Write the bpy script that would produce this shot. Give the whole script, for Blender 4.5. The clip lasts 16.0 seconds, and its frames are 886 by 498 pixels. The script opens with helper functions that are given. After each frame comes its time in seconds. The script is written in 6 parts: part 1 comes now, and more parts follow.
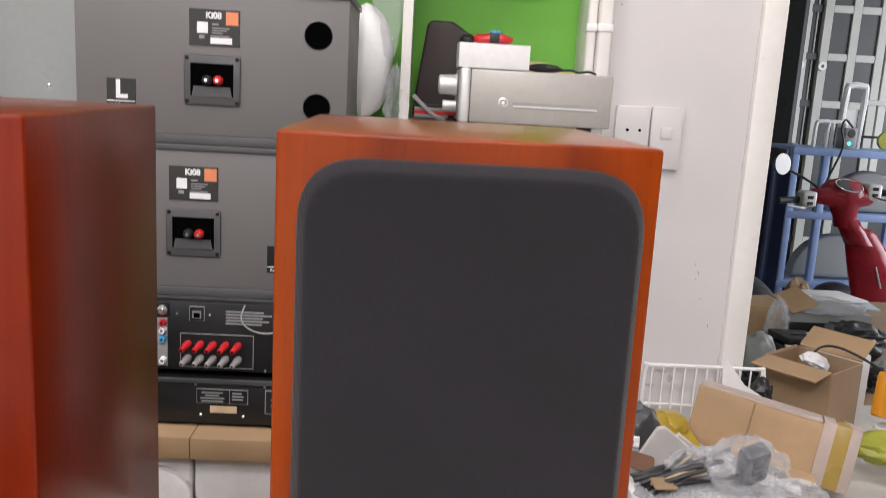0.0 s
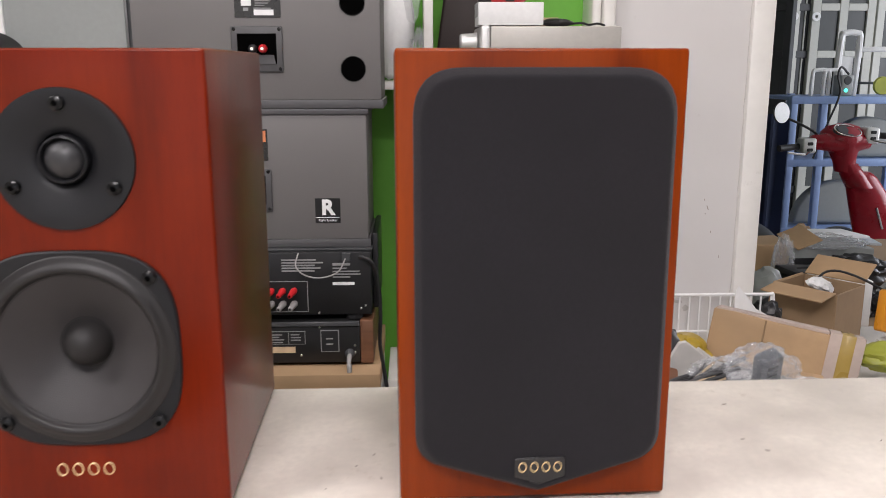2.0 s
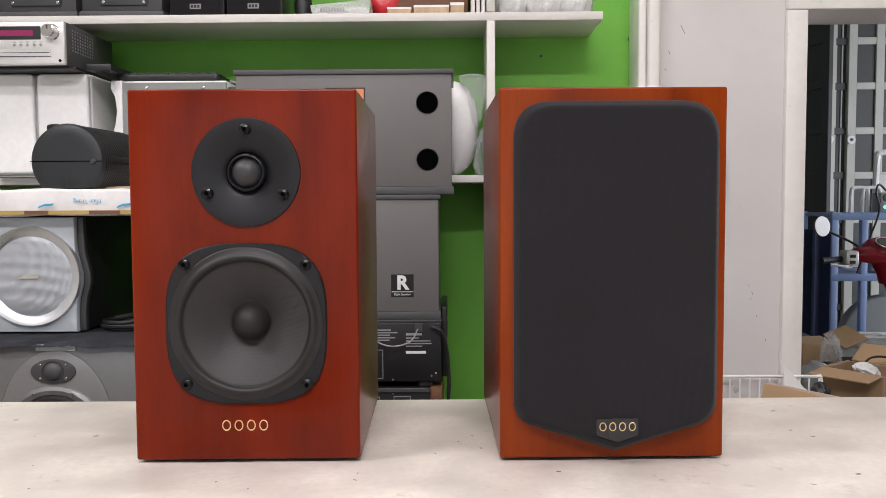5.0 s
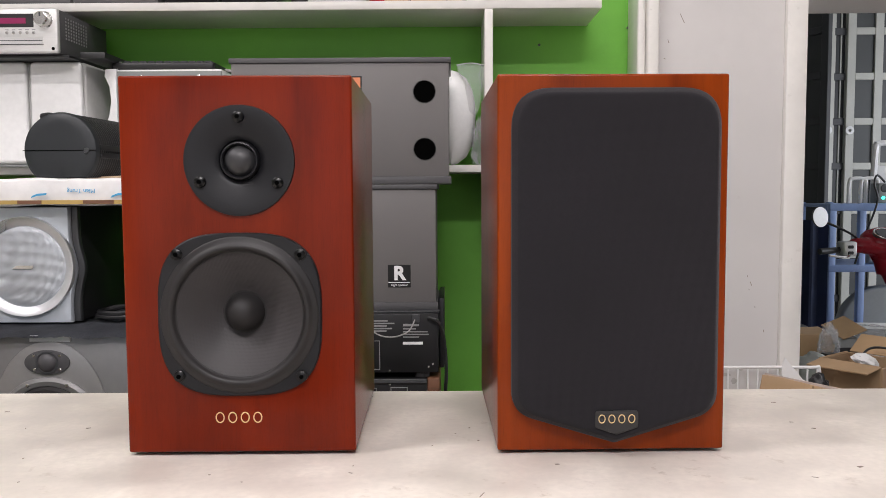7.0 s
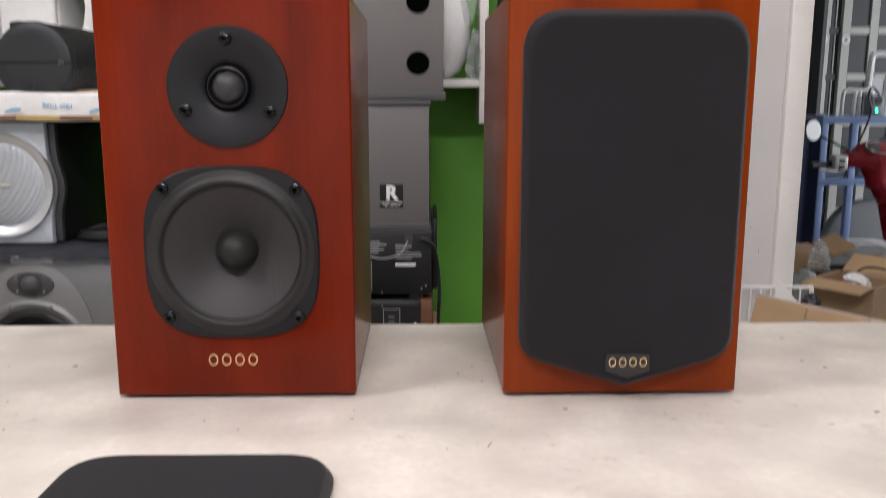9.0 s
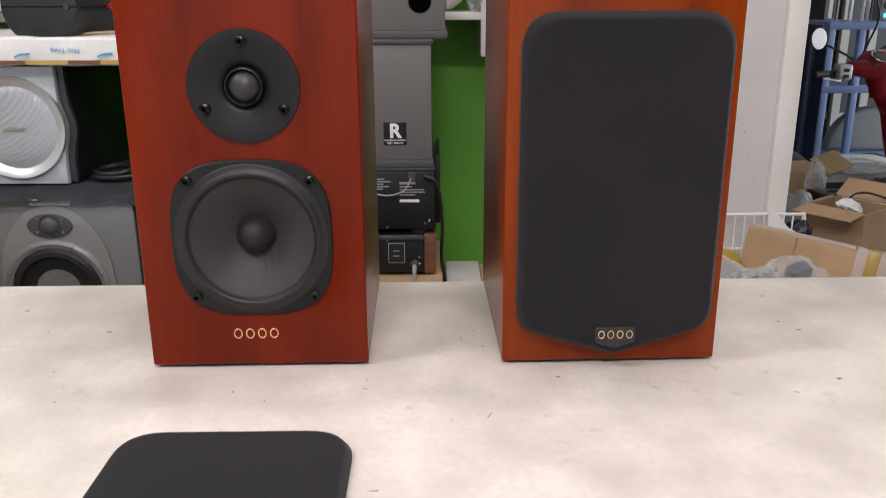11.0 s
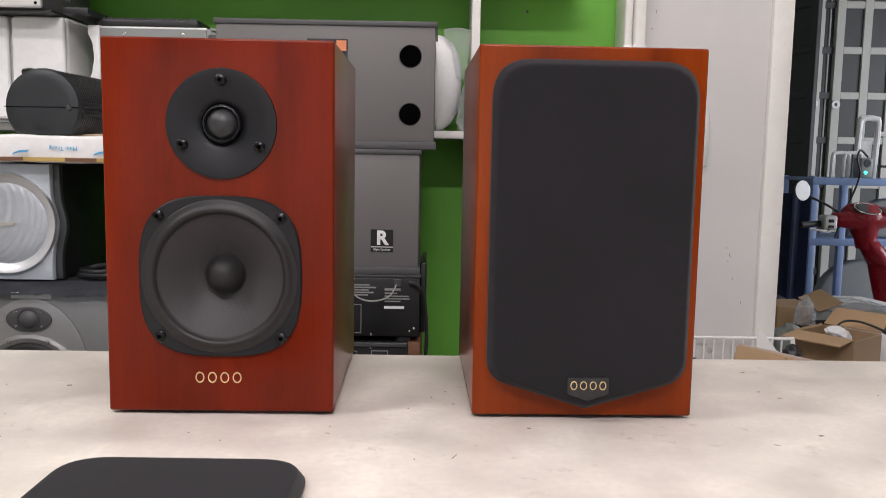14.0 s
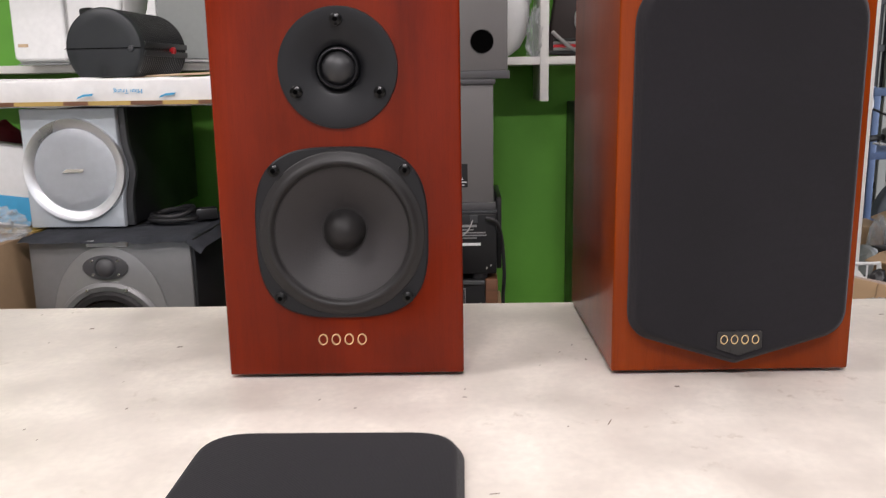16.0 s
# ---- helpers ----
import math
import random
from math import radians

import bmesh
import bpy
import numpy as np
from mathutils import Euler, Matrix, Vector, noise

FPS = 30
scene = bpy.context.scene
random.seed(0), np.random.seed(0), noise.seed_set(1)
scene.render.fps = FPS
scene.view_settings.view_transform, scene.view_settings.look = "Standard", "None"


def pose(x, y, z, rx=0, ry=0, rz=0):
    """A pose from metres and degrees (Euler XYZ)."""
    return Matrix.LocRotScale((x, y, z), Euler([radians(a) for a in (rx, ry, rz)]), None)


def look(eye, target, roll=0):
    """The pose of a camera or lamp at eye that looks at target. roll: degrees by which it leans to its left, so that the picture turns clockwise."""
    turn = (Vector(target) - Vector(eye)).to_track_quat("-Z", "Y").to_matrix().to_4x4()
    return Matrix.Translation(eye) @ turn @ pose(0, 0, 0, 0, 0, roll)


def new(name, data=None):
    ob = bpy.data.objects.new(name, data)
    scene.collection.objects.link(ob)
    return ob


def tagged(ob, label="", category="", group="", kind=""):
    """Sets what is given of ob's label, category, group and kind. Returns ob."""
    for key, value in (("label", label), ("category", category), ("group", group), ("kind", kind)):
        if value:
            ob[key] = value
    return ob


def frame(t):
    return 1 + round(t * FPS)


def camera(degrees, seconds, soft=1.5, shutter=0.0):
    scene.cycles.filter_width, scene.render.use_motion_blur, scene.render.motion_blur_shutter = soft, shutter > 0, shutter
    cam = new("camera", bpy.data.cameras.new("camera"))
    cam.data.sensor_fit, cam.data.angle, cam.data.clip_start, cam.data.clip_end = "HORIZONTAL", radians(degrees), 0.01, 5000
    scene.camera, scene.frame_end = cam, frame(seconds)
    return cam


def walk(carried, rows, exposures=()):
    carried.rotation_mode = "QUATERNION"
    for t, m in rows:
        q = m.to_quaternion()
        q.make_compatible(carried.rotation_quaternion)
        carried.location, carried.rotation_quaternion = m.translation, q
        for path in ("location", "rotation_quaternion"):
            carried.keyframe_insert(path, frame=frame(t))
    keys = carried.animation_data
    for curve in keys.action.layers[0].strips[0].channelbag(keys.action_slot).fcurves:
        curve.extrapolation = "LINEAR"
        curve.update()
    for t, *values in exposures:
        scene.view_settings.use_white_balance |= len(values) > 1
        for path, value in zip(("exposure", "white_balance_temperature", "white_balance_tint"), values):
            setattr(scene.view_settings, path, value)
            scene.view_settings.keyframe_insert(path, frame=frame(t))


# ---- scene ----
cam = camera(56.0, 16.0, soft=0.5, shutter=0.5)
PATH = [
    (0, (0.0214, -0.0041, 1.1986), (0.0979, 1.9586, 0.8219), 3.27),
    (0.5, (0.0137, -0.0081, 1.1817), (0.0975, 1.9423, 0.7470), 3.74),
    (1, (0.0076, -0.0270, 1.2001), (0.0988, 1.9240, 0.7694), 2.19),
    (1.5, (-0.0035, -0.0906, 1.1855), (0.0709, 1.8590, 0.7458), 0.55),
    (2, (-0.0341, -0.1382, 1.1648), (0.0354, 1.8138, 0.7351), -0.03),
    (2.5, (-0.0720, -0.1870, 1.1373), (-0.0062, 1.7719, 0.7395), -1.03),
    (3, (-0.0794, -0.2415, 1.1179), (-0.0596, 1.7440, 0.8787), -1.21),
    (3.5, (-0.0829, -0.2765, 1.0953), (-0.0943, 1.7200, 0.9775), -0.11),
    (6, (-0.0823, -0.2950, 1.0824), (-0.1161, 1.7010, 0.9617), -0.49),
    (6.5, (-0.0820, -0.2893, 1.0815), (-0.1119, 1.7061, 0.9496), -0.41),
    (7, (-0.0824, -0.2825, 1.0824), (-0.1038, 1.7125, 0.9419), -0.28),
    (7.5, (-0.0860, -0.2732, 1.0861), (-0.1027, 1.7223, 0.9524), -0.34),
    (8, (-0.0867, -0.2652, 1.0840), (-0.0973, 1.7311, 0.9623), 0.00),
    (8.5, (-0.0883, -0.2551, 1.0816), (-0.0890, 1.7406, 0.9511), 0.10),
    (9, (-0.0980, -0.2396, 1.1006), (-0.0842, 1.7277, 0.7409), 0.09),
    (9.2, (-0.0995, -0.2374, 1.1083), (-0.0885, 1.7064, 0.6376), -0.12),
    (10.2, (-0.1000, -0.2660, 1.1530), (-0.0921, 1.6199, 0.4872), -0.30),
    (11.3, (-0.0989, -0.2764, 1.1833), (-0.0905, 1.6455, 0.6301), -0.24),
    (11.5, (-0.0976, -0.2764, 1.1828), (-0.0901, 1.6534, 0.6575), -0.14),
    (12, (-0.0933, -0.2757, 1.1628), (-0.0930, 1.6782, 0.7355), 0.19),
    (12.5, (-0.0918, -0.2792, 1.1465), (-0.0971, 1.6974, 0.8414), 0.31),
    (13, (-0.0904, -0.2832, 1.1251), (-0.0957, 1.7044, 0.9020), 0.43),
    (13.5, (-0.0905, -0.2858, 1.1100), (-0.0915, 1.7040, 0.9082), 0.62),
    (14, (-0.0772, -0.2923, 1.0855), (-0.0626, 1.6950, 0.8609), 1.06),
    (14.5, (-0.1261, -0.2580, 1.0864), (-0.1847, 1.7183, 0.7846), 1.46),
    (15, (-0.1507, -0.2103, 1.0966), (-0.1782, 1.7629, 0.7715), 0.19),
    (15.5, (-0.1574, -0.2217, 1.0964), (-0.1718, 1.7495, 0.7590), -0.49),
    (16, (-0.1566, -0.2397, 1.0997), (-0.2225, 1.7176, 0.6943), -0.97),
]
LIGHT = [(0.0, 0.08), (1.0, 0.10), (1.5, 0.06), (2.5, -0.20), (3.5, -0.22), (8.0, -0.26), (9.0, -0.40), (11.5, -0.34), (12.5, -0.22), (13.5, -0.30), (14.0, -0.34), (15.0, -0.30), (16.0, -0.28)]
walk(cam, [(t, look(eye, target, roll)) for t, eye, target, roll in PATH], [(t, stops, 6450, 17) for t, stops in LIGHT])
FLOOR = -0.25          # floor level; the counter's top is at COUNTER
COUNTER = 0.8634

# ---- light ----
world = bpy.data.worlds.new("daylight")
scene.world = world
world.use_nodes = True
sky = world.node_tree.nodes.new("ShaderNodeTexSky")
sky.sky_type, sky.sun_disc, sky.sun_elevation, sky.sun_rotation = "NISHITA", False, radians(40), radians(200)
world.node_tree.links.new(sky.outputs[0], world.node_tree.nodes["Background"].inputs[0])
world.node_tree.nodes["Background"].inputs[1].default_value = 0.1


def area_light(name, m, sx, sy, watts, col):
    la = bpy.data.lights.new(name, "AREA")
    la.shape, la.size, la.size_y, la.energy, la.color = "RECTANGLE", sx, sy, watts, col
    ob = new(name, la)
    ob.matrix_world = m
    return ob


# frontal fill added behind the camera as from a shop front; back-room daylight from an assumed opening
area_light("assumed_shopfront_fill", look((-0.3, -3.35, 1.25), (-0.3, 1.0, 1.0)), 4.2, 2.3, 25, (0.93, 0.97, 1.0))
# lamp stands inside the east wall's assumed opening
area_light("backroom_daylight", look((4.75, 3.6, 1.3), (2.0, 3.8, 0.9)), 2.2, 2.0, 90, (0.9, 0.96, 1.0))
# ceiling lights, fixtures unseen: the main one before the counter, one over it, an added fill at each side
for lx, ly, watts in ((-0.1, -1.1, 68), (0.0, 0.72, 14), (-1.7, -0.2, 33), (1.75, 0.05, 11)):
    area_light("ceiling_key_and_fill", look((lx, ly, 2.62), (lx, ly, 0)), 1.2, 0.14, watts, (1.0, 0.97, 0.95))

# ---- helpers for meshes ----


def join(*bms):
    out = bmesh.new()
    for b in bms:
        me = bpy.data.meshes.new("t")
        b.to_mesh(me)
        out.from_mesh(me)
        bpy.data.meshes.remove(me)
        b.free()
    return out


def move(bm, m):
    bmesh.ops.transform(bm, matrix=m, verts=bm.verts)
    return bm


def bx(x0, x1, y0, y1, z0, z1, bev=0.002, seg=2):
    bm = bmesh.new()
    bmesh.ops.create_cube(bm, size=1)
    for v in bm.verts:
        v.co = Vector(((x0 + x1) / 2 + v.co.x * (x1 - x0), (y0 + y1) / 2 + v.co.y * (y1 - y0), (z0 + z1) / 2 + v.co.z * (z1 - z0)))
    if bev:
        bmesh.ops.bevel(bm, geom=bm.edges[:], offset=bev, segments=seg, affect="EDGES", profile=0.5)
    return bm


AX = {"x": Euler((0, radians(90), 0)), "y": Euler((radians(-90), 0, 0)), "z": Euler((0, 0, 0)), "-y": Euler((radians(90), 0, 0)), "-x": Euler((0, radians(-90), 0))}


def lathe(profile, c, axis="z", seg=40):
    """A turned shape: profile of (radius, height along axis), closed at the ends where the radius is 0."""
    bm = bmesh.new()
    rings = []
    for r, h in profile:
        if r < 1e-6:
            rings.append([bm.verts.new((0, 0, h))])
        else:
            rings.append([bm.verts.new((r * math.cos(2 * math.pi * k / seg), r * math.sin(2 * math.pi * k / seg), h)) for k in range(seg)])
    for a, b in zip(rings, rings[1:]):
        for k in range(seg):
            q = [a[k % len(a)], a[(k + 1) % len(a)], b[(k + 1) % len(b)], b[k % len(b)]]
            q = list(dict.fromkeys(q))
            if len(q) > 2:
                bm.faces.new(q)
    bmesh.ops.recalc_face_normals(bm, faces=bm.faces)
    return move(bm, Matrix.Translation(c) @ AX[axis].to_matrix().to_4x4())


def cyl(c, r, h, axis="z", seg=32, bev=0.0):
    b = min(bev, r * 0.5, h * 0.4)
    prof = [(0, 0), (r - b, 0), (r, b), (r, h - b), (r - b, h), (0, h)] if b else [(0, 0), (r, 0), (r, h), (0, h)]
    return lathe(prof, c, axis, seg)


def prism(pts, a0, a1, plane="xz", bev=0.0, seg=2):
    """An outline of (u, v) points drawn out from a0 to a1 along the third axis."""
    def put(u, v, a):
        return {"xz": (u, a, v), "xy": (u, v, a), "yz": (a, u, v)}[plane]
    bm = bmesh.new()
    lo = [bm.verts.new(put(u, v, a0)) for u, v in pts]
    hi = [bm.verts.new(put(u, v, a1)) for u, v in pts]
    bm.faces.new(lo)
    bm.faces.new(hi[::-1])
    n = len(pts)
    for k in range(n):
        bm.faces.new((lo[k], hi[k], hi[(k + 1) % n], lo[(k + 1) % n]))
    bmesh.ops.recalc_face_normals(bm, faces=bm.faces)
    if bev:
        ed = [e for e in bm.edges if any(len(f.verts) == n for f in e.link_faces)]
        bmesh.ops.bevel(bm, geom=ed, offset=bev, segments=seg, affect="EDGES", profile=0.5)
    return bm


def rounded(pts, radii, seg=7):
    """A polygon with its corners rounded."""
    out = []
    n = len(pts)
    for k in range(n):
        p, a, b = (Vector(pts[i % n]) for i in (k, k - 1, k + 1))
        u, w = (a - p).normalized(), (b - p).normalized()
        r = radii[k]
        if r <= 0:
            out.append(tuple(p))
            continue
        half = u.angle(w) / 2
        d = min(r / math.tan(half), (a - p).length * 0.49, (b - p).length * 0.49)
        s, e = p + u * d, p + w * d
        for i in range(seg + 1):
            t = i / seg
            q = s.lerp(p, t).lerp(p.lerp(e, t), t)
            out.append(tuple(q))
    return out


def rrect(x0, x1, z0, z1, r, seg=6):
    return rounded([(x0, z0), (x1, z0), (x1, z1), (x0, z1)], [r] * 4, seg)


def tube(pts, r, seg=8, smooth=6, closed=False):
    """A round bar or cable through the points."""
    P = [Vector(p) for p in pts]
    line = []
    n = len(P)
    for i in range(n if closed else n - 1):
        p0, p1, p2, p3 = (P[(i + k) % n] if closed else P[min(max(i + k, 0), n - 1)] for k in (-1, 0, 1, 2))
        for s in range(smooth):
            t = s / smooth
            line.append(0.5 * ((2 * p1) + (p2 - p0) * t + (2 * p0 - 5 * p1 + 4 * p2 - p3) * t * t + (3 * p1 - p0 - 3 * p2 + p3) * t ** 3))
    if not closed:
        line.append(P[-1])
    bm = bmesh.new()
    rings = []
    m = len(line)
    for i, p in enumerate(line):
        d = (line[(i + 1) % m] - line[i - 1]) if closed else (line[min(i + 1, m - 1)] - line[max(i - 1, 0)])
        d = d.normalized() if d.length > 1e-9 else Vector((0, 0, 1))
        u = d.cross(Vector((0.13, 0.31, 0.94)))
        u = (u if u.length > 1e-3 else d.cross(Vector((1, 0, 0)))).normalized()
        w = d.cross(u)
        rings.append([bm.verts.new(p + (u * math.cos(2 * math.pi * k / seg) + w * math.sin(2 * math.pi * k / seg)) * r) for k in range(seg)])
    for a, b in (list(zip(rings, rings[1:])) + ([(rings[-1], rings[0])] if closed else [])):
        for k in range(seg):
            bm.faces.new((a[k], a[(k + 1) % seg], b[(k + 1) % seg], b[k]))
    if not closed:
        bm.faces.new(rings[0][::-1])
        bm.faces.new(rings[-1])
    bmesh.ops.recalc_face_normals(bm, faces=bm.faces)
    return bm


def bar(a, b, r, seg=8):
    return tube([a, b], r, seg, 1)


def lump(c, size, rough=0.25, freq=2.2, sub=4, seed=0, flat=None, ridged=False):
    """A crumpled or soft body: a ball, stretched and pushed in and out by noise, flat below."""
    bm = bmesh.new()
    bmesh.ops.create_icosphere(bm, subdivisions=sub, radius=1)
    for v in bm.verts:
        d = v.co.normalized()
        q = d * freq + Vector((seed * 7.3, seed * 3.1, 0))
        k = noise.noise(q) + 0.5 * noise.noise(q * 2.3)
        if ridged:
            k = 0.8 - 2.2 * abs(noise.noise(q)) - 1.3 * abs(noise.noise(q * 2.1 + Vector((5, 1, 2))))
        d = d * (1 + rough * k)
        v.co = Vector((c[0] + d.x * size[0], c[1] + d.y * size[1], c[2] + d.z * size[2]))
        if flat is not None and v.co.z < flat:
            v.co.z = flat + 0.02 * (v.co.z - flat)
    return bm


PLACE = {}


def finish(name, bm, material, angle=35):
    me = bpy.data.meshes.new(name)
    bm.to_mesh(me)
    bm.free()
    me.polygons.foreach_set("use_smooth", [True] * len(me.polygons))
    me.set_sharp_from_angle(angle=radians(angle))
    me.materials.append(material)
    return me


def part(name, bm, material, parent, label="", angle=35):
    """One mesh under a thing or a part; bm is in the room's own coordinates."""
    move(bm, PLACE[parent].inverted())
    ob = new(name, finish(name, bm, material, angle))
    ob.parent = parent
    PLACE[ob] = PLACE[parent]
    return tagged(ob, label)


SHIFT = Vector((0, 0, 0))     # moves all that is set down while it lasts


def thing(name, base, label, category, group="", kind=""):
    """An Empty at a thing's base; its parts hang under it."""
    ob = new(name)
    ob.location = Vector(base) + SHIFT
    ob.empty_display_size = 0.02
    PLACE[ob] = Matrix.Translation(base)
    return tagged(ob, label, category, group, kind)


def solo(name, bm, material, label="", category="", group="", kind="", angle=35):
    """A thing that is one mesh, its origin at the middle of its base."""
    lo = Vector([min(v.co[i] for v in bm.verts) for i in range(3)])
    hi = Vector([max(v.co[i] for v in bm.verts) for i in range(3)])
    base = Vector(((lo.x + hi.x) / 2, (lo.y + hi.y) / 2, lo.z))
    move(bm, Matrix.Translation(-base))
    ob = new(name, finish(name, bm, material, angle))
    ob.location = base + SHIFT
    PLACE[ob] = Matrix.Translation(base)
    return tagged(ob, label, category, group, kind)


def lettering(name, text, size, m, material, parent, label="", bold=0.0):
    cu = bpy.data.curves.new(name, "FONT")
    cu.body, cu.size, cu.extrude, cu.offset, cu.align_x, cu.align_y = text, size, 0.0003, bold, "CENTER", "CENTER"
    tmp = new(name + "_outline", cu)
    me = bpy.data.meshes.new_from_object(tmp)
    bpy.data.objects.remove(tmp)
    me.transform(PLACE[parent].inverted() @ m)
    me.materials.clear()
    me.materials.append(material)
    ob = new(name, me)
    ob.parent = parent
    return tagged(ob, label)


def front(x, y, z, turn=0):
    """The pose of flat writing that faces the counter's front."""
    return Matrix.Translation((x, y, z)) @ pose(0, 0, 0, 90, 0, 0) @ pose(0, 0, 0, 0, 0, turn)


# ---- materials ----


def material(name, col, rough=0.5, metal=0.0, var=0.12, vscale=6.0, stretch=(1, 1, 1), fine=0.06, fscale=90.0, bump=0.05, bscale=180.0, coat=0.0, spec=0.5, rvar=0.1, tint=None, trans=0.0):
    m = bpy.data.materials.new(name)
    m.use_nodes = True
    nt = m.node_tree
    N, L = nt.nodes, nt.links
    p = N["Principled BSDF"]
    tc = N.new("ShaderNodeTexCoord")
    mp = N.new("ShaderNodeMapping")
    mp.inputs["Scale"].default_value = stretch
    L.new(tc.outputs["Object"], mp.inputs[0])

    def nz(scale, detail=4.0):
        n = N.new("ShaderNodeTexNoise")
        n.inputs["Scale"].default_value, n.inputs["Detail"].default_value = scale, detail
        L.new(mp.outputs[0], n.inputs["Vector"])
        return n
    n1, n2 = nz(vscale), nz(fscale)

    def mixed(a, b, fac, kind="MIX"):
        x = N.new("ShaderNodeMix")
        x.data_type, x.blend_type = "RGBA", kind
        for sock, val in ((x.inputs[0], fac), (x.inputs[6], a), (x.inputs[7], b)):
            if isinstance(val, (int, float, tuple)):
                sock.default_value = val
            else:
                L.new(val, sock)
        return x.outputs[2]

    def ramp(src, lo, hi):
        r = N.new("ShaderNodeMapRange")
        r.inputs[1].default_value, r.inputs[2].default_value, r.inputs[3].default_value, r.inputs[4].default_value = 0.3, 0.7, lo, hi
        L.new(src, r.inputs[0])
        return r.outputs[0]
    c = (*col, 1.0)
    dark = tuple(x * (1 - 2 * var) for x in (tint or col)) + (1.0,)
    light = tuple(min(1, x * (1 + var)) for x in col) + (1.0,)
    base = mixed(dark, light, ramp(n1.outputs[0], 0, 1))
    f2 = tuple(x * (1 - 3 * fine) for x in col) + (1.0,)
    base = mixed(base, f2, ramp(n2.outputs[0], 0.35, 0.0))
    L.new(base, p.inputs["Base Color"])
    L.new(ramp(n1.outputs[0], max(0.02, rough - rvar), min(1, rough + rvar)), p.inputs["Roughness"])
    p.inputs["Metallic"].default_value = metal
    p.inputs["Specular IOR Level"].default_value = spec
    p.inputs["Coat Weight"].default_value = coat
    p.inputs["Coat Roughness"].default_value = 0.12
    p.inputs["Transmission Weight"].default_value = trans
    if bump:
        n3 = nz(bscale, 3.0)
        b = N.new("ShaderNodeBump")
        b.inputs["Strength"].default_value, b.inputs["Distance"].default_value = bump, 0.002
        L.new(n3.outputs[0], b.inputs["Height"])
        L.new(b.outputs[0], p.inputs["Normal"])
    return m


def weave(m, scale, strength=0.4, lift=None):
    """Adds a fine woven relief to a material."""
    nt = m.node_tree
    N, L = nt.nodes, nt.links
    p = N["Principled BSDF"]
    tc = N.new("ShaderNodeTexCoord")
    hs = []
    for axis in ("X", "Z"):
        w = N.new("ShaderNodeTexWave")
        w.bands_direction = axis
        w.inputs["Scale"].default_value = scale
        L.new(tc.outputs["Object"], w.inputs["Vector"])
        hs.append(w.outputs["Fac"])
    mul = N.new("ShaderNodeMath")
    mul.operation = "MULTIPLY"
    L.new(hs[0], mul.inputs[0]), L.new(hs[1], mul.inputs[1])
    b = N.new("ShaderNodeBump")
    b.inputs["Strength"].default_value, b.inputs["Distance"].default_value = strength, 0.001
    L.new(mul.outputs[0], b.inputs["Height"])
    L.new(b.outputs[0], p.inputs["Normal"])
    return m


def clear_film(name, col=(0.85, 0.87, 0.9), body=0.25, rough=0.12):
    m = bpy.data.materials.new(name)
    m.use_nodes = True
    N, L = m.node_tree.nodes, m.node_tree.links
    p = N["Principled BSDF"]
    p.inputs["Base Color"].default_value, p.inputs["Roughness"].default_value = (*col, 1), rough
    t, mix = N.new("ShaderNodeBsdfTransparent"), N.new("ShaderNodeMixShader")
    n = N.new("ShaderNodeTexNoise")
    n.inputs["Scale"].default_value = 25
    r = N.new("ShaderNodeMapRange")
    r.inputs[3].default_value, r.inputs[4].default_value = body * 0.4, body * 1.6
    L.new(n.outputs[0], r.inputs[0]), L.new(r.outputs[0], mix.inputs[0])
    L.new(t.outputs[0], mix.inputs[1]), L.new(p.outputs[0], mix.inputs[2])
    gloss, rim, shine = N.new("ShaderNodeBsdfGlossy"), N.new("ShaderNodeFresnel"), N.new("ShaderNodeMixShader")
    gloss.inputs["Roughness"].default_value, rim.inputs["IOR"].default_value = 0.16, 1.5
    crease, wrinkle = N.new("ShaderNodeTexNoise"), N.new("ShaderNodeBump")
    crease.inputs["Scale"].default_value, crease.inputs["Detail"].default_value = 70, 3.0
    wrinkle.inputs["Strength"].default_value, wrinkle.inputs["Distance"].default_value = 0.5, 0.002
    L.new(crease.outputs[0], wrinkle.inputs["Height"])
    for node in (p, gloss, rim):
        L.new(wrinkle.outputs[0], node.inputs["Normal"])
    part_of = N.new("ShaderNodeMath")
    part_of.operation = "MULTIPLY"
    part_of.inputs[1].default_value = 0.3
    L.new(rim.outputs[0], part_of.inputs[0]), L.new(part_of.outputs[0], shine.inputs[0]), L.new(mix.outputs[0], shine.inputs[1]), L.new(gloss.outputs[0], shine.inputs[2])
    L.new(shine.outputs[0], N["Material Output"].inputs[0])
    return m


def glowing(name, col, strength):
    m = bpy.data.materials.new(name)
    m.use_nodes = True
    p = m.node_tree.nodes["Principled BSDF"]
    p.inputs["Base Color"].default_value = (*col, 1)
    p.inputs["Emission Color"].default_value, p.inputs["Emission Strength"].default_value = (*col, 1), strength
    return m


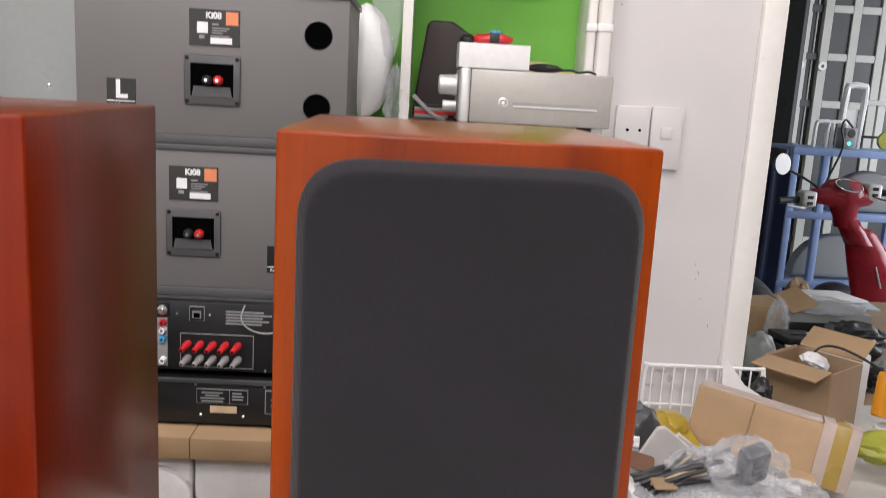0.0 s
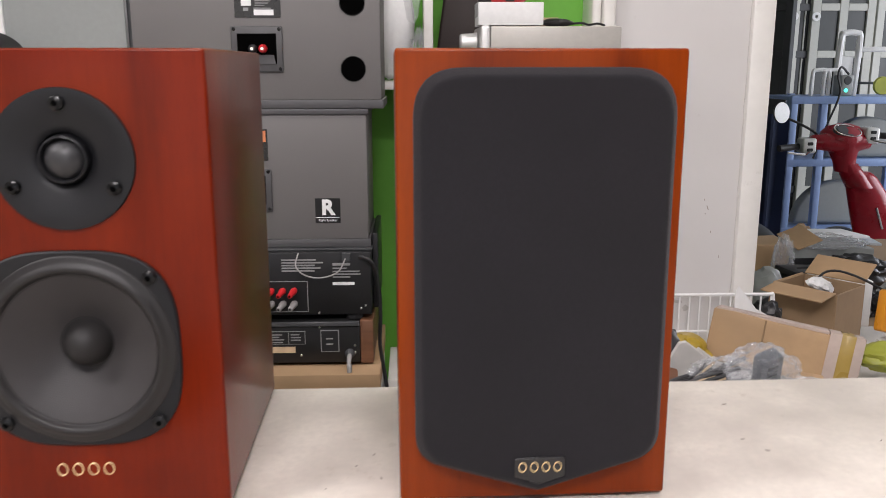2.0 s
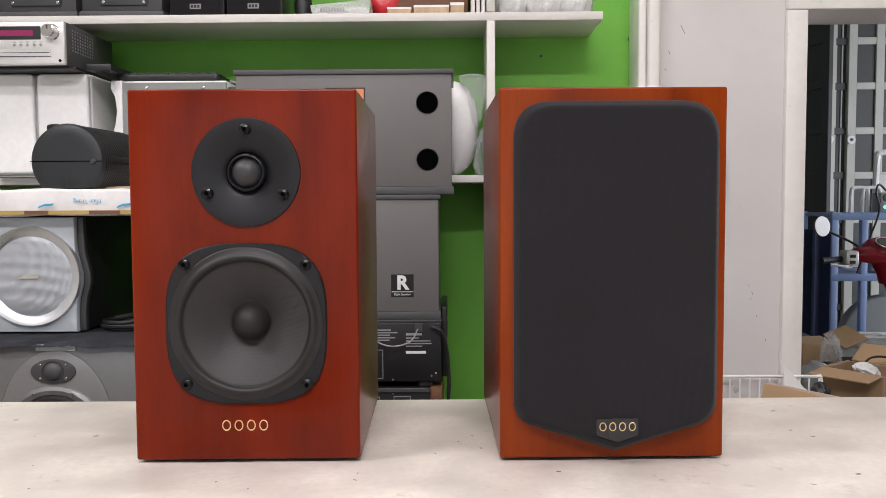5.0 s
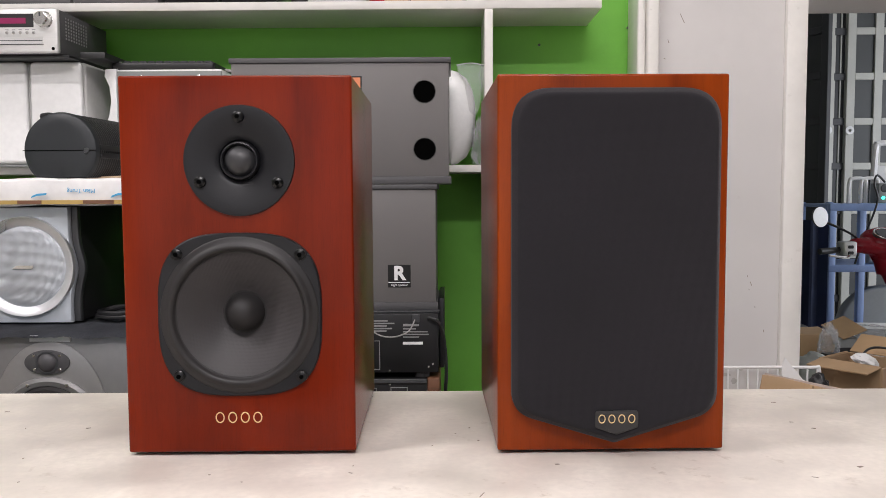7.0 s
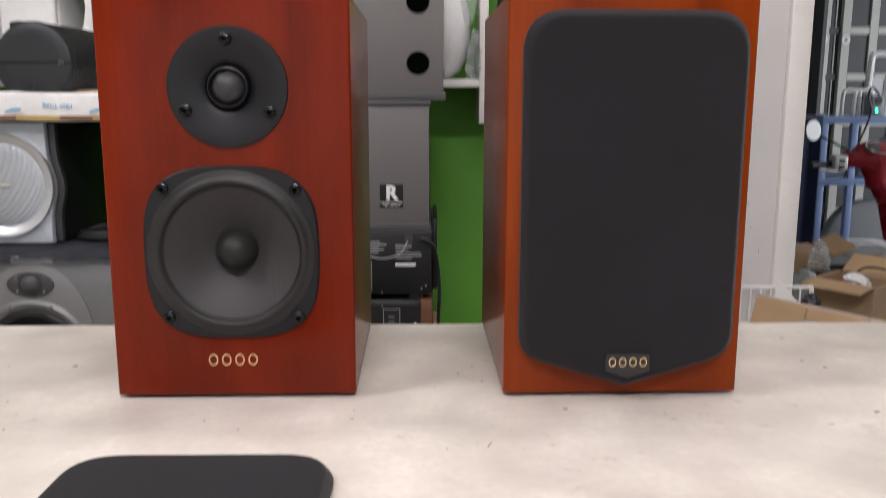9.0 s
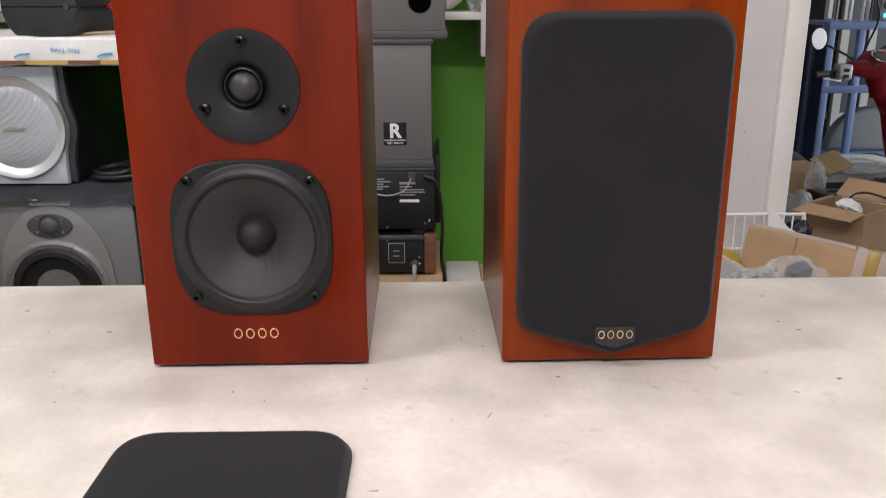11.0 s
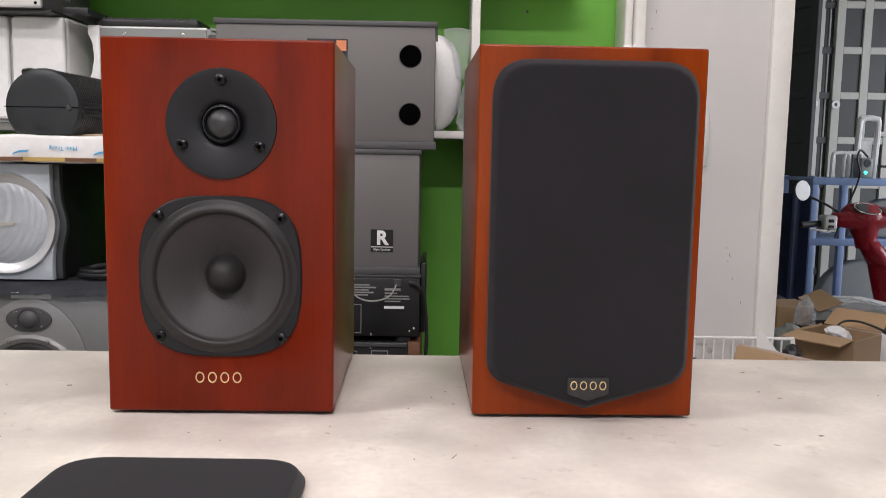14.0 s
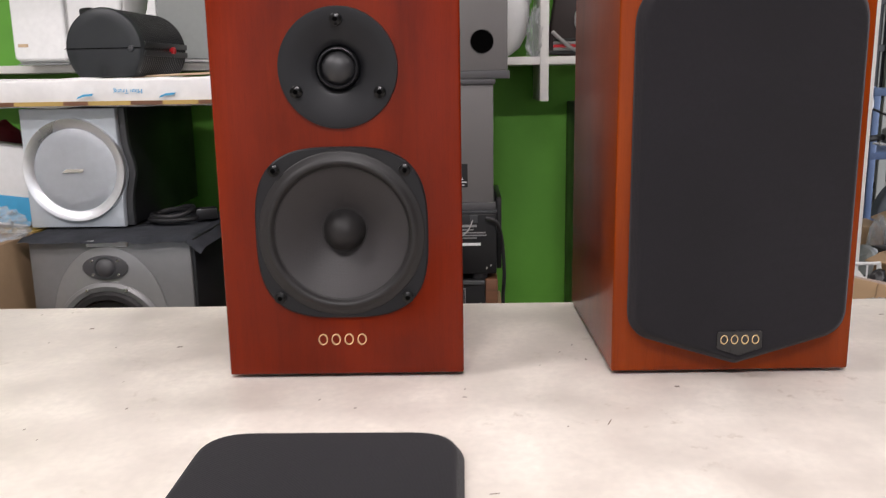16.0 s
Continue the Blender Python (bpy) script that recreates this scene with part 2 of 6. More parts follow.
def veneer(name, a, b, c, rough=0.36, coat=1.0):
    """Polished reddish veneer with upright grain, pores and slow cloudy figure."""
    m = bpy.data.materials.new(name)
    m.use_nodes = True
    N, L = m.node_tree.nodes, m.node_tree.links
    p = N["Principled BSDF"]
    tc = N.new("ShaderNodeTexCoord")

    def nz(stretch, scale, detail, dist=0.0):
        mp = N.new("ShaderNodeMapping")
        mp.inputs["Scale"].default_value = stretch
        L.new(tc.outputs["Object"], mp.inputs[0])
        n = N.new("ShaderNodeTexNoise")
        n.inputs["Scale"].default_value, n.inputs["Detail"].default_value, n.inputs["Distortion"].default_value = scale, detail, dist
        L.new(mp.outputs[0], n.inputs["Vector"])
        return n.outputs[0]
    band, grain, pore = nz((7, 7, 2.4), 2.4, 6.0, 0.7), nz((70, 70, 3.0), 3.0, 4.0), nz((320, 320, 14), 5.0, 2.0)
    r = N.new("ShaderNodeValToRGB")
    r.color_ramp.elements[0].position, r.color_ramp.elements[1].position = 0.3, 0.72
    r.color_ramp.elements[0].color, r.color_ramp.elements[1].color = (*a, 1), (*c, 1)
    r.color_ramp.elements.new(0.5).color = (*b, 1)
    L.new(band, r.inputs[0])
    x = N.new("ShaderNodeMix")
    x.data_type, x.blend_type = "RGBA", "MULTIPLY"
    g = N.new("ShaderNodeMapRange")
    g.inputs[1].default_value, g.inputs[2].default_value, g.inputs[3].default_value, g.inputs[4].default_value = 0.35, 0.6, 0.93, 1.02
    L.new(grain, g.inputs[0])
    x.inputs[0].default_value = 1.0
    L.new(r.outputs[0], x.inputs[6]), L.new(g.outputs[0], x.inputs[7])
    y = N.new("ShaderNodeMix")
    y.data_type, y.blend_type = "RGBA", "MULTIPLY"
    q = N.new("ShaderNodeMapRange")
    q.inputs[1].default_value, q.inputs[2].default_value, q.inputs[3].default_value, q.inputs[4].default_value = 0.33, 0.45, 0.62, 1.0
    L.new(pore, q.inputs[0])
    y.inputs[0].default_value = 0.28
    L.new(x.outputs[2], y.inputs[6]), L.new(q.outputs[0], y.inputs[7])
    L.new(y.outputs[2], p.inputs["Base Color"])
    p.inputs["Roughness"].default_value = rough
    p.inputs["Specular IOR Level"].default_value = 0.05
    p.inputs["Coat Weight"].default_value, p.inputs["Coat Roughness"].default_value = coat, 0.25
    p.inputs["Coat IOR"].default_value = 1.22
    bp = N.new("ShaderNodeBump")
    bp.inputs["Strength"].default_value, bp.inputs["Distance"].default_value = 0.12, 0.0006
    L.new(pore, bp.inputs["Height"]), L.new(bp.outputs[0], p.inputs["Normal"])
    return m


M_CHERRY = veneer("dark_cherry_veneer", (0.102, 0.0078, 0.0007), (0.140, 0.0110, 0.0009), (0.168, 0.0145, 0.0012))
M_CHERRY2 = veneer("orange_cherry_veneer", (0.134, 0.0176, 0.0008), (0.184, 0.0258, 0.0011), (0.220, 0.0335, 0.0015))
M_CLOTH = weave(material("black_grille_cloth", (0.0158, 0.0147, 0.0172), 0.85, var=0.12, vscale=9, fine=0.1, fscale=400, bump=0, spec=0.12), 420, 0.22)
M_CLOTH.node_tree.nodes["Principled BSDF"].inputs["Sheen Weight"].default_value = 0.11
M_DRIVER = material("satin_black_metal", (0.0080, 0.0082, 0.0098), 0.46, spec=0.30, var=0.1, vscale=20, bump=0.04, bscale=900)
M_RUBBER = material("black_rubber", (0.0170, 0.0155, 0.0155), 0.50, spec=0.35, var=0.1, vscale=14, bump=0.02)
M_CONE = weave(material("woven_black_cone", (0.031, 0.0280, 0.0284), 0.56, var=0.14, vscale=12, bump=0, spec=0.4), 300, 0.16)
M_DUST = material("matt_rubber_cap", (0.018, 0.0166, 0.0165), 0.62, var=0.08, vscale=18, bump=0.02, spec=0.3)
M_DOME = material("dark_grey_dome", (0.026, 0.026, 0.028), 0.5, var=0.05, bump=0.0)
M_SCREW = material("black_steel", (0.02, 0.02, 0.02), 0.3, 0.8, bump=0)
M_GOLD = material("gold_print", (0.75, 0.55, 0.28), 0.35, 0.6, var=0.05, bump=0)
M_BADGE = material("badge_black", (0.012, 0.012, 0.013), 0.25, var=0.05, bump=0)
M_FOOT = material("dark_rubber_foot", (0.02, 0.01, 0.008), 0.6, bump=0)
M_GREEN = material("green_wall_paint", (0.150, 0.455, 0.050), 0.62, var=0.07, vscale=3, fine=0.05, fscale=40, bump=0.12, bscale=120)
M_WHITEWALL = material("white_wall_paint", (0.64, 0.62, 0.605), 0.55, var=0.035, vscale=2.2, fine=0.02, fscale=30, bump=0.08, bscale=70)
M_TRIM = material("cream_gloss_paint", (0.76, 0.74, 0.70), 0.35, var=0.05, vscale=5, fine=0.04, fscale=60, bump=0.05)
M_SHELF = material("white_laminate", (0.72, 0.70, 0.66), 0.42, var=0.06, vscale=6, fine=0.05, fscale=60, bump=0.03)
M_COUNTER = material("worn_cream_counter", (0.748, 0.692, 0.622), 0.42, var=0.045, vscale=16, fine=0.10, fscale=150, bump=0.04, bscale=60, tint=(0.62, 0.56, 0.50))


def stain(m, colour, scale, lo, hi, amount):
    """Adds scattered brownish stains and rubbed scratches with shapes of their own."""
    N, L = m.node_tree.nodes, m.node_tree.links
    p = N["Principled BSDF"]
    old = p.inputs["Base Color"].links[0].from_socket
    tc = N.new("ShaderNodeTexCoord")
    fac = None
    for sc, stretch, a, b in ((scale, (1, 1, 1), lo, hi), (7.0, (1, 1.6, 1), 0.45, 0.62)):
        mp = N.new("ShaderNodeMapping")
        mp.inputs["Scale"].default_value, mp.inputs["Rotation"].default_value = stretch, (0, 0, 0.6)
        L.new(tc.outputs["Object"], mp.inputs[0])
        n = N.new("ShaderNodeTexNoise")
        n.inputs["Scale"].default_value, n.inputs["Detail"].default_value, n.inputs["Roughness"].default_value = sc, 7.0, 0.62
        L.new(mp.outputs[0], n.inputs["Vector"])
        r = N.new("ShaderNodeMapRange")
        r.inputs[1].default_value, r.inputs[2].default_value = a, b
        L.new(n.outputs[0], r.inputs[0])
        if fac is None:
            fac = r.outputs[0]
        else:
            mu = N.new("ShaderNodeMath")
            mu.operation = "MULTIPLY"
            L.new(fac, mu.inputs[0]), L.new(r.outputs[0], mu.inputs[1])
            fac = mu.outputs[0]
    k = N.new("ShaderNodeMath")
    k.operation = "MULTIPLY"
    k.inputs[1].default_value = amount
    L.new(fac, k.inputs[0])
    x = N.new("ShaderNodeMix")
    x.data_type = "RGBA"
    L.new(k.outputs[0], x.inputs[0]), L.new(old, x.inputs[6])
    x.inputs[7].default_value = (*colour, 1)
    L.new(x.outputs[2], p.inputs["Base Color"])


stain(M_COUNTER, (0.30, 0.23, 0.16), 55.0, 0.60, 0.72, 0.55)
stain(M_WHITEWALL, (0.42, 0.38, 0.34), 40.0, 0.64, 0.74, 0.35)
stain(M_TRIM, (0.40, 0.37, 0.33), 45.0, 0.62, 0.72, 0.4)
M_CABGREY = material("charcoal_textured_paint", (0.142, 0.134, 0.130), 0.55, var=0.05, vscale=4, fine=0.05, fscale=500, bump=0.12, bscale=900)
M_CABDARK = material("charcoal_edge", (0.075, 0.073, 0.076), 0.5, var=0.06, bump=0.06, bscale=600)
M_BLACK = material("black_plastic", (0.014, 0.014, 0.015), 0.4, var=0.15, vscale=8, bump=0.04, bscale=400)
M_BLACKMETAL = material("black_sheet_steel", (0.016, 0.016, 0.017), 0.38, 0.2, var=0.15, vscale=6, bump=0.05, bscale=500)
M_CASECAP = material("satin_charcoal_nylon", (0.017, 0.0205, 0.0235), 0.5, var=0.08, vscale=20, bump=0.05, bscale=500)
M_DARKGREY = material("dark_grey_plastic", (0.05, 0.052, 0.055), 0.45, var=0.1, vscale=8, bump=0.05)
M_GREY = material("grey_metal_paint", (0.27, 0.285, 0.275), 0.45, var=0.04, vscale=3, bump=0.03)
M_SILVER = material("brushed_silver", (0.70, 0.695, 0.68), 0.40, 0.45, var=0.05, vscale=5, stretch=(1, 1, 8), bump=0.04, bscale=300)
M_CHAMP = material("champagne_steel_paint", (0.42, 0.40, 0.365), 0.42, 0.25, var=0.05, vscale=4, bump=0.03)
M_RINGM = material("satin_metal_ring", (0.80, 0.81, 0.83), 0.34, 0.8, var=0.04, bump=0)
M_BRIGHT = material("polished_metal", (0.75, 0.74, 0.72), 0.18, 0.95, var=0.04, bump=0)
M_WHITE = material("white_plastic", (0.83, 0.83, 0.82), 0.4, var=0.04, vscale=5, bump=0.03)
M_IVORY = material("ivory_plastic", (0.82, 0.82, 0.80), 0.38, var=0.05, vscale=5, bump=0.02)
M_FOAM = material("white_foam_wrap", (0.80, 0.79, 0.78), 0.4, var=0.08, vscale=12, bump=0.2, bscale=40)
M_CARD = material("brown_cardboard", (0.42, 0.275, 0.15), 0.8, var=0.1, vscale=6, fine=0.06, fscale=60, bump=0.1, bscale=50)
M_CARDIN = material("cardboard_inside", (0.33, 0.22, 0.125), 0.85, var=0.1, vscale=6, bump=0.1)
M_TAPE = material("brown_packing_tape", (0.36, 0.245, 0.06), 0.25, var=0.08, bump=0.04)
M_RED = material("red_plastic", (0.55, 0.02, 0.025), 0.3, var=0.08, bump=0)
M_REDPAINT = material("red_scooter_paint", (0.30, 0.004, 0.014), 0.28, 0.0, var=0.06, coat=0.15, spec=0.35, bump=0)
M_BLUE = material("pale_blue_plastic", (0.25, 0.36, 0.62), 0.4, var=0.06, bump=0.03)
M_NAVY = material("navy_tarpaulin", (0.028, 0.042, 0.10), 0.6, var=0.25, vscale=5, bump=0.2, bscale=15)
M_YELLOW = material("mustard_plastic", (0.48, 0.33, 0.035), 0.35, var=0.15, vscale=12, bump=0.1, bscale=40)
M_LIME = material("lime_plastic", (0.40, 0.42, 0.05), 0.4, var=0.15, vscale=10, bump=0.1, bscale=40)
M_ORANGE = material("orange_packet", (0.75, 0.30, 0.02), 0.3, var=0.1, bump=0.1, bscale=40)
M_PAPER = material("white_paper", (0.76, 0.76, 0.75), 0.7, var=0.04, bump=0.05)
M_INK = material("printed_white", (0.80, 0.80, 0.80), 0.5, var=0.02, bump=0)
M_INKDIM = material("printed_grey", (0.27, 0.27, 0.27), 0.5, var=0.05, bump=0)
M_LABEL = material("black_label", (0.012, 0.012, 0.013), 0.3, var=0.05, bump=0)
M_LABELO = material("orange_label", (0.75, 0.24, 0.10), 0.4, var=0.05, bump=0)
M_LABELB = material("blue_print", (0.05, 0.35, 0.62), 0.4, var=0.05, bump=0)
M_OCHRE = material("ochre_print", (0.50, 0.34, 0.10), 0.5, var=0.2, bump=0)
# black for holes and gaps drawn flat, with their inner darkness painted in
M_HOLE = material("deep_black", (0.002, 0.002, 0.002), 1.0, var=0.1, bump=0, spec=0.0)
M_CLOTHGREY = material("grey_towel", (0.075, 0.08, 0.095), 0.95, var=0.2, vscale=25, fine=0.15, fscale=300, bump=0.6, bscale=350)
M_TITAN = material("titanium_grey_paint", (0.235, 0.232, 0.23), 0.4, 0.35, var=0.05, vscale=6, bump=0.04)
M_TITANL = material("lighter_titanium_trim", (0.32, 0.315, 0.31), 0.36, 0.4, var=0.05, vscale=6, bump=0.03)
M_MESH = weave(material("perforated_metal", (0.55, 0.585, 0.62), 0.38, 0.6, var=0.05, bump=0), 160, 0.7)
M_PANELG = material("pale_blue_grey_paint", (0.50, 0.545, 0.585), 0.42, 0.1, var=0.04, vscale=5, bump=0.03)
M_BROWNWOOD = material("dark_brown_wood", (0.16, 0.07, 0.035), 0.5, var=0.2, vscale=8, stretch=(1, 1, 8), bump=0.08)
M_PALEWOOD = material("pale_wood", (0.55, 0.40, 0.25), 0.6, var=0.12, vscale=8, stretch=(8, 1, 1), bump=0.05)
M_FLOOR = material("grey_floor_tile", (0.38, 0.36, 0.34), 0.35, var=0.08, vscale=3, bump=0.05)
M_CEIL = material("white_ceiling_paint", (0.76, 0.75, 0.73), 0.8, var=0.03, bump=0.05)
M_FABRIC = material("pale_grey_fabric", (0.52, 0.50, 0.47), 0.85, var=0.12, vscale=14, bump=0.2, bscale=60)
M_FILM = clear_film("clear_plastic_film", body=0.16, rough=0.12)
M_MILK = clear_film("milky_plastic_bag", (0.85, 0.88, 0.87), 0.42, 0.25)
M_BUBBLE = clear_film("grey_bubble_wrap", (0.52, 0.54, 0.56), 0.42, 0.2)
M_CABLE = material("black_cable", (0.015, 0.015, 0.016), 0.45, var=0.1, bump=0)
M_CABLEG = material("grey_cable", (0.30, 0.29, 0.28), 0.5, var=0.1, bump=0)
M_MAROON = material("maroon_nylon", (0.16, 0.012, 0.02), 0.45, var=0.2, vscale=10, bump=0.2, bscale=30)
M_SPECK = material("brown_grit", (0.26, 0.21, 0.17), 0.7, var=0.2, bump=0)
M_PATCH = material("faded_grey_cardboard", (0.46, 0.37, 0.32), 0.8, var=0.08, vscale=8, bump=0.06)
M_CHARGER = material("slate_plastic", (0.05, 0.06, 0.075), 0.35, var=0.1, bump=0)
M_LATTICE = material("pale_grey_green_door_paint", (0.52, 0.52, 0.47), 0.45, var=0.06, vscale=4, bump=0.03)
M_PANE = material("smoked_pane", (0.050, 0.055, 0.055), 0.45, var=0.2, vscale=3, bump=0)
M_LED = glowing("green_led", (0.02, 0.9, 0.55), 6.0)
M_DISPLAY = glowing("dim_magenta_display", (0.20, 0.004, 0.06), 0.35)

# ---- the room ----
WALLY, WHITEY = 1.68, 1.60


def structure(name, bm, mat, label, category):
    return solo(name, bm, mat, label, category, kind="structure")


structure("floor", bx(-3.2, 5.0, -3.6, 6.6, FLOOR - 0.1, FLOOR, 0), M_FLOOR, "grey tiled shop floor", "floor")
structure("ceiling", bx(-3.2, 5.0, -3.6, 6.6, 2.7, 2.8, 0), M_CEIL, "plain white painted ceiling", "ceiling")
structure("wall_north", bx(-3.2, 0.345, WALLY, WALLY + 0.15, FLOOR, 2.7, 0), M_GREEN, "bright green painted wall behind the shelves", "wall")
structure("wall_west", bx(-3.3, -3.2, -3.6, 6.6, FLOOR, 2.7, 0), M_WHITEWALL, "white painted side wall", "wall")
# unseen wall; the opening is added for the back-room daylight
structure("wall_east", join(bx(5.0, 5.1, -3.6, 2.4, FLOOR, 2.7, 0), bx(5.0, 5.1, 4.8, 6.6, FLOOR, 2.7, 0), bx(5.0, 5.1, 2.4, 4.8, 2.4, 2.7, 0)), M_WHITEWALL, "white painted side wall with an assumed daylight opening", "wall")
structure("wall_back", bx(-3.2, 5.0, 6.5, 6.6, FLOOR, 2.7, 0), M_WHITEWALL, "far wall of the back room", "wall")
# unseen wall; its opening is assumed, behind the added frontal fill
structure("wall_south", join(bx(-3.2, -2.45, -3.6, -3.5, FLOOR, 2.7, 0), bx(1.85, 5.0, -3.6, -3.5, FLOOR, 2.7, 0), bx(-2.45, 1.85, -3.6, -3.5, 2.42, 2.7, 0)), M_WHITEWALL, "assumed shop front wall with a wide opening", "wall")
DOORX0, DOORX1, DOORZ = 0.700, 1.85, 1.500
structure("wall_partition", join(bx(0.345, DOORX0, WHITEY, WHITEY + 0.15, FLOOR, 2.7, 0), bx(DOORX1, 5.0, WHITEY, WHITEY + 0.15, FLOOR, 2.7, 0), bx(DOORX0, DOORX1, WHITEY, WHITEY + 0.15, DOORZ, 2.7, 0)), M_WHITEWALL, "white painted partition wall with a doorway, scuffed low down", "wall")
frame_ob = thing("door_frame", (DOORX0, WHITEY, FLOOR), "white painted door frame with chipped filler along its edge", "door frame", kind="structure")
part("jamb", bx(0.658, DOORX0 + 0.004, WHITEY - 0.012, WHITEY + 0.16, FLOOR, DOORZ, 0.003), M_TRIM, frame_ob)
part("jamb", bx(DOORX1 - 0.004, DOORX1 + 0.05, WHITEY - 0.012, WHITEY + 0.16, FLOOR, DOORZ, 0.003), M_TRIM, frame_ob)
part("head", bx(0.658, DOORX1 + 0.05, WHITEY - 0.0125, WHITEY + 0.16, DOORZ + 0.0005, DOORZ + 0.05, 0.003), M_TRIM, frame_ob)
part("crack", tube([(0.6565 + 0.0022 * noise.noise((k * 0.9, 1, 2)), WHITEY - 0.0006, 0.55 + 0.022 * k) for k in range(46)], 0.00045, 5, 2), M_FABRIC, frame_ob, "hairline crack along the frame")
# two upright conduits that cover the joint between green and white wall
for x0, w, d in ((0.3255, 0.0185, 0.10), (0.3445, 0.027, 0.09)):
    pipe = thing("wall_conduit", (x0 + w / 2, 1.58, FLOOR), "white painted upright cable conduit fixed to the wall", "conduit", "wall conduits")
    y1 = WALLY if x0 < 0.33 else WHITEY
    yf = 1.573 if x0 < 0.33 else 1.562
    part("duct", bx(x0, x0 + w, yf, y1, FLOOR, 2.7, 0.006, 3), M_TRIM, pipe)
    for z in (1.318, 1.95):
        part("clip", bx(x0 - 0.002, x0 + w + 0.0002, yf - 0.003, yf + 0.01, z, z + 0.014, 0.002), M_IVORY, pipe)

# the counter
counter = thing("counter", (-0.1, 0.6185, FLOOR), "long shop counter with a worn cream laminate top", "counter")
part("countertop", bx(-1.6, 1.5, -0.34, 0.6185, COUNTER - 0.035, COUNTER, 0.003), M_COUNTER, counter, "stained and scratched cream top")
part("front_panel", bx(-1.55, 1.45, -0.28, -0.26, FLOOR, COUNTER - 0.035, 0.002), M_SHELF, counter)
part("back_panel", bx(-1.55, 1.45, 0.53, 0.55, FLOOR, COUNTER - 0.035, 0.002), M_SHELF, counter)
for x in (-1.57, 1.45):
    part("side_panel", bx(x, x + 0.02, -0.28, 0.55, FLOOR, COUNTER - 0.035, 0.002), M_SHELF, counter)
counter.rotation_euler = (0, 0, radians(0.85))

# ---- the two loudspeakers on the counter ----
# built square to the room with their bases at SPZ, then set down and turned by stand()
SX = (-0.3539, -0.1657)
RX = (-0.0503, 0.1379)
SY, SYB, SPZ = 0.400, 0.615, 0.868


def stand(sp, x, y, turn):
    """Sets a loudspeaker on the counter with the middle of its front at x, y."""
    half = (SYB - SY) / 2
    sp.location = (x - half * math.sin(radians(turn)), y + half * math.cos(radians(turn)), COUNTER)
    sp.rotation_euler = (0, 0, radians(turn))


def driver_screw(x, z, parent, y=SY):
    s = part("screw", lathe([(0, -0.0045), (0.0022, -0.0045), (0.0046, -0.003), (0.0048, 0.0)], (x, y, z), "y", 16), M_SCREW, parent)
    part("screw_socket", cyl((x, y - 0.0048, z), 0.0020, 0.0006, "y", 6), M_HOLE, s)


def gold_bars(parent, x0, x1, z0, z1, y, n=4):
    """A row of small plain gold rings in place of the maker's name."""
    w = (x1 - x0) / (n * 1.40 - 0.40)
    for k in range(n):
        xc, zc = x0 + k * w * 1.40 + w / 2, (z0 + z1) / 2
        ring = [(xc + w * 0.44 * math.cos(math.pi * i / 8), y, zc + (z1 - z0) * 0.44 * math.sin(math.pi * i / 8)) for i in range(16)]
        part("gold_mark", tube(ring, w * 0.075, 6, 2, True), M_GOLD, parent)


def pierced(bm, holes):
    """Opens round holes (x, z, radius) in a box's front face."""
    f = max((f for f in bm.faces if f.normal.y < -0.9), key=lambda f: f.calc_area())
    edges = list(f.edges)
    bmesh.ops.delete(bm, geom=[f], context="FACES_ONLY")
    for x, z, r in holes:
        ring = [bm.verts.new((x + r * math.cos(2 * math.pi * k / 64), SY, z + r * math.sin(2 * math.pi * k / 64))) for k in range(64)]
        back = [bm.verts.new(v.co + Vector((0, 0.03, 0))) for v in ring]
        edges += [bm.edges.new((ring[k], ring[(k + 1) % 64])) for k in range(64)]
        for k in range(64):
            bm.faces.new((ring[k], ring[(k + 1) % 64], back[(k + 1) % 64], back[k]))
        bm.faces.new(back)
    bmesh.ops.triangle_fill(bm, use_beauty=True, use_dissolve=False, edges=edges)
    bmesh.ops.recalc_face_normals(bm, faces=bm.faces)
    return bm


def cabinet(name, xs, wood, label, group, top, holes=()):
    sp = thing(name, ((xs[0] + xs[1]) / 2, (SY + SYB) / 2, SPZ), label, "loudspeaker", group)
    body = bx(xs[0], xs[1], SY, SYB, SPZ + 0.0030, top, 0.0020, 3)
    body.normal_update()
    part("cabinet", pierced(body, holes) if holes else body, wood, sp)
    for x in (xs[0] + 0.014, xs[1] - 0.030):
        for y in (SY + 0.010, SYB - 0.026):
            part("foot", bx(x, x + 0.016, y, y + 0.016, SPZ, SPZ + 0.004, 0.001), M_FOOT, sp)
    return sp


left = cabinet("bookshelf_speaker", SX, M_CHERRY, "dark cherry veneer bookshelf loudspeaker with both drivers uncovered", "pair of bookshelf speakers", 1.1803, ((-0.2573, 1.1118, 0.0435), (-0.2590, 0.9862, 0.0632)))
TX, TZ = -0.2573, 1.1118
tw = part("tweeter_plate", lathe([(0.0165, 0.006), (0.0168, 0.0034), (0.0175, 0.0026), (0.022, 0.0012), (0.028, -0.0004), (0.035, -0.0018), (0.042, -0.0027), (0.0447, -0.0023), (0.0450, 0.0)], (TX, SY, TZ), "y", 64), M_DRIVER, left, "round satin black tweeter plate")
part("tweeter_ring", lathe([(0.0126, 0.003), (0.0130, -0.0010), (0.0140, -0.0022), (0.0150, -0.0018), (0.0157, 0.0004), (0.0160, 0.005), (0.0168, 0.0055)], (TX, SY, TZ), "y", 48), M_DRIVER, tw)
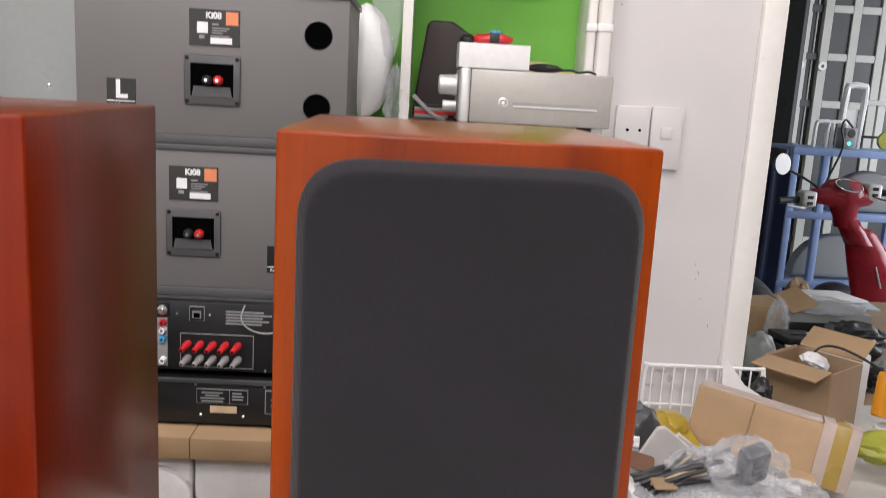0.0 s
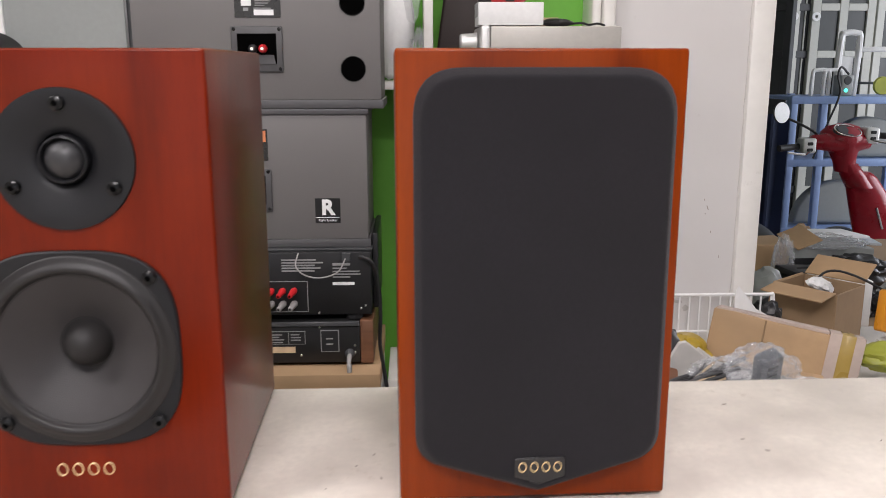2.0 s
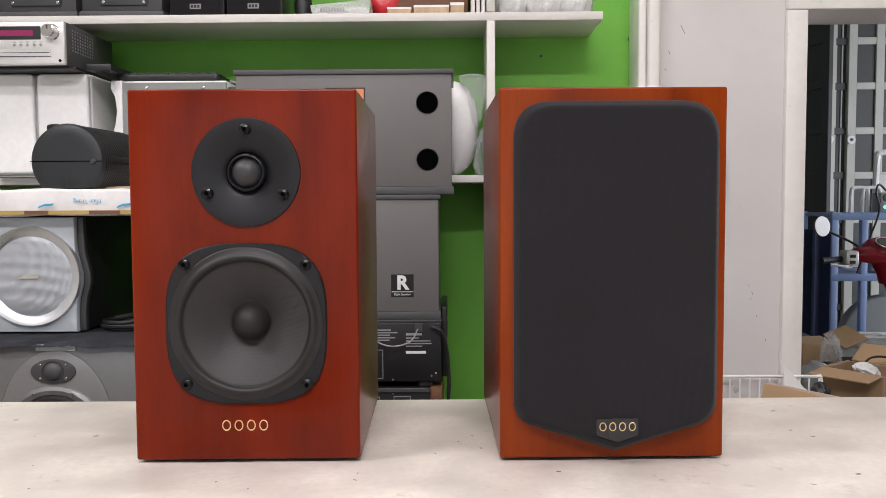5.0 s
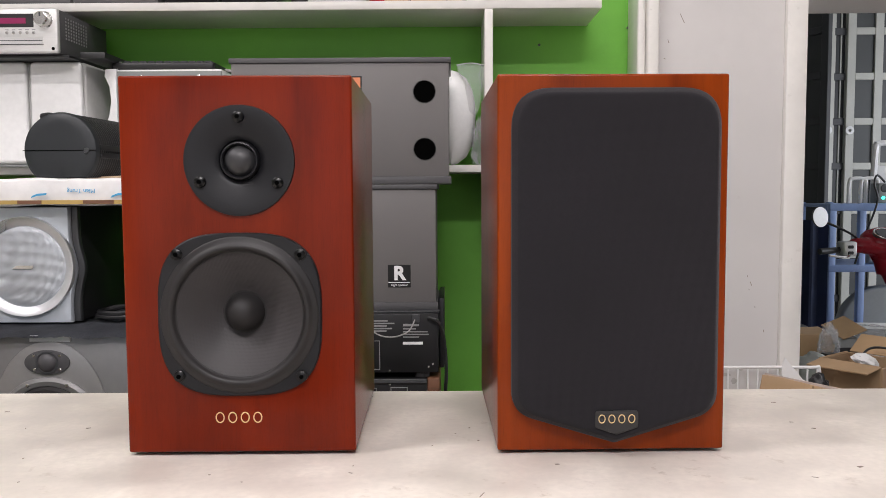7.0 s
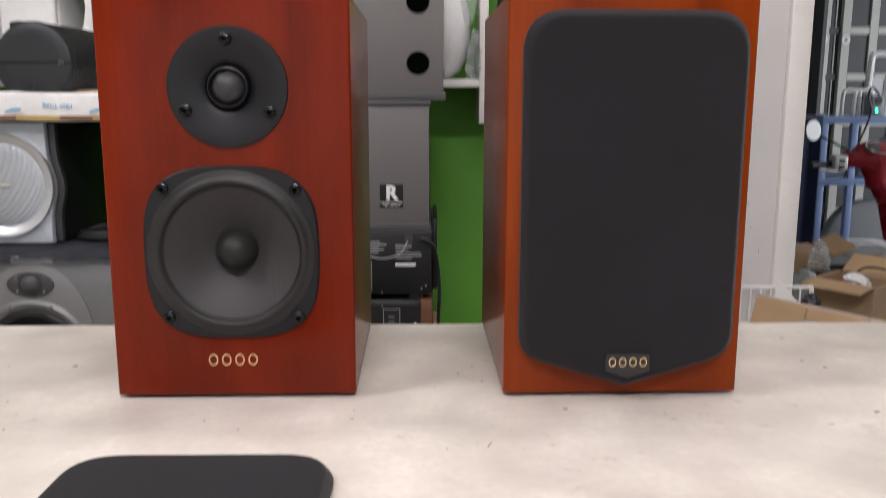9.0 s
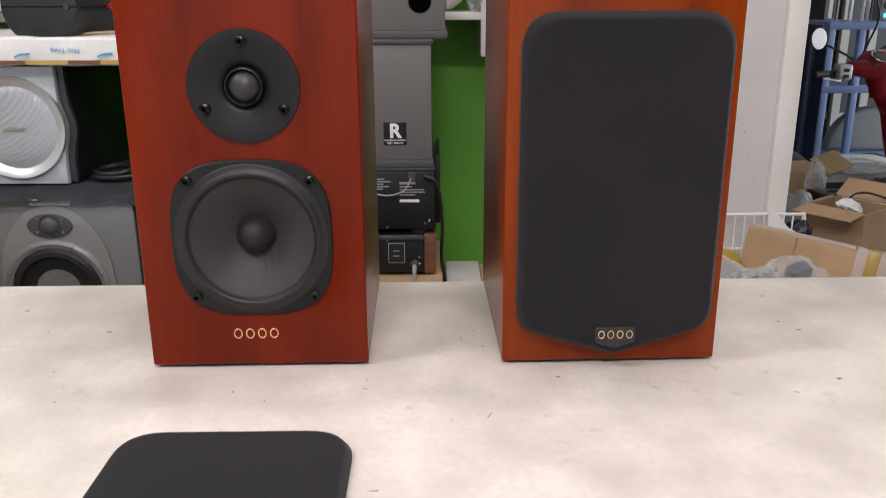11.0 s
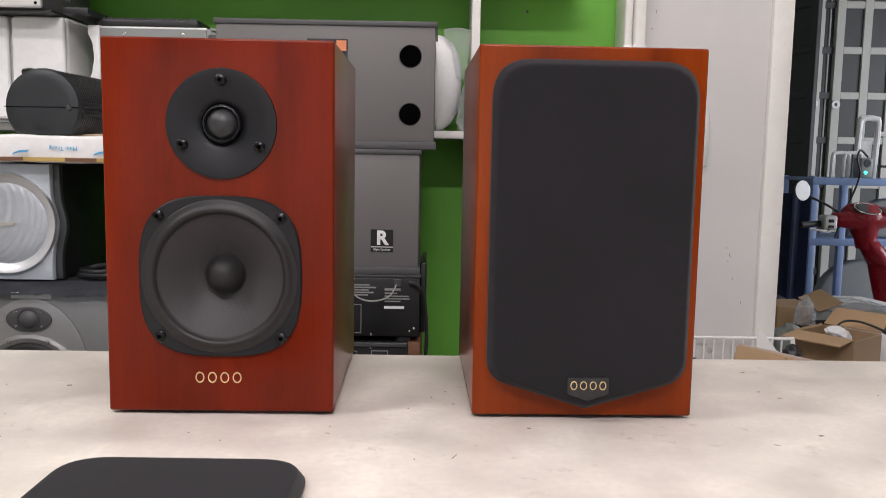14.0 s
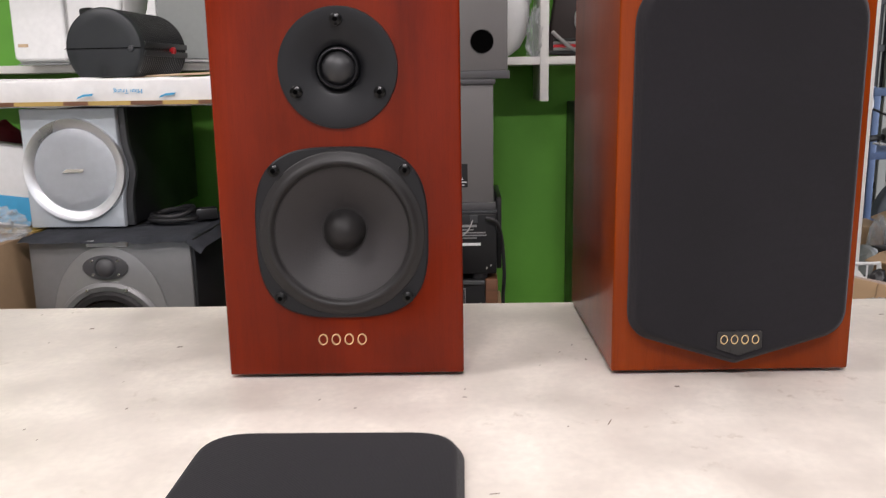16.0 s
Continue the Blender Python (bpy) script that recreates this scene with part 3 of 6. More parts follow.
part("tweeter_dome", lathe([(0, -0.0060), (0.002, -0.0059), (0.004, -0.0055), (0.006, -0.0047), (0.008, -0.0035), (0.010, -0.0018), (0.0115, 0.0), (0.0128, 0.0022)], (TX, SY, TZ), "y", 40), M_DOME, tw)
for x, z in ((-0.2572, 1.147), (-0.2888, 1.0947), (-0.2262, 1.0937)):
    driver_screw(x, z, tw, SY - 0.0015)
WX, WZ = -0.2590, 0.9862


def superellipse(k, n=96):
    a = 2 * math.pi * k / n
    c, t = math.cos(a), math.sin(a)
    return c, t, (abs(c) ** 3.1 + abs(t) ** 3.1) ** (-1 / 3.1)


def woofer_frame():
    """A rounded square plate with a round opening."""
    bm = bmesh.new()
    loops = []
    for hw, hh, y, circle in ((0.0668, 0.0672, 0, 0), (0.0668, 0.0672, -0.0024, 0), (0.0656, 0.0660, -0.0036, 0), (0.0642, 0.0642, -0.0036, 1), (0.0636, 0.0636, 0.004, 1)):
        ring = []
        for k in range(96):
            c, t, r = superellipse(k)
            r = 1 if circle else r
            ring.append(bm.verts.new((WX + hw * r * c, SY + y, WZ + hh * r * t)))
        loops.append(ring)
    for a, b in zip(loops, loops[1:]):
        for k in range(96):
            bm.faces.new((a[k], a[(k + 1) % 96], b[(k + 1) % 96], b[k]))
    bmesh.ops.recalc_face_normals(bm, faces=bm.faces)
    return bm


wf = part("woofer_frame", woofer_frame(), M_DRIVER, left, "rounded square black woofer frame")
part("surround", lathe([(0.0648, -0.0030), (0.0642, -0.0042), (0.0630, -0.0047), (0.0605, -0.0050), (0.0590, -0.0060), (0.0575, -0.0071), (0.0560, -0.0076), (0.0545, -0.0070), (0.0533, -0.0056), (0.0526, -0.0040), (0.0520, -0.0034), (0.0512, -0.0034)], (WX, SY, WZ), "y", 96), M_RUBBER, wf, "rolled black rubber surround", 60)
part("cone", lathe([(0.0516, -0.0032), (0.046, -0.0004), (0.040, 0.0032), (0.032, 0.0080), (0.024, 0.0128), (0.0180, 0.0160)], (WX, SY, WZ), "y", 120), M_CONE, wf, "woven dark cone", 60)
part("dust_cap", lathe([(0, -0.0010), (0.003, -0.0008), (0.006, 0.0002), (0.009, 0.0021), (0.012, 0.0052), (0.0145, 0.0092), (0.0160, 0.0130), (0.0168, 0.0160), (0.0190, 0.0158)], (WX, SY, WZ), "y", 64), M_DUST, wf, "", 60)
for x, z in ((-0.309, 1.0362), (-0.209, 1.0355), (-0.309, 0.9362), (-0.209, 0.9355)):
    driver_screw(x, z, wf, SY - 0.0025)
gold_bars(left, -0.2815, -0.2430, 0.8955, 0.9050, SY)

right = cabinet("bookshelf_speaker", RX, M_CHERRY2, "orange cherry veneer bookshelf loudspeaker with its black cloth grille on", "pair of bookshelf speakers", 1.1803)


def grille_outline(cx, top, d=0.0):
    """Rounded above, pointed like a shield below; 0.169 wide and 0.290 high, drawn in by d."""
    w, z = 0.0847 - d, top - 0.2640 + 0.86 * d
    p = [(cx - w, z), (cx, top - 0.2898 + 1.04 * d), (cx + w, z), (cx + w, top - d), (cx - w, top - d)]
    return rounded(p, [0.024, 0.006, 0.024, 0.032 - 0.4 * d, 0.032 - 0.4 * d], 8)


def grille_block(cx, top, y0, y1):
    """Cloth pulled over a frame: straight side and a softly rounded front edge."""
    bm = bmesh.new()
    bend = [(0.0008, y1), (0.0, y1 - 0.001), (0.0, y0 + 0.0082), (0.0006, y0 + 0.0070), (0.0040, y0 + 0.0016), (0.0048, y0 + 0.0007), (0.0062, y0 + 0.0001), (0.0085, y0), (0.034, y0)]
    loops = [[bm.verts.new((u, y, v)) for u, v in grille_outline(cx, top, d)] for d, y in bend]
    n = len(loops[0])
    for a, b in zip(loops, loops[1:]):
        for k in range(n):
            bm.faces.new((a[k], a[(k + 1) % n], b[(k + 1) % n], b[k]))
    bm.faces.new(loops[0][::-1])
    bm.faces.new(loops[-1])
    bmesh.ops.recalc_face_normals(bm, faces=bm.faces)
    return bm


def badge(parent, cx, top, y):
    b = part("badge", prism(rounded([(cx - 0.0175, top - 0.2745), (cx, top - 0.2805), (cx + 0.0175, top - 0.2745), (cx + 0.0175, top - 0.2605), (cx - 0.0175, top - 0.2605)], [0.002] * 5, 3), y - 0.0016, y + 0.001, "xz", 0.0005, 1), M_BADGE, parent, "small black shield badge")
    gold_bars(b, cx - 0.0150, cx + 0.0150, top - 0.2710, top - 0.2635, y - 0.0016)


GX, GTOP = 0.0455, 1.1685
gr = part("grille", grille_block(GX, GTOP, SY - 0.0135, SY), M_CLOTH, right, "black stretched cloth grille")
badge(gr, GX, GTOP, SY - 0.0135)
stand(left, -0.2568, 0.3941, 1.2)
stand(right, 0.0488, 0.3988, 1.5)

# the other grille, lying face up on the counter
loose = thing("speaker_grille", (-0.2465, 0.13, COUNTER), "black cloth speaker grille lying face up on the counter", "speaker grille")
lay = Matrix.Translation((-0.2465, 0.2665, COUNTER)) @ pose(0, 0, 0, 0, 0, 0.4) @ pose(0, 0, 0, -90, 0, 0)
part("cloth_panel", move(grille_block(0, 0, -0.0125, -0.0022), lay), M_CLOTH, loose, "stretched black cloth")
part("frame", move(prism(grille_outline(0, 0, 0.002), -0.002, 0.0, "xz"), lay), M_BLACK, loose, "thin black plastic frame")
for x, z in ((-0.068, -0.03), (0.068, -0.03), (-0.068, -0.24), (0.068, -0.24)):
    part("peg", move(cyl((x, -0.0015, z), 0.004, 0.0014, "y", 12), lay), M_BLACK, loose)
solo("black_pad", prism(rrect(-0.146, -0.086, 0.02, 0.171, 0.012), COUNTER, COUNTER + 0.012, "xy", 0.003), M_BLACK, "small flat black pad with rounded corners on the counter", "pad")
# specks and scratches on the counter
specks = []
rs = random.Random(4)
for x, y, l, w, a in ((0.239, 0.364, 0.0042, 0.0026, 20), (0.001, 0.371, 0.0036, 0.0020, 0), (-0.0615, 0.304, 0.0095, 0.0008, 68), (0.193, 0.340, 0.0050, 0.0008, -30), (0.248, 0.470, 0.0040, 0.0011, -20), (0.247, 0.563, 0.0045, 0.0014, 10), (-0.528, 0.533, 0.0042, 0.0020, 5), (-0.421, 0.475, 0.0042, 0.0020, 12), (-0.271, 0.347, 0.0016, 0.0014, 0), (-0.242, 0.331, 0.0014, 0.0012, 30), (-0.162, 0.351, 0.0034, 0.0009, -25), (-0.091, 0.297, 0.0012, 0.0012, 0), (-0.144, 0.203, 0.0060, 0.0008, 10), (-0.173, 0.233, 0.0050, 0.0008, -40), (-0.067, 0.474, 0.0020, 0.0012, 70), (-0.060, 0.435, 0.0026, 0.0012, -60), (0.236, 0.491, 0.0030, 0.0010, 0), (-0.080, 0.455, 0.0016, 0.0012, 40), (-0.100, 0.420, 0.0012, 0.0010, 0)):
    specks.append(move(bx(-l / 2, l / 2, -w / 2, w / 2, 0, 0.0002, 0), pose(x, y, COUNTER, 0, 0, a)))
for k in range(46):
    l = rs.uniform(0.0007, 0.0020)
    specks.append(move(bx(-l / 2, l / 2, -0.0004, 0.0004, 0, 0.0003, 0), pose(rs.uniform(-0.7, 0.6), rs.uniform(0.02, 0.60), COUNTER, 0, 0, rs.uniform(0, 180))))
solo("counter_specks", join(*specks), M_SPECK, "dark specks and small scratches scattered on the counter", "specks", kind="stuff")

# ---- the shelf unit on the green wall ----
SHY = 1.487
sh = thing("wall_shelf", (-0.7, WALLY, 1.045), "white laminate wall shelf with two boards and an upright", "shelf")
UPZ0, UPZ1, LOZ0, LOZ1 = 1.4600, 1.4775, 1.120, 1.136
part("upper_board", bx(-2.2, 0.232, SHY, WALLY, UPZ0, UPZ1, 0.0015), M_SHELF, sh)
part("lower_board", bx(-2.2, 0.317, SHY + 0.001, WALLY, LOZ0, LOZ1, 0.0015), M_SHELF, sh)
part("upright", bx(-0.0125, 0.0052, SHY - 0.002, WALLY, 1.047, UPZ0 - 0.0003, 0.0015), M_SHELF, sh)
part("upright", bx(-0.0125, 0.0052, SHY - 0.002, WALLY, UPZ1 + 0.0003, 1.80, 0.0015), M_SHELF, sh)
part("top_board", bx(-2.2, 0.237, SHY, WALLY, 1.80, 1.818, 0.0015), M_SHELF, sh)

# ---- stacked equipment behind the counter ----
BENCHZ = 0.45
bench = thing("low_bench", (-0.6, 1.3, FLOOR), "low dark wooden bench under the stacked equipment", "bench")
part("bench_top", bx(-1.9, 0.30, 1.02, 1.66, BENCHZ - 0.03, BENCHZ, 0.003), M_BROWNWOOD, bench)
for x in (-1.85, -0.8, 0.23):
    for y in (1.05, 1.58):
        part("leg", bx(x, x + 0.05, y, y + 0.05, FLOOR, BENCHZ - 0.03, 0.002), M_BROWNWOOD, bench)

PAY = 1.285


def screw_head(x, z, y, parent, r=0.003, mat=None):
    part("screw", lathe([(0, -0.0014), (r * 0.6, -0.0012), (r, 0)], (x, y, z), "y", 10), mat or M_SCREW, parent)


def pa_speaker(x0, x1, z0, z1, hole_x, label_x, label_z, jack_x, jack_z, holes, label):
    sp = thing("karaoke_speaker", ((x0 + x1) / 2, PAY + 0.1, z0), label, "loudspeaker", "stacked karaoke speakers")
    part("body", bx(x0 + 0.004, x1 - 0.004, PAY, PAY + 0.198, z0 + 0.0145, z1 - 0.0095, 0.0015), M_CABGREY, sp)
    part("edge_band", bx(x0, x1, PAY - 0.003, PAY + 0.20, z0, z0 + 0.0145, 0.0015), M_CABDARK, sp)
    part("edge_band", bx(x0, x1, PAY - 0.003, PAY + 0.20, z1 - 0.0095, z1, 0.0015), M_CABDARK, sp)
    for hx, hz in holes:
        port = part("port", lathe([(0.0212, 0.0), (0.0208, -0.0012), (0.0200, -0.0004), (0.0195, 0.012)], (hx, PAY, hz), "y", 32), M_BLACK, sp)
        # flat disc over the port mouth; its black paints the shade inside
        part("port_shade_disc", cyl((hx, PAY - 0.0008, hz), 0.0198, 0.001, "y", 32), M_HOLE, port)
    if label_x is not None:
        lb = part("type_label", bx(label_x - 0.0375, label_x + 0.0375, PAY - 0.001, PAY, label_z - 0.0265, label_z + 0.0265, 0.0003, 1), M_LABEL, sp, "black printed type label")
        y = PAY - 0.0012
        lettering("printed_type", "Ki08", 0.0125, front(label_x - 0.0015, PAY - 0.0014, label_z + 0.0175), M_INK, lb, "", 0.0005)
        for a, b, c, d, mt in ((0.0165, 0.035, 0.005, 0.024, M_LABELO), (-0.026, -0.010, -0.008, 0.008, M_INK), (-0.006, 0.026, -0.023, -0.014, M_INK), (-0.004, 0.006, 0.004, 0.0065, M_INKDIM), (-0.004, 0.022, -0.001, 0.0005, M_INKDIM), (-0.004, 0.018, -0.0045, -0.003, M_INKDIM), (-0.004, 0.012, -0.008, -0.0065, M_INKDIM), (-0.006, 0.022, -0.0125, -0.011, M_INKDIM), (-0.023, -0.015, -0.016, -0.011, M_INKDIM)):
            part("print_bar", bx(label_x + a, label_x + b, y - 0.0003, y + 0.0002, label_z + c, label_z + d, 0), mt, lb)
    if jack_x is not None:
        jp = part("terminal_plate", bx(jack_x - 0.042, jack_x + 0.042, PAY - 0.004, PAY, jack_z - 0.037, jack_z + 0.037, 0.0025), M_CABDARK, sp, "dark recessed terminal plate")
        # black plate on the surface paints the recess's shade
        part("recess_shade", bx(jack_x - 0.032, jack_x + 0.032, PAY - 0.0046, PAY - 0.002, jack_z - 0.024, jack_z + 0.025, 0.0003, 1), M_HOLE, jp)
        part("recess_floor", prism([(jack_x - 0.030, jack_z - 0.024), (jack_x + 0.030, jack_z - 0.024), (jack_x + 0.027, jack_z - 0.009), (jack_x - 0.027, jack_z - 0.009)], PAY - 0.0056, PAY - 0.004, "xz"), M_CABDARK, jp)
        for dx, mt in ((-0.006, M_BLACK), (0.0105, M_RED)):
            post = part("binding_post", lathe([(0, -0.015), (0.0045, -0.015), (0.0065, -0.013), (0.0075, -0.008), (0.0075, -0.003), (0.0055, 0.0)], (jack_x + dx, PAY - 0.003, jack_z + 0.0005), "y", 10), mt, jp)
            part("post_tip", cyl((jack_x + dx, PAY - 0.0186, jack_z + 0.0005), 0.0026, 0.001, "y", 10), M_BRIGHT, post)
        for sx in (-0.037, 0.037):
            for sz in (-0.032, 0.032):
                screw_head(jack_x + sx, jack_z + sz, PAY - 0.004, jp, 0.003)
    return sp


upper = pa_speaker(-0.4965, -0.083, 1.0945, 1.329, 0, -0.2865, 1.2685, -0.2895, 1.1915, ((-0.1325, 1.2660), (-0.1325, 1.1595)), "charcoal karaoke loudspeaker lying on its side, back turned out")
lower = pa_speaker(-0.523, -0.109, 0.8565, 1.0940, 0, -0.3175, 1.034, -0.3175, 0.957, (), "charcoal karaoke loudspeaker under another, back turned out")
for sp, ch, cx, cz in ((upper, "L", -0.4255, 1.166), (lower, "R", -0.182, 0.921)):
    sg = part("channel_sticker", bx(cx - 0.0215, cx + 0.0215, PAY - 0.001, PAY, cz - 0.0215, cz + 0.0215, 0.0003, 1), M_LABEL, sp, "square black channel sticker")
    lettering("channel_letter", ch, 0.036, front(cx, PAY - 0.0013, cz + 0.0045), M_INK, sg, "", 0.0014)
    part("sticker_line", bx(cx - 0.0205, cx + 0.0205, PAY - 0.0015, PAY - 0.001, cz - 0.0125, cz - 0.0112, 0), M_INK, sg)
    lettering("sticker_words", "Right Speaker" if ch == "R" else "Left Speaker", 0.0058, front(cx, PAY - 0.0013, cz - 0.0168), M_INK, sg)

# receiver: black back with terminals
AY = 1.262
amp = thing("av_receiver", (-0.32, 1.42, 0.735), "black audio receiver with red and grey speaker terminals at its back", "receiver")
part("chassis", bx(-0.545, -0.1085, AY, 1.48, 0.741, 0.8525, 0.002), M_BLACKMETAL, amp)
part("top_cover", bx(-0.547, -0.1065, AY + 0.012, 1.482, 0.8527, 0.8562, 0.001), M_DARKGREY, amp)
part("side_cheek", bx(-0.1075, -0.098, 1.30, 1.48, 0.742, 0.878, 0.002), M_BLACKMETAL, amp)
for x in (-0.52, -0.14):
    for y in (1.28, 1.45):
        part("foot", cyl((x, y, 0.731), 0.015, 0.011, "z", 16), M_BLACK, amp)
tb = part("terminal_block", bx(-0.332, -0.2185, AY - 0.0015, AY, 0.7475, 0.802, 0.0004, 1), M_LABEL, amp)
for a in ((-0.332, -0.2185, 0.801, 0.8022), (-0.332, -0.2185, 0.747, 0.7482), (-0.3325, -0.3313, 0.747, 0.802), (-0.2192, -0.218, 0.747, 0.802)):
    part("printed_line", bx(a[0], a[1], AY - 0.002, AY - 0.001, a[2], a[3], 0), M_INKDIM, tb)
for k in range(5):
    x = -0.3185 + k * 0.0195
    for z, mt in ((0.7865, M_RED), (0.7635, M_CABLEG)):
        bp = part("binding_post", move(lathe([(0, -0.026), (0.0035, -0.026), (0.0048, -0.022), (0.0042, -0.016), (0.0058, -0.012), (0.0062, -0.004), (0.0045, 0)], (0, 0, 0), "y", 12), Matrix.Translation((x, AY - 0.001, z)) @ pose(0, 0, 0, 12, 0, -14)), mt, tb)
        part("post_hole", move(cyl((0, -0.0265, 0), 0.0018, 0.0008, "y", 8), Matrix.Translation((x, AY - 0.001, z)) @ pose(0, 0, 0, 12, 0, -14)), M_HOLE, bp)
jackp = part("network_jack", bx(-0.318, -0.2945, AY - 0.002, AY, 0.822, 0.846, 0.0005, 1), M_INKDIM, amp)
part("jack_face", bx(-0.3170, -0.2955, AY - 0.0026, AY - 0.0015, 0.823, 0.845, 0), M_LABEL, jackp)
part("jack_socket", bx(-0.313, -0.2995, AY - 0.0032, AY - 0.002, 0.827, 0.839, 0), M_INKDIM, jackp)
part("jack_mouth", bx(-0.311, -0.3015, AY - 0.0036, AY - 0.003, 0.828, 0.836, 0), M_HOLE, jackp)
ply = part("socket_strip", bx(-0.385, -0.352, AY - 0.0015, AY, 0.747, 0.825, 0.0004, 1), M_INKDIM, amp)
for z, mt in ((0.818, M_RED), (0.806, M_INK), (0.792, M_LABELB), (0.757, M_INK)):
    part("phono_socket", lathe([(0.0022, -0.010), (0.0046, -0.010), (0.005, -0.004), (0.006, 0)], (-0.3585, AY - 0.001, z), "y", 14), mt, ply)
part("antenna_box", bx(-0.40, -0.349, AY - 0.002, AY, 0.827, 0.849, 0.0004, 1), M_LABEL, amp)
part("antenna_plug", lathe([(0, -0.012), (0.003, -0.012), (0.0035, -0.005), (0.008, -0.003), (0.009, 0)], (-0.359, AY - 0.001, 0.838), "y", 14), M_BRIGHT, amp)
rs2 = random.Random(8)
for k in range(5):
    part("print_bar", bx(-0.262, -0.262 + rs2.uniform(0.055, 0.072), AY - 0.001, AY + 0.0005, 0.838 - k * 0.0048, 0.8405 - k * 0.0048, 0), M_INKDIM, amp)
for k, (w, z) in enumerate(((0.030, 0.829), (0.024, 0.823), (0.046, 0.8175), (0.048, 0.8125), (0.030, 0.8075))):
    part("print_bar", bx(-0.1745, -0.1745 + w, AY - 0.001, AY + 0.0005, z, z + (0.0045 if k == 0 else 0.0022), 0), M_INKDIM, amp)
part("white_sticker", bx(-0.1750, -0.1375, AY - 0.0012, AY, 0.7945, 0.7995, 0), M_INK, amp)
part("mains_inlet", bx(-0.158, -0.143, AY - 0.004, AY, 0.836, 0.852, 0.001, 1), M_DARKGREY, amp)
part("aerial_wire", tube([(-0.232, AY - 0.002, 0.852), (-0.236, AY - 0.012, 0.832), (-0.222, AY - 0.016, 0.817), (-0.195, AY - 0.015, 0.811), (-0.165, AY - 0.012, 0.820), (-0.152, AY - 0.004, 0.842)], 0.0014, 6), M_CABLEG, amp, "thin grey aerial wire")
for x, z in ((-0.127, 0.752), (-0.127, 0.844), (-0.20, 0.7445), (-0.338, 0.832), (-0.287, 0.832), (-0.119, 0.757)):
    screw_head(x, z, AY, amp, 0.0024, M_BRIGHT)

cdp = thing("cd_player", (-0.32, 1.42, 0.649), "black compact disc player under the receiver, back turned out", "CD player")
part("chassis", bx(-0.545, -0.130, AY - 0.004, 1.48, 0.6545, 0.7295, 0.002), M_BLACKMETAL, cdp)
part("wood_cheek", bx(-0.1295, -0.1065, AY - 0.002, 1.48, 0.652, 0.7305, 0.002), M_BROWNWOOD, cdp, "dark reddish wooden side cheek")
part("back_ledge", bx(-0.545, -0.130, AY - 0.008, AY - 0.003, 0.722, 0.7298, 0.001, 1), M_DARKGREY, cdp)
for x in (-0.50, -0.16):
    part("foot", cyl((x, 1.30, 0.6475), 0.015, 0.008, "z", 16), M_BLACK, cdp)
    part("foot", cyl((x, 1.45, 0.6475), 0.015, 0.008, "z", 16), M_BLACK, cdp)
cdl = part("type_label", bx(-0.306, -0.225, AY - 0.0052, AY - 0.004, 0.689, 0.713, 0, 1), M_INKDIM, cdp)
part("label_face", bx(-0.3050, -0.2545, AY - 0.0058, AY - 0.0045, 0.690, 0.712, 0), M_LABEL, cdl)
part("label_face", bx(-0.2535, -0.2260, AY - 0.0058, AY - 0.0045, 0.690, 0.712, 0), M_LABEL, cdl)
for a, b, z in ((-0.298, -0.265, 0.706), (-0.292, -0.270, 0.7015), (-0.300, -0.262, 0.697), (-0.298, -0.264, 0.692), (-0.250, -0.235, 0.706), (-0.250, -0.232, 0.701), (-0.250, -0.233, 0.696)):
    part("print_bar", bx(a, b, AY - 0.0064, AY - 0.005, z, z + 0.002, 0), M_INKDIM, cdl)
part("orange_sticker", bx(-0.285, -0.243, AY - 0.0052, AY - 0.004, 0.6735, 0.6845, 0), M_PALEWOOD, cdp, "faded orange sticker")
outl = part("mains_outlet", bx(-0.1985, -0.1665, AY - 0.0052, AY - 0.004, 0.6745, 0.7145, 0, 1), M_INKDIM, cdp)
part("outlet_face", bx(-0.197, -0.168, AY - 0.0058, AY - 0.0045, 0.676, 0.713, 0), M_BLACK, outl)
for z in (0.688, 0.698):
    part("outlet_slot", bx(-0.189, -0.177, AY - 0.0064, AY - 0.005, z, z + 0.002, 0), M_INKDIM, outl)
for x, z in ((-0.308, 0.7195), (-0.2, 0.7195), (-0.30, 0.669), (-0.233, 0.668), (-0.139, 0.685), (-0.139, 0.672)):
    screw_head(x, z, AY - 0.004, cdp, 0.0026, M_BRIGHT)
part("grommet", lathe([(0.004, -0.012), (0.006, -0.010), (0.0085, -0.003), (0.009, 0)], (-0.148, AY - 0.004, 0.671), "y", 14), M_DARKGREY, cdp)
part("mains_cord", tube([(-0.148, AY - 0.012, 0.671), (-0.148, AY - 0.03, 0.664), (-0.147, AY - 0.036, 0.64), (-0.147, AY - 0.034, 0.56), (-0.146, AY - 0.03, 0.46)], 0.0042, 8), M_CABLEG, cdp, "grey mains cord")
cord = solo("power_cable", tube([(-0.128, AY - 0.006, 0.846), (-0.108, AY - 0.012, 0.838), (-0.098, 1.27, 0.80), (-0.094, 1.275, 0.74), (-0.096, 1.28, 0.68), (-0.088, 1.28, 0.62), (-0.08, 1.28, 0.55), (-0.08, 1.28, BENCHZ)], 0.0035, 8), M_CABLE, "black power cord hanging beside the stack", "cable")

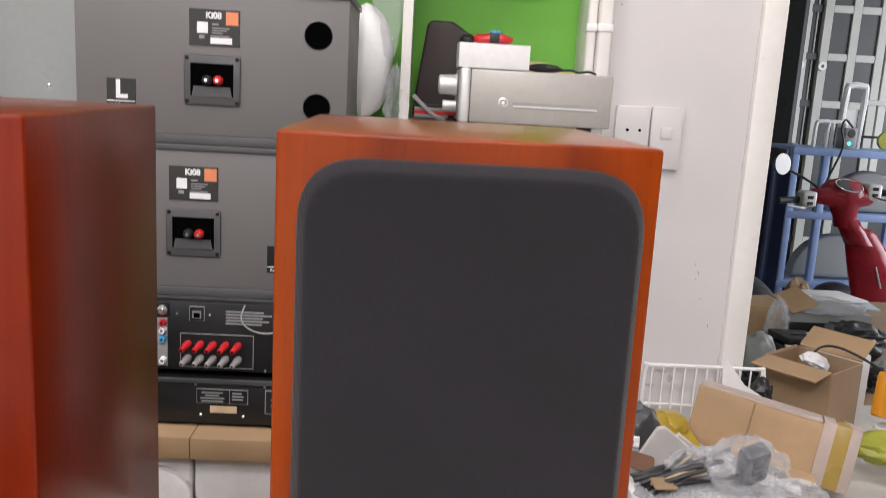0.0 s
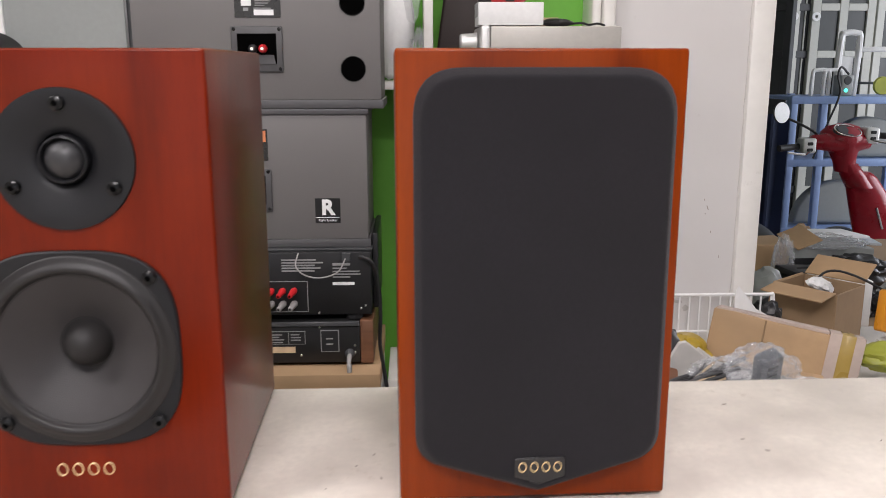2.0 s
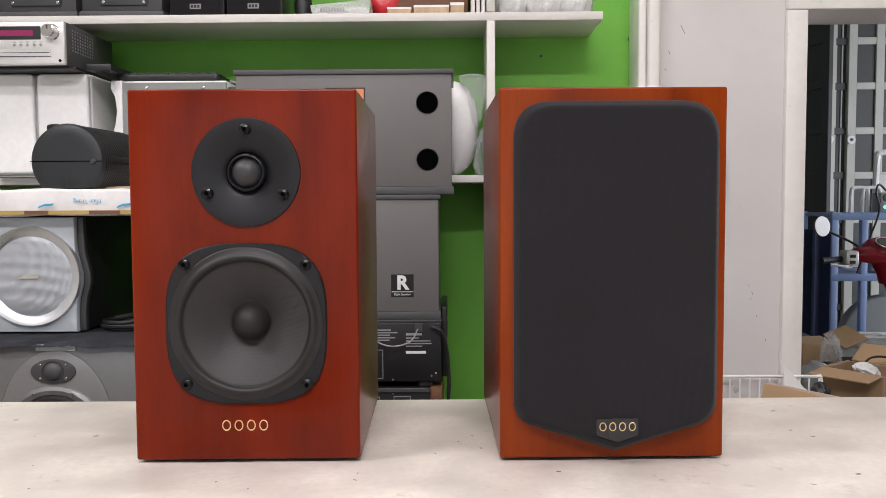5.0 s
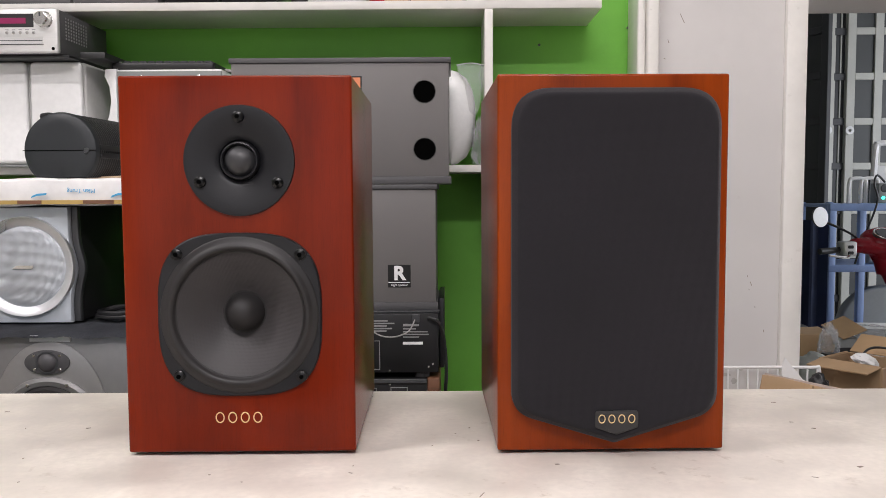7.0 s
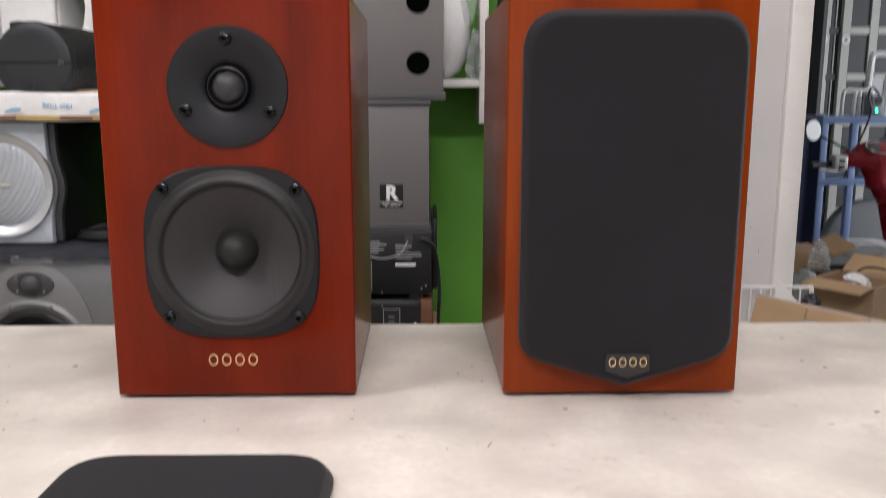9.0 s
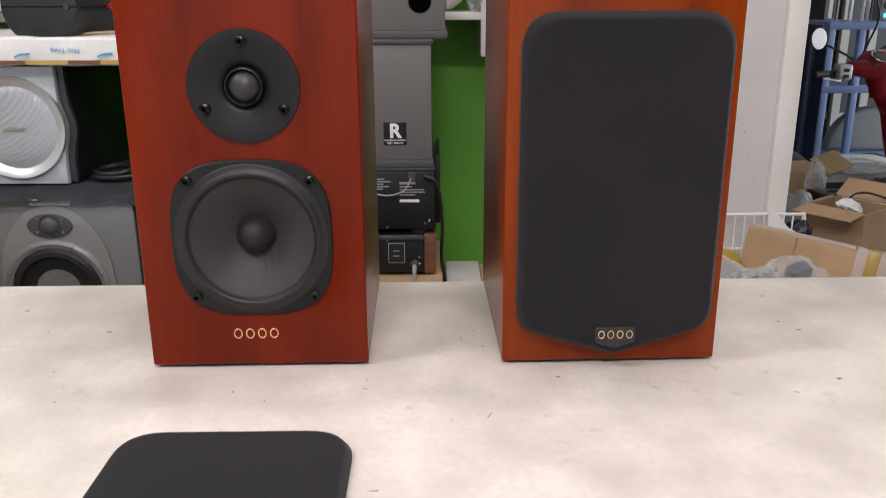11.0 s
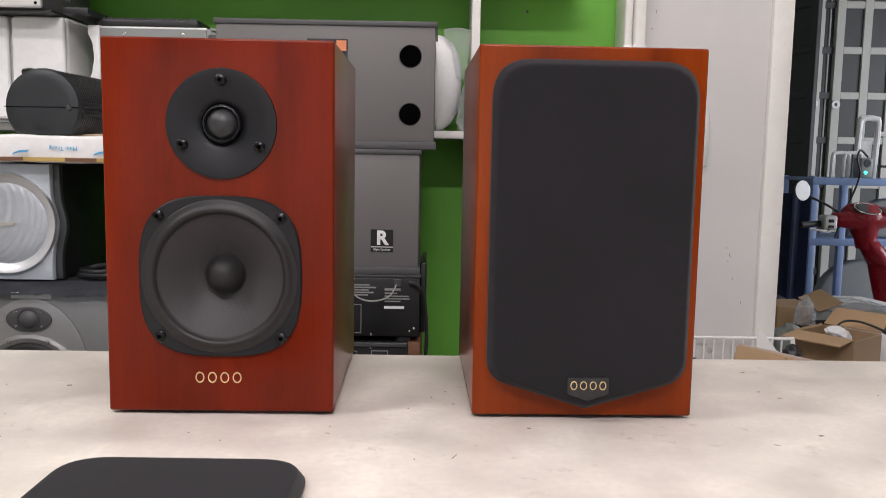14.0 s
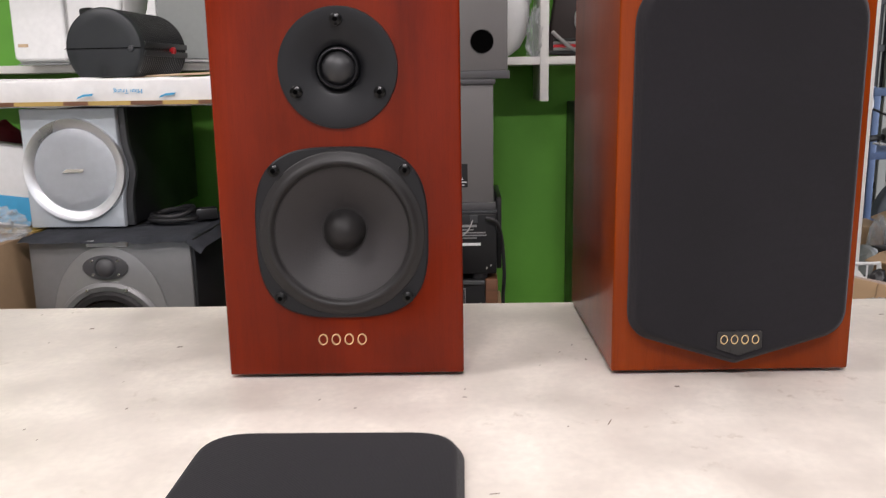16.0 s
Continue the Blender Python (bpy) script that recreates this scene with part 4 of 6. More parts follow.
# white foam cartons under the stack
for x0, x1, lab in ((-0.600, -0.3085, "white foam carton with a torn cardboard edge"), (-0.3035, -0.096, "white foam carton under the disc player")):
    cb = thing("foam_carton", ((x0 + x1) / 2, 1.35, BENCHZ), lab, "box", "white foam cartons")
    part("body", bx(x0, x1, 1.235, 1.50, BENCHZ, 0.6110, 0.006, 3), M_FOAM, cb)
    part("card_lid", bx(x0 - 0.002, x1 + 0.002, 1.215, 1.50, 0.6115, 0.6475, 0.002), M_CARD, cb, "torn brown cardboard lid")
part("moulded_curve", lathe([(0.055, 0), (0.055, -0.012), (0.05, -0.014), (0, -0.014)], (-0.36, 1.234, 0.535), "y", 32), M_FOAM, bpy.data.objects["foam_carton"])
sb = thing("cream_carton", (-0.03, 1.45, BENCHZ), "small cream carton standing on the bench by the green wall", "box")
part("body", bx(-0.085, -0.012, 1.33, 1.52, BENCHZ, 0.592, 0.002), M_SHELF, sb)
part("flap", bx(-0.010, 0.03, 1.36, 1.52, BENCHZ, 0.585, 0.002), M_PALEWOOD, sb)
tower = thing("tower_speaker", (0.13, 1.57, BENCHZ), "tall black loudspeaker standing on the bench against the green wall", "loudspeaker")
part("cabinet", bx(0.062, 0.26, 1.47, 1.66, BENCHZ, 1.042, 0.003), M_BLACK, tower)
part("groove", bx(0.0595, 0.2625, 1.468, 1.48, 0.90, 0.903, 0), M_HOLE, tower)
solo("small_cup", lathe([(0, 0), (0.016, 0), (0.019, 0.022), (0.017, 0.023), (0.014, 0.003), (0, 0.003)], (0.10, 1.52, 1.042), "z", 20), M_PALEWOOD, "small cream paper cup on the black loudspeaker", "cup")

# ---- to the left: silver subwoofer, centre speaker, foam slab, round bag ----
cs = thing("shelf_speaker", (-0.765, 1.25, BENCHZ), "titanium grey loudspeaker with a small tweeter and large woofer", "loudspeaker")
CY = 1.12
part("cabinet", bx(-0.905, -0.628, CY, 1.42, BENCHZ, 0.8395, 0.004), M_TITAN, cs)
part("black_side", bx(-0.628, -0.622, CY + 0.004, 1.42, BENCHZ, 0.8395, 0.001), M_BLACK, cs)
arch = [(-0.871, BENCHZ + 0.01)] + [(-0.772 + 0.099 * math.cos(a), 0.694 + 0.135 * math.sin(a)) for a in [math.pi - math.pi * k / 24 for k in range(25)]] + [(-0.673, BENCHZ + 0.01)]
part("arched_panel", prism(arch, CY - 0.003, CY, "xz", 0.002), M_TITANL, cs, "arched lighter grey front panel")
twp = part("tweeter_plate", prism([(-0.774 + 0.039 * math.cos(2 * math.pi * k / 40), 0.7925 + 0.0215 * math.sin(2 * math.pi * k / 40)) for k in range(40)], CY - 0.006, CY - 0.002, "xz", 0.001), M_CABDARK, cs)
part("tweeter_dome", lathe([(0, -0.0075), (0.006, -0.0070), (0.011, -0.0052), (0.0150, -0.0022), (0.0165, 0)], (-0.774, CY - 0.005, 0.7925), "y", 28), M_CABDARK, twp)
part("dome_trim", lathe([(0.0165, 0.0), (0.0170, -0.0016), (0.0195, -0.0014), (0.0200, 0)], (-0.774, CY - 0.0055, 0.7925), "y", 32), M_DARKGREY, twp)
for sx in (-0.026, 0.026):
    for sz in (-0.012, 0.012):
        screw_head(-0.774 + sx * 0.85, 0.7925 + sz, CY - 0.006, twp, 0.0028, M_BRIGHT)
wfr = part("woofer_ring", lathe([(0.078, 0.001), (0.080, -0.004), (0.088, -0.006), (0.094, -0.003), (0.095, 0)], (-0.774, CY - 0.003, 0.6725), "y", 56), M_TITAN, cs)
part("woofer_surround", lathe([(0.079, -0.002), (0.074, -0.008), (0.066, -0.009), (0.062, -0.003), (0.04, 0.001), (0, 0.001)], (-0.774, CY - 0.004, 0.6725), "y", 48), M_RUBBER, wfr)
for k in range(8):
    a = radians(22.5 + 45 * k)
    screw_head(-0.774 + 0.0875 * math.cos(a), 0.6725 + 0.0875 * math.sin(a), CY - 0.009, wfr, 0.0032, M_BRIGHT)
part("tape", bx(-0.803, -0.734, CY - 0.0045, CY, 0.8285, 0.8390, 0), M_PAPER, cs, "strip of old masking tape")
tow = bmesh.new()
nx, ny = 60, 24
grid = [[None] * (ny + 1) for _ in range(nx + 1)]
for i in range(nx + 1):
    for j in range(ny + 1):
        x, y = -0.915 + 0.31 * i / nx, CY - 0.016 + 0.29 * j / ny
        z = 0.8440 + 0.0022 * noise.noise((x * 30, y * 30, 0)) + 0.002 * noise.noise((x * 170, y * 170, 2))
        if j < 2:
            z -= (2 - j) * (0.0035 + 0.003 * noise.noise((x * 25, 3, 1)))
        if i > nx - 5:
            z -= 0.004 * (i - nx + 5)
        grid[i][j] = tow.verts.new((x, y, z))
for i in range(nx):
    for j in range(ny):
        tow.faces.new((grid[i][j], grid[i + 1][j], grid[i + 1][j + 1], grid[i][j + 1]))
bmesh.ops.solidify(tow, geom=tow.faces[:], thickness=0.004)
solo("grey_towel", tow, M_CLOTHGREY, "grey fluffy towel spread over the loudspeaker top", "towel")

sub = thing("subwoofer", (-0.84, 1.33, 0.8475), "silver-fronted subwoofer with a round metal grille and black sides", "loudspeaker")
BY, SUBX, SUBZ = 1.20, -0.8480, 0.9495
bulge = [(-0.7690 + 0.0105 * math.exp(-((z - 0.9450) / 0.034) ** 2), z) for z in [0.8600 + 0.0095 * k for k in range(19)]]
wavy = [(-0.938, 0.8475), (-0.7690, 0.8475)] + bulge + [(-0.7690, 1.0560), (-0.938, 1.0560)]
part("front_panel", prism(wavy, BY, BY + 0.016, "xz", 0.003), M_PANELG, sub, "pale blue-grey front panel")
part("black_edge", prism([(x + (0.010 if x > -0.8 else 0), z) for x, z in wavy], BY + 0.0165, BY + 0.03, "xz", 0.002), M_DARKGREY, sub)
part("cabinet", bx(-0.938, -0.760, BY + 0.0305, 1.58, 0.8475, 1.0560, 0.002), M_BLACK, sub)
part("bright_ring", lathe([(0.0728, 0.004), (0.0730, -0.0006), (0.0738, -0.0016), (0.0878, -0.0086), (0.0892, -0.0088), (0.0900, -0.0076), (0.0902, 0.0)], (SUBX, BY, SUBZ), "y", 80), M_RINGM, sub, "bright bevelled metal ring")
part("round_grille", lathe([(0, -0.0085), (0.02, -0.0082), (0.04, -0.0070), (0.058, -0.0046), (0.070, -0.0015), (0.0735, 0.001)], (SUBX, BY, SUBZ), "y", 64), M_MESH, sub, "perforated grey metal grille")
part("name_bar", prism([(SUBX - 0.020, SUBZ - 0.0035), (SUBX + 0.0165, SUBZ - 0.0035), (SUBX + 0.0195, SUBZ + 0.0025), (SUBX - 0.011, SUBZ + 0.0025)], BY - 0.0105, BY - 0.0078, "xz"), M_BRIGHT, sub)
for k in range(2):
    solo("coiled_cable", tube([(-0.70 + 0.042 * math.cos(a) * (1 - 0.1 * k), 1.25 + 0.03 * math.sin(a), 0.854 + 0.007 * k + 0.012 * max(0, math.sin(a + k))) for a in [2 * math.pi * i / 10 for i in range(10)]], 0.0045, 8, 5, True), M_CABLE, "black cable coiled on the grey towel", "cable", "coiled cables")
plug = solo("cable_plug", move(bx(-0.02, 0.02, -0.011, 0.011, 0, 0.022, 0.004), pose(-0.645, 1.27, 0.8480, 0, 0, 25)), M_BLACK, "black cable plug on the towel", "plug")

slab = thing("foam_slab", (-0.95, 1.3, 1.0585), "long white foam slab in printed plastic wrap, its end torn", "packaging")
sm = bx(-1.60, -0.545, 1.17, 1.49, 1.0585, 1.1065, 0.006, 3)
bmesh.ops.subdivide_edges(sm, edges=[e for e in sm.edges if e.calc_length() > 0.5], cuts=60)
for v in sm.verts:
    v.co += Vector((0, 0.004, 0.003)) * noise.noise(v.co * 18)
part("foam", sm, M_FOAM, slab)
part("ochre_stripe", bx(-1.59, -0.56, 1.1655, 1.1675, 1.0615, 1.0685, 0), M_OCHRE, slab)
for x in (-1.12, -0.80, -0.66):
    part("blue_swoosh", prism([(x - 0.016, 1.0725), (x - 0.006, 1.0760), (x + 0.010, 1.0775), (x + 0.012, 1.0810), (x - 0.004, 1.0800), (x - 0.014, 1.0760)], 1.1645, 1.1665, "xz"), M_LABELB, slab)
for x in (-1.02, -0.728):
    lettering("printed_words", "Mien Trung", 0.0105, front(x, 1.1655, 1.0845, 180), M_LABELB, slab)
for k in range(7):
    x = -1.30 + 0.115 * k
    part("dark_print", bx(x, x + 0.03 + 0.012 * (k % 3), 1.1645, 1.1665, 1.0622, 1.0682, 0), M_BROWNWOOD, slab)
solo("wood_strip", move(bx(-0.10, 0.09, -0.012, 0.012, 0, 0.004, 0.001), pose(-0.655, 1.27, 1.1095, 0, -2, 25)), M_PALEWOOD, "thin pale wooden strip on the foam slab", "wood strip")

CASEZ = 1.1075
bag = thing("round_case", (-0.74, 1.3, CASEZ), "black ribbed cylindrical carrying case lying on its side", "case")
turn = Matrix.Translation((-0.7705, 1.18, 1.1555)) @ pose(0, 0, 0, 0, 0, -4) @ Matrix.Diagonal((0.93, 1.16, 0.93, 1))


def settled(bm):
    """Lets the case sag flat where it lies on the slab."""
    for v in bm.verts:
        if v.co.z < CASEZ + 0.001:
            v.co.z = CASEZ + 0.001 + 0.02 * (v.co.z - CASEZ - 0.001)
    return bm


part("end_cap", settled(move(lathe([(0, 0), (0.03, 0.0), (0.050, 0.0), (0.066, 0.0008), (0.0705, 0.003), (0.0725, 0.008), (0.0725, 0.012)], (0, 0, 0), "y", 72), turn)), M_CASECAP, bag, "smooth black end disc")
rib = [(0.0715, 0.012)]
for k in range(22):
    rib += [(0.0695, 0.014 + k * 0.0068), (0.0715, 0.0165 + k * 0.0068), (0.0715, 0.0185 + k * 0.0068)]
rib += [(0.0695, 0.166), (0.062, 0.172), (0, 0.172)]
part("ribbed_shell", settled(move(lathe(rib, (0, 0, 0), "y", 72), turn)), M_BLACK, bag)
part("seam", move(bx(-0.0715, 0.0715, -0.0008, 0.001, -0.0006, 0.0006, 0), turn), M_HOLE, bag)
part("zip_rail", move(bx(0.065, 0.0738, 0.014, 0.165, 0.001, 0.011, 0.001), turn), M_BLACK, bag)
part("zip_rail", move(bx(0.065, 0.0738, 0.014, 0.165, -0.014, -0.004, 0.001), turn), M_BLACK, bag)
part("red_tag", move(lathe([(0, -0.004), (0.006, -0.004), (0.007, 0.004), (0, 0.005)], (0.0745, 0.105, -0.002), "x", 14), turn), M_RED, bag)
part("zip_stud", move(lathe([(0, -0.0025), (0.0045, -0.0022), (0.006, 0.0)], (0.054, 0.0, -0.001), "y", 14), turn), M_DARKGREY, bag)
part("grip", move(tube([(-0.030, 0.045, 0.060), (-0.046, 0.045, 0.068), (-0.062, 0.045, 0.067)], 0.0085, 10), turn), M_BLACK, bag)

# ---- on the lower shelf ----
for x0, x1, lab in ((-1.0575, -0.9480, "white compact loudspeaker with rounded edges on the shelf"), (-0.9440, -0.8345, "white compact loudspeaker with a yellowed side on the shelf")):
    ws = thing("compact_speaker", ((x0 + x1) / 2, 1.52, LOZ1), lab, "loudspeaker", "white compact speakers")
    part("cabinet", bx(x0, x1, 1.443, 1.60, LOZ1 + 0.002, 1.3485, 0.008, 4), M_IVORY, ws)
    part("front_grille", prism(rrect(x0 + 0.0015, x1 - 0.0015, LOZ1 + 0.008, 1.3475, 0.011), 1.428, 1.4425, "xz", 0.006, 4), M_WHITE, ws)
    part("name_bar", bx(x0 + 0.012, x0 + 0.032, 1.427, 1.429, LOZ1 + 0.034, LOZ1 + 0.040, 0), M_PALEWOOD, ws)
    part("base_plate", bx(x0 + 0.003, x1 - 0.003, 1.437, 1.595, LOZ1, LOZ1 + 0.0025, 0), M_GREY, ws)
flat = thing("flat_black_unit", (-0.92, 1.5, 1.3485), "thin black plastic unit lying under the silver receiver", "electronics")
part("casing", bx(-1.08, -0.840, 1.385, 1.60, 1.3488, 1.3545, 0.002), M_BLACK, flat)
part("bracket", bx(-0.826, -0.775, 1.40, 1.62, 1.3489, 1.3620, 0.002), M_BLACK, flat)
mini = thing("mini_receiver", (-0.95, 1.48, 1.3545), "silver mini receiver with a dim display and round volume knob", "receiver")
MY = 1.362
part("chassis", bx(-1.070, -0.852, MY + 0.012, 1.60, 1.3550, 1.4405, 0.002), M_CABDARK, mini)
part("front_panel", bx(-1.072, -0.850, MY, MY + 0.0118, 1.3545, 1.4410, 0.004, 3), M_SILVER, mini, "brushed silver front panel")
part("display", bx(-1.03, -0.897, MY - 0.0008, MY + 0.001, 1.4040, 1.4300, 0.0005, 1), M_BLACK, mini)
part("display_glow", bx(-0.995, -0.912, MY - 0.0012, MY, 1.4110, 1.4220, 0), M_DISPLAY, mini)
kn = part("volume_knob", lathe([(0, -0.018), (0.011, -0.018), (0.0135, -0.016), (0.0145, -0.002), (0.0165, 0)], (-0.8760, MY, 1.4180), "y", 36), M_BRIGHT, mini, "polished round volume knob")
part("knob_line", bx(-0.8775, -0.8745, MY - 0.0186, MY - 0.0178, 1.4215, 1.4290, 0), M_DARKGREY, kn)
for k in range(5):
    part("button", lathe([(0, -0.0022), (0.0026, -0.002), (0.0032, 0)], (-0.9500 + 0.0132 * k, MY, 1.3935), "y", 12), M_BRIGHT, mini)
    part("button_print", bx(-0.9535 + 0.0132 * k, -0.9465 + 0.0132 * k, MY - 0.0004, MY + 0.001, 1.3985, 1.3998, 0), M_INKDIM, mini)
part("tray", bx(-1.03, -0.8785, MY - 0.0015, MY + 0.001, 1.3710, 1.3855, 0.001, 1), M_SILVER, mini)
part("tray_slot", bx(-1.03, -0.8800, MY - 0.0020, MY, 1.3775, 1.3788, 0), M_DARKGREY, mini)
part("tray_rim", bx(-1.03, -0.8785, MY - 0.0019, MY, 1.3705, 1.3715, 0), M_DARKGREY, mini)
part("sensor", cyl((-0.8600, MY - 0.001, 1.3625), 0.0030, 0.0015, "y", 12), M_HOLE, mini)
vents = [cyl((-0.8516, 1.40 + 0.0115 * i, 1.3880 + 0.0066 * j), 0.0021, 0.0012, "x", 8) for i in range(9) for j in range(7)]
part("side_vents", join(*vents), M_INKDIM, mini)

gm = thing("grey_side_unit", (-0.665, 1.55, LOZ1), "white-fronted appliance seen from its grey side panel on the shelf", "appliance")
part("side_panel", bx(-0.772, -0.5555, 1.45, 1.455, LOZ1 + 0.006, 1.3305, 0.001, 1), M_GREY, gm, "flat grey-green side panel")
part("casing", bx(-0.772, -0.556, 1.4553, 1.66, LOZ1 + 0.001, 1.3345, 0.002), M_WHITE, gm)
part("bezel", prism([(-0.791, 1.14), (-0.7725, 1.14), (-0.7725, 1.335), (-0.795, 1.335), (-0.797, 1.32), (-0.788, 1.30), (-0.785, 1.27), (-0.790, 1.24), (-0.798, 1.22), (-0.798, 1.16)], 1.447, 1.655, "xz", 0.002), M_WHITE, gm, "white curved front bezel")
for x in (-0.723, -0.604):
    for z in (1.1665, 1.3195):
        screw_head(x, z, 1.45, gm, 0.0038, M_BRIGHT)
part("rear_cover", bx(-0.555, -0.528, 1.46, 1.62, LOZ1 + 0.004, 1.322, 0.002), M_DARKGREY, gm)
lap = thing("black_keyboard", (-0.66, 1.56, 1.3345), "thin dusty black keyboard lying on top of the appliance", "keyboard")
part("casing", prism(rrect(-0.790, -0.572, 1.46, 1.64, 0.012), 1.3352, 1.3500, "xy", 0.003), M_BLACK, lap)
for j in range(4):
    for i in range(12):
        part("key", bx(-0.7835 + 0.0170 * i, -0.7690 + 0.0170 * i, 1.472 + 0.037 * j, 1.503 + 0.037 * j, 1.3501, 1.3545, 0.0012, 1), M_DARKGREY, lap)
solo("wire_bundle", tube([(-0.558, 1.49, 1.337), (-0.545, 1.485, 1.334), (-0.532, 1.482, 1.326), (-0.525, 1.485, 1.322)], 0.003, 6), M_CABLEG, "short grey wires at the appliance back", "cable")

dish = thing("white_dome_cover", (-0.068, 1.52, LOZ1), "glossy white domed plastic cover standing on edge", "cover")
dm = lathe([(0, 0.048), (0.03, 0.047), (0.06, 0.041), (0.085, 0.028), (0.1, 0.008), (0.103, -0.004), (0.098, -0.012), (0, -0.014)], (0, 0, 0), "x", 48)
part("dome", move(dm, Matrix.Translation((-0.0775, 1.56, 1.2405)) @ Matrix.Diagonal((1, 0.6, 1, 1))), M_WHITE, dish)
zip_bag = thing("zip_bag", (-0.045, 1.55, LOZ1), "clear zip bag with a pale seal line pulled over the cover", "bag")
part("film", prism([(-0.052, 1.255), (-0.03, 1.24), (-0.022, 1.26), (-0.016, 1.30), (-0.008, 1.347), (-0.03, 1.352), (-0.07, 1.349), (-0.068, 1.335), (-0.052, 1.315)], 1.515, 1.535, "xz", 0.004), M_FILM, zip_bag)
part("seal", tube([(-0.071, 1.514, 1.348), (-0.04, 1.512, 1.352), (-0.012, 1.514, 1.347)], 0.0012, 6), M_MILK, zip_bag)
solo("clear_bag", lump((-0.020, 1.505, 1.175), (0.018, 0.025, 0.05), 0.5, 2.5, 4, 3, LOZ1, True), M_FILM, "crumpled clear plastic bag with a cable in it", "bag")

# right of the upright: case, cables, amplifier with boxes
solo("black_padded_case", move(prism(rounded([(-0.050, 0), (0.036, 0), (0.040, 0.165), (0.0, 0.185), (-0.045, 0.18)], [0.012, 0.012, 0.02, 0.02, 0.015]), -0.016, 0.016, "xz", 0.006, 3), pose(0.058, 1.585, LOZ1 + 0.001, 0, 6, 0)), M_FOOT, "flat dark padded case leaning against the green wall", "case")
for k, mt in enumerate((M_CABLE, M_CABLEG, M_RED, M_CABLEG, M_CABLE)):
    pts = [(0.015 + 0.05 * noise.noise((k, i * 0.7, 2)) + 0.012 * i, 1.50 + 0.02 * noise.noise((i, k, 5)), LOZ1 + 0.008 + 0.012 * abs(noise.noise((k * 2, i, 9))) + 0.006 * k) for i in range(6)]
    solo("loose_cable", tube(pts, 0.0035, 7), mt, "tangled audio cable lying on the shelf", "cable", "tangled cables")
solo("cable_lead", tube([(0.012, 1.495, 1.185), (0.03, 1.492, 1.168), (0.05, 1.495, 1.152), (0.07, 1.50, 1.143)], 0.004, 8), M_CABLEG, "thick grey lead slanting down to the shelf", "cable")
dv = thing("amplifier", (0.22, 1.5, LOZ1), "champagne silver amplifier turned sideways on the shelf", "amplifier")
DY = 1.405
part("side_panel", bx(0.107, 0.345, DY, 1.66, 1.147, 1.2345, 0.003), M_CHAMP, dv, "champagne grey steel cover")
part("front_panel", bx(0.089, 0.1065, DY - 0.001, 1.66, 1.145, 1.236, 0.005, 3), M_SILVER, dv)
part("groove", prism(rrect(0.178, 0.322, 1.1755, 1.1835, 0.0039), DY - 0.0008, DY + 0.001, "xz"), M_CABLEG, dv)
part("groove_lip", prism(rrect(0.179, 0.321, 1.1755, 1.1782, 0.0013), DY - 0.0018, DY + 0.001, "xz"), M_SILVER, dv)
scr = part("screw_boss", lathe([(0.004, 0.001), (0.006, -0.0012), (0.0085, -0.0006), (0.009, 0)], (0.1625, DY, 1.1815), "y", 24), M_SILVER, dv)
part("screw", lathe([(0, -0.003), (0.003, -0.0025), (0.0045, 0)], (0.1625, DY, 1.1815), "y", 14), M_BRIGHT, scr)
part("volume_knob", lathe([(0, 0.032), (0.013, 0.032), (0.0165, 0.029), (0.0175, 0.006), (0.02, 0.0)], (0.0865, 1.47, 1.2065), "-x", 36), M_SILVER, dv, "large ribbed silver knob")
part("small_knob", lathe([(0, 0.024), (0.006, 0.024), (0.008, 0.022), (0.008, 0.0)], (0.0865, 1.46, 1.172), "-x", 20), M_SILVER, dv)
for x in (0.115, 0.32):
    for y in (1.50, 1.63):
        part("foot", cyl((x, y, LOZ1), 0.014, 0.0125, "z", 16), M_BLACK, dv)
wb = thing("white_box", (0.14, 1.46, 1.2345), "small white cardboard box on the amplifier", "box")
part("body", bx(0.085, 0.203, 1.412, 1.50, 1.2362, 1.2765, 0.0015), M_PAPER, wb)
part("side_fins", join(*[bx(0.0835, 0.0855, 1.418 + 0.009 * k, 1.422 + 0.009 * k, 1.252, 1.2765, 0) for k in range(8)]), M_INKDIM, wb)
rt = thing("red_packet", (0.14, 1.45, 1.2745), "red and black packet lying on the white box", "packet")
part("packet", lump((0.143, 1.452, 1.2855), (0.036, 0.018, 0.011), 0.12, 1.5, 3, 2, 1.2746), M_RED, rt)
part("black_band", bx(0.136, 0.152, 1.4305, 1.445, 1.279, 1.2945, 0.001), M_BLACK, rt)
part("teal_cap", lump((0.147, 1.458, 1.2975), (0.011, 0.01, 0.004), 0.15, 2, 3, 5), M_LABELB, rt)
part("black_end", lump((0.100, 1.456, 1.284), (0.014, 0.014, 0.0085), 0.15, 2, 3, 6), M_BLACK, rt)
solo("paper_slips", join(bx(0.2, 0.245, 1.50, 1.53, 1.2362, 1.2545, 0.001), bx(0.215, 0.30, 1.52, 1.56, 1.2362, 1.24, 0.001)), M_PALEWOOD, "small printed card slips on the amplifier", "paper")
solo("black_adapter", lump((0.235, 1.46, 1.243), (0.03, 0.016, 0.008), 0.2, 2, 3, 8, 1.2362), M_BLACK, "black adapter with its cable on the amplifier", "adapter")
solo("adapter_cable", tube([(0.262, 1.46, 1.241), (0.28, 1.45, 1.242), (0.295, 1.455, 1.239), (0.31, 1.45, 1.241), (0.325, 1.46, 1.238)], 0.002, 6), M_CABLE, "thin black cable curled on the amplifier", "cable")

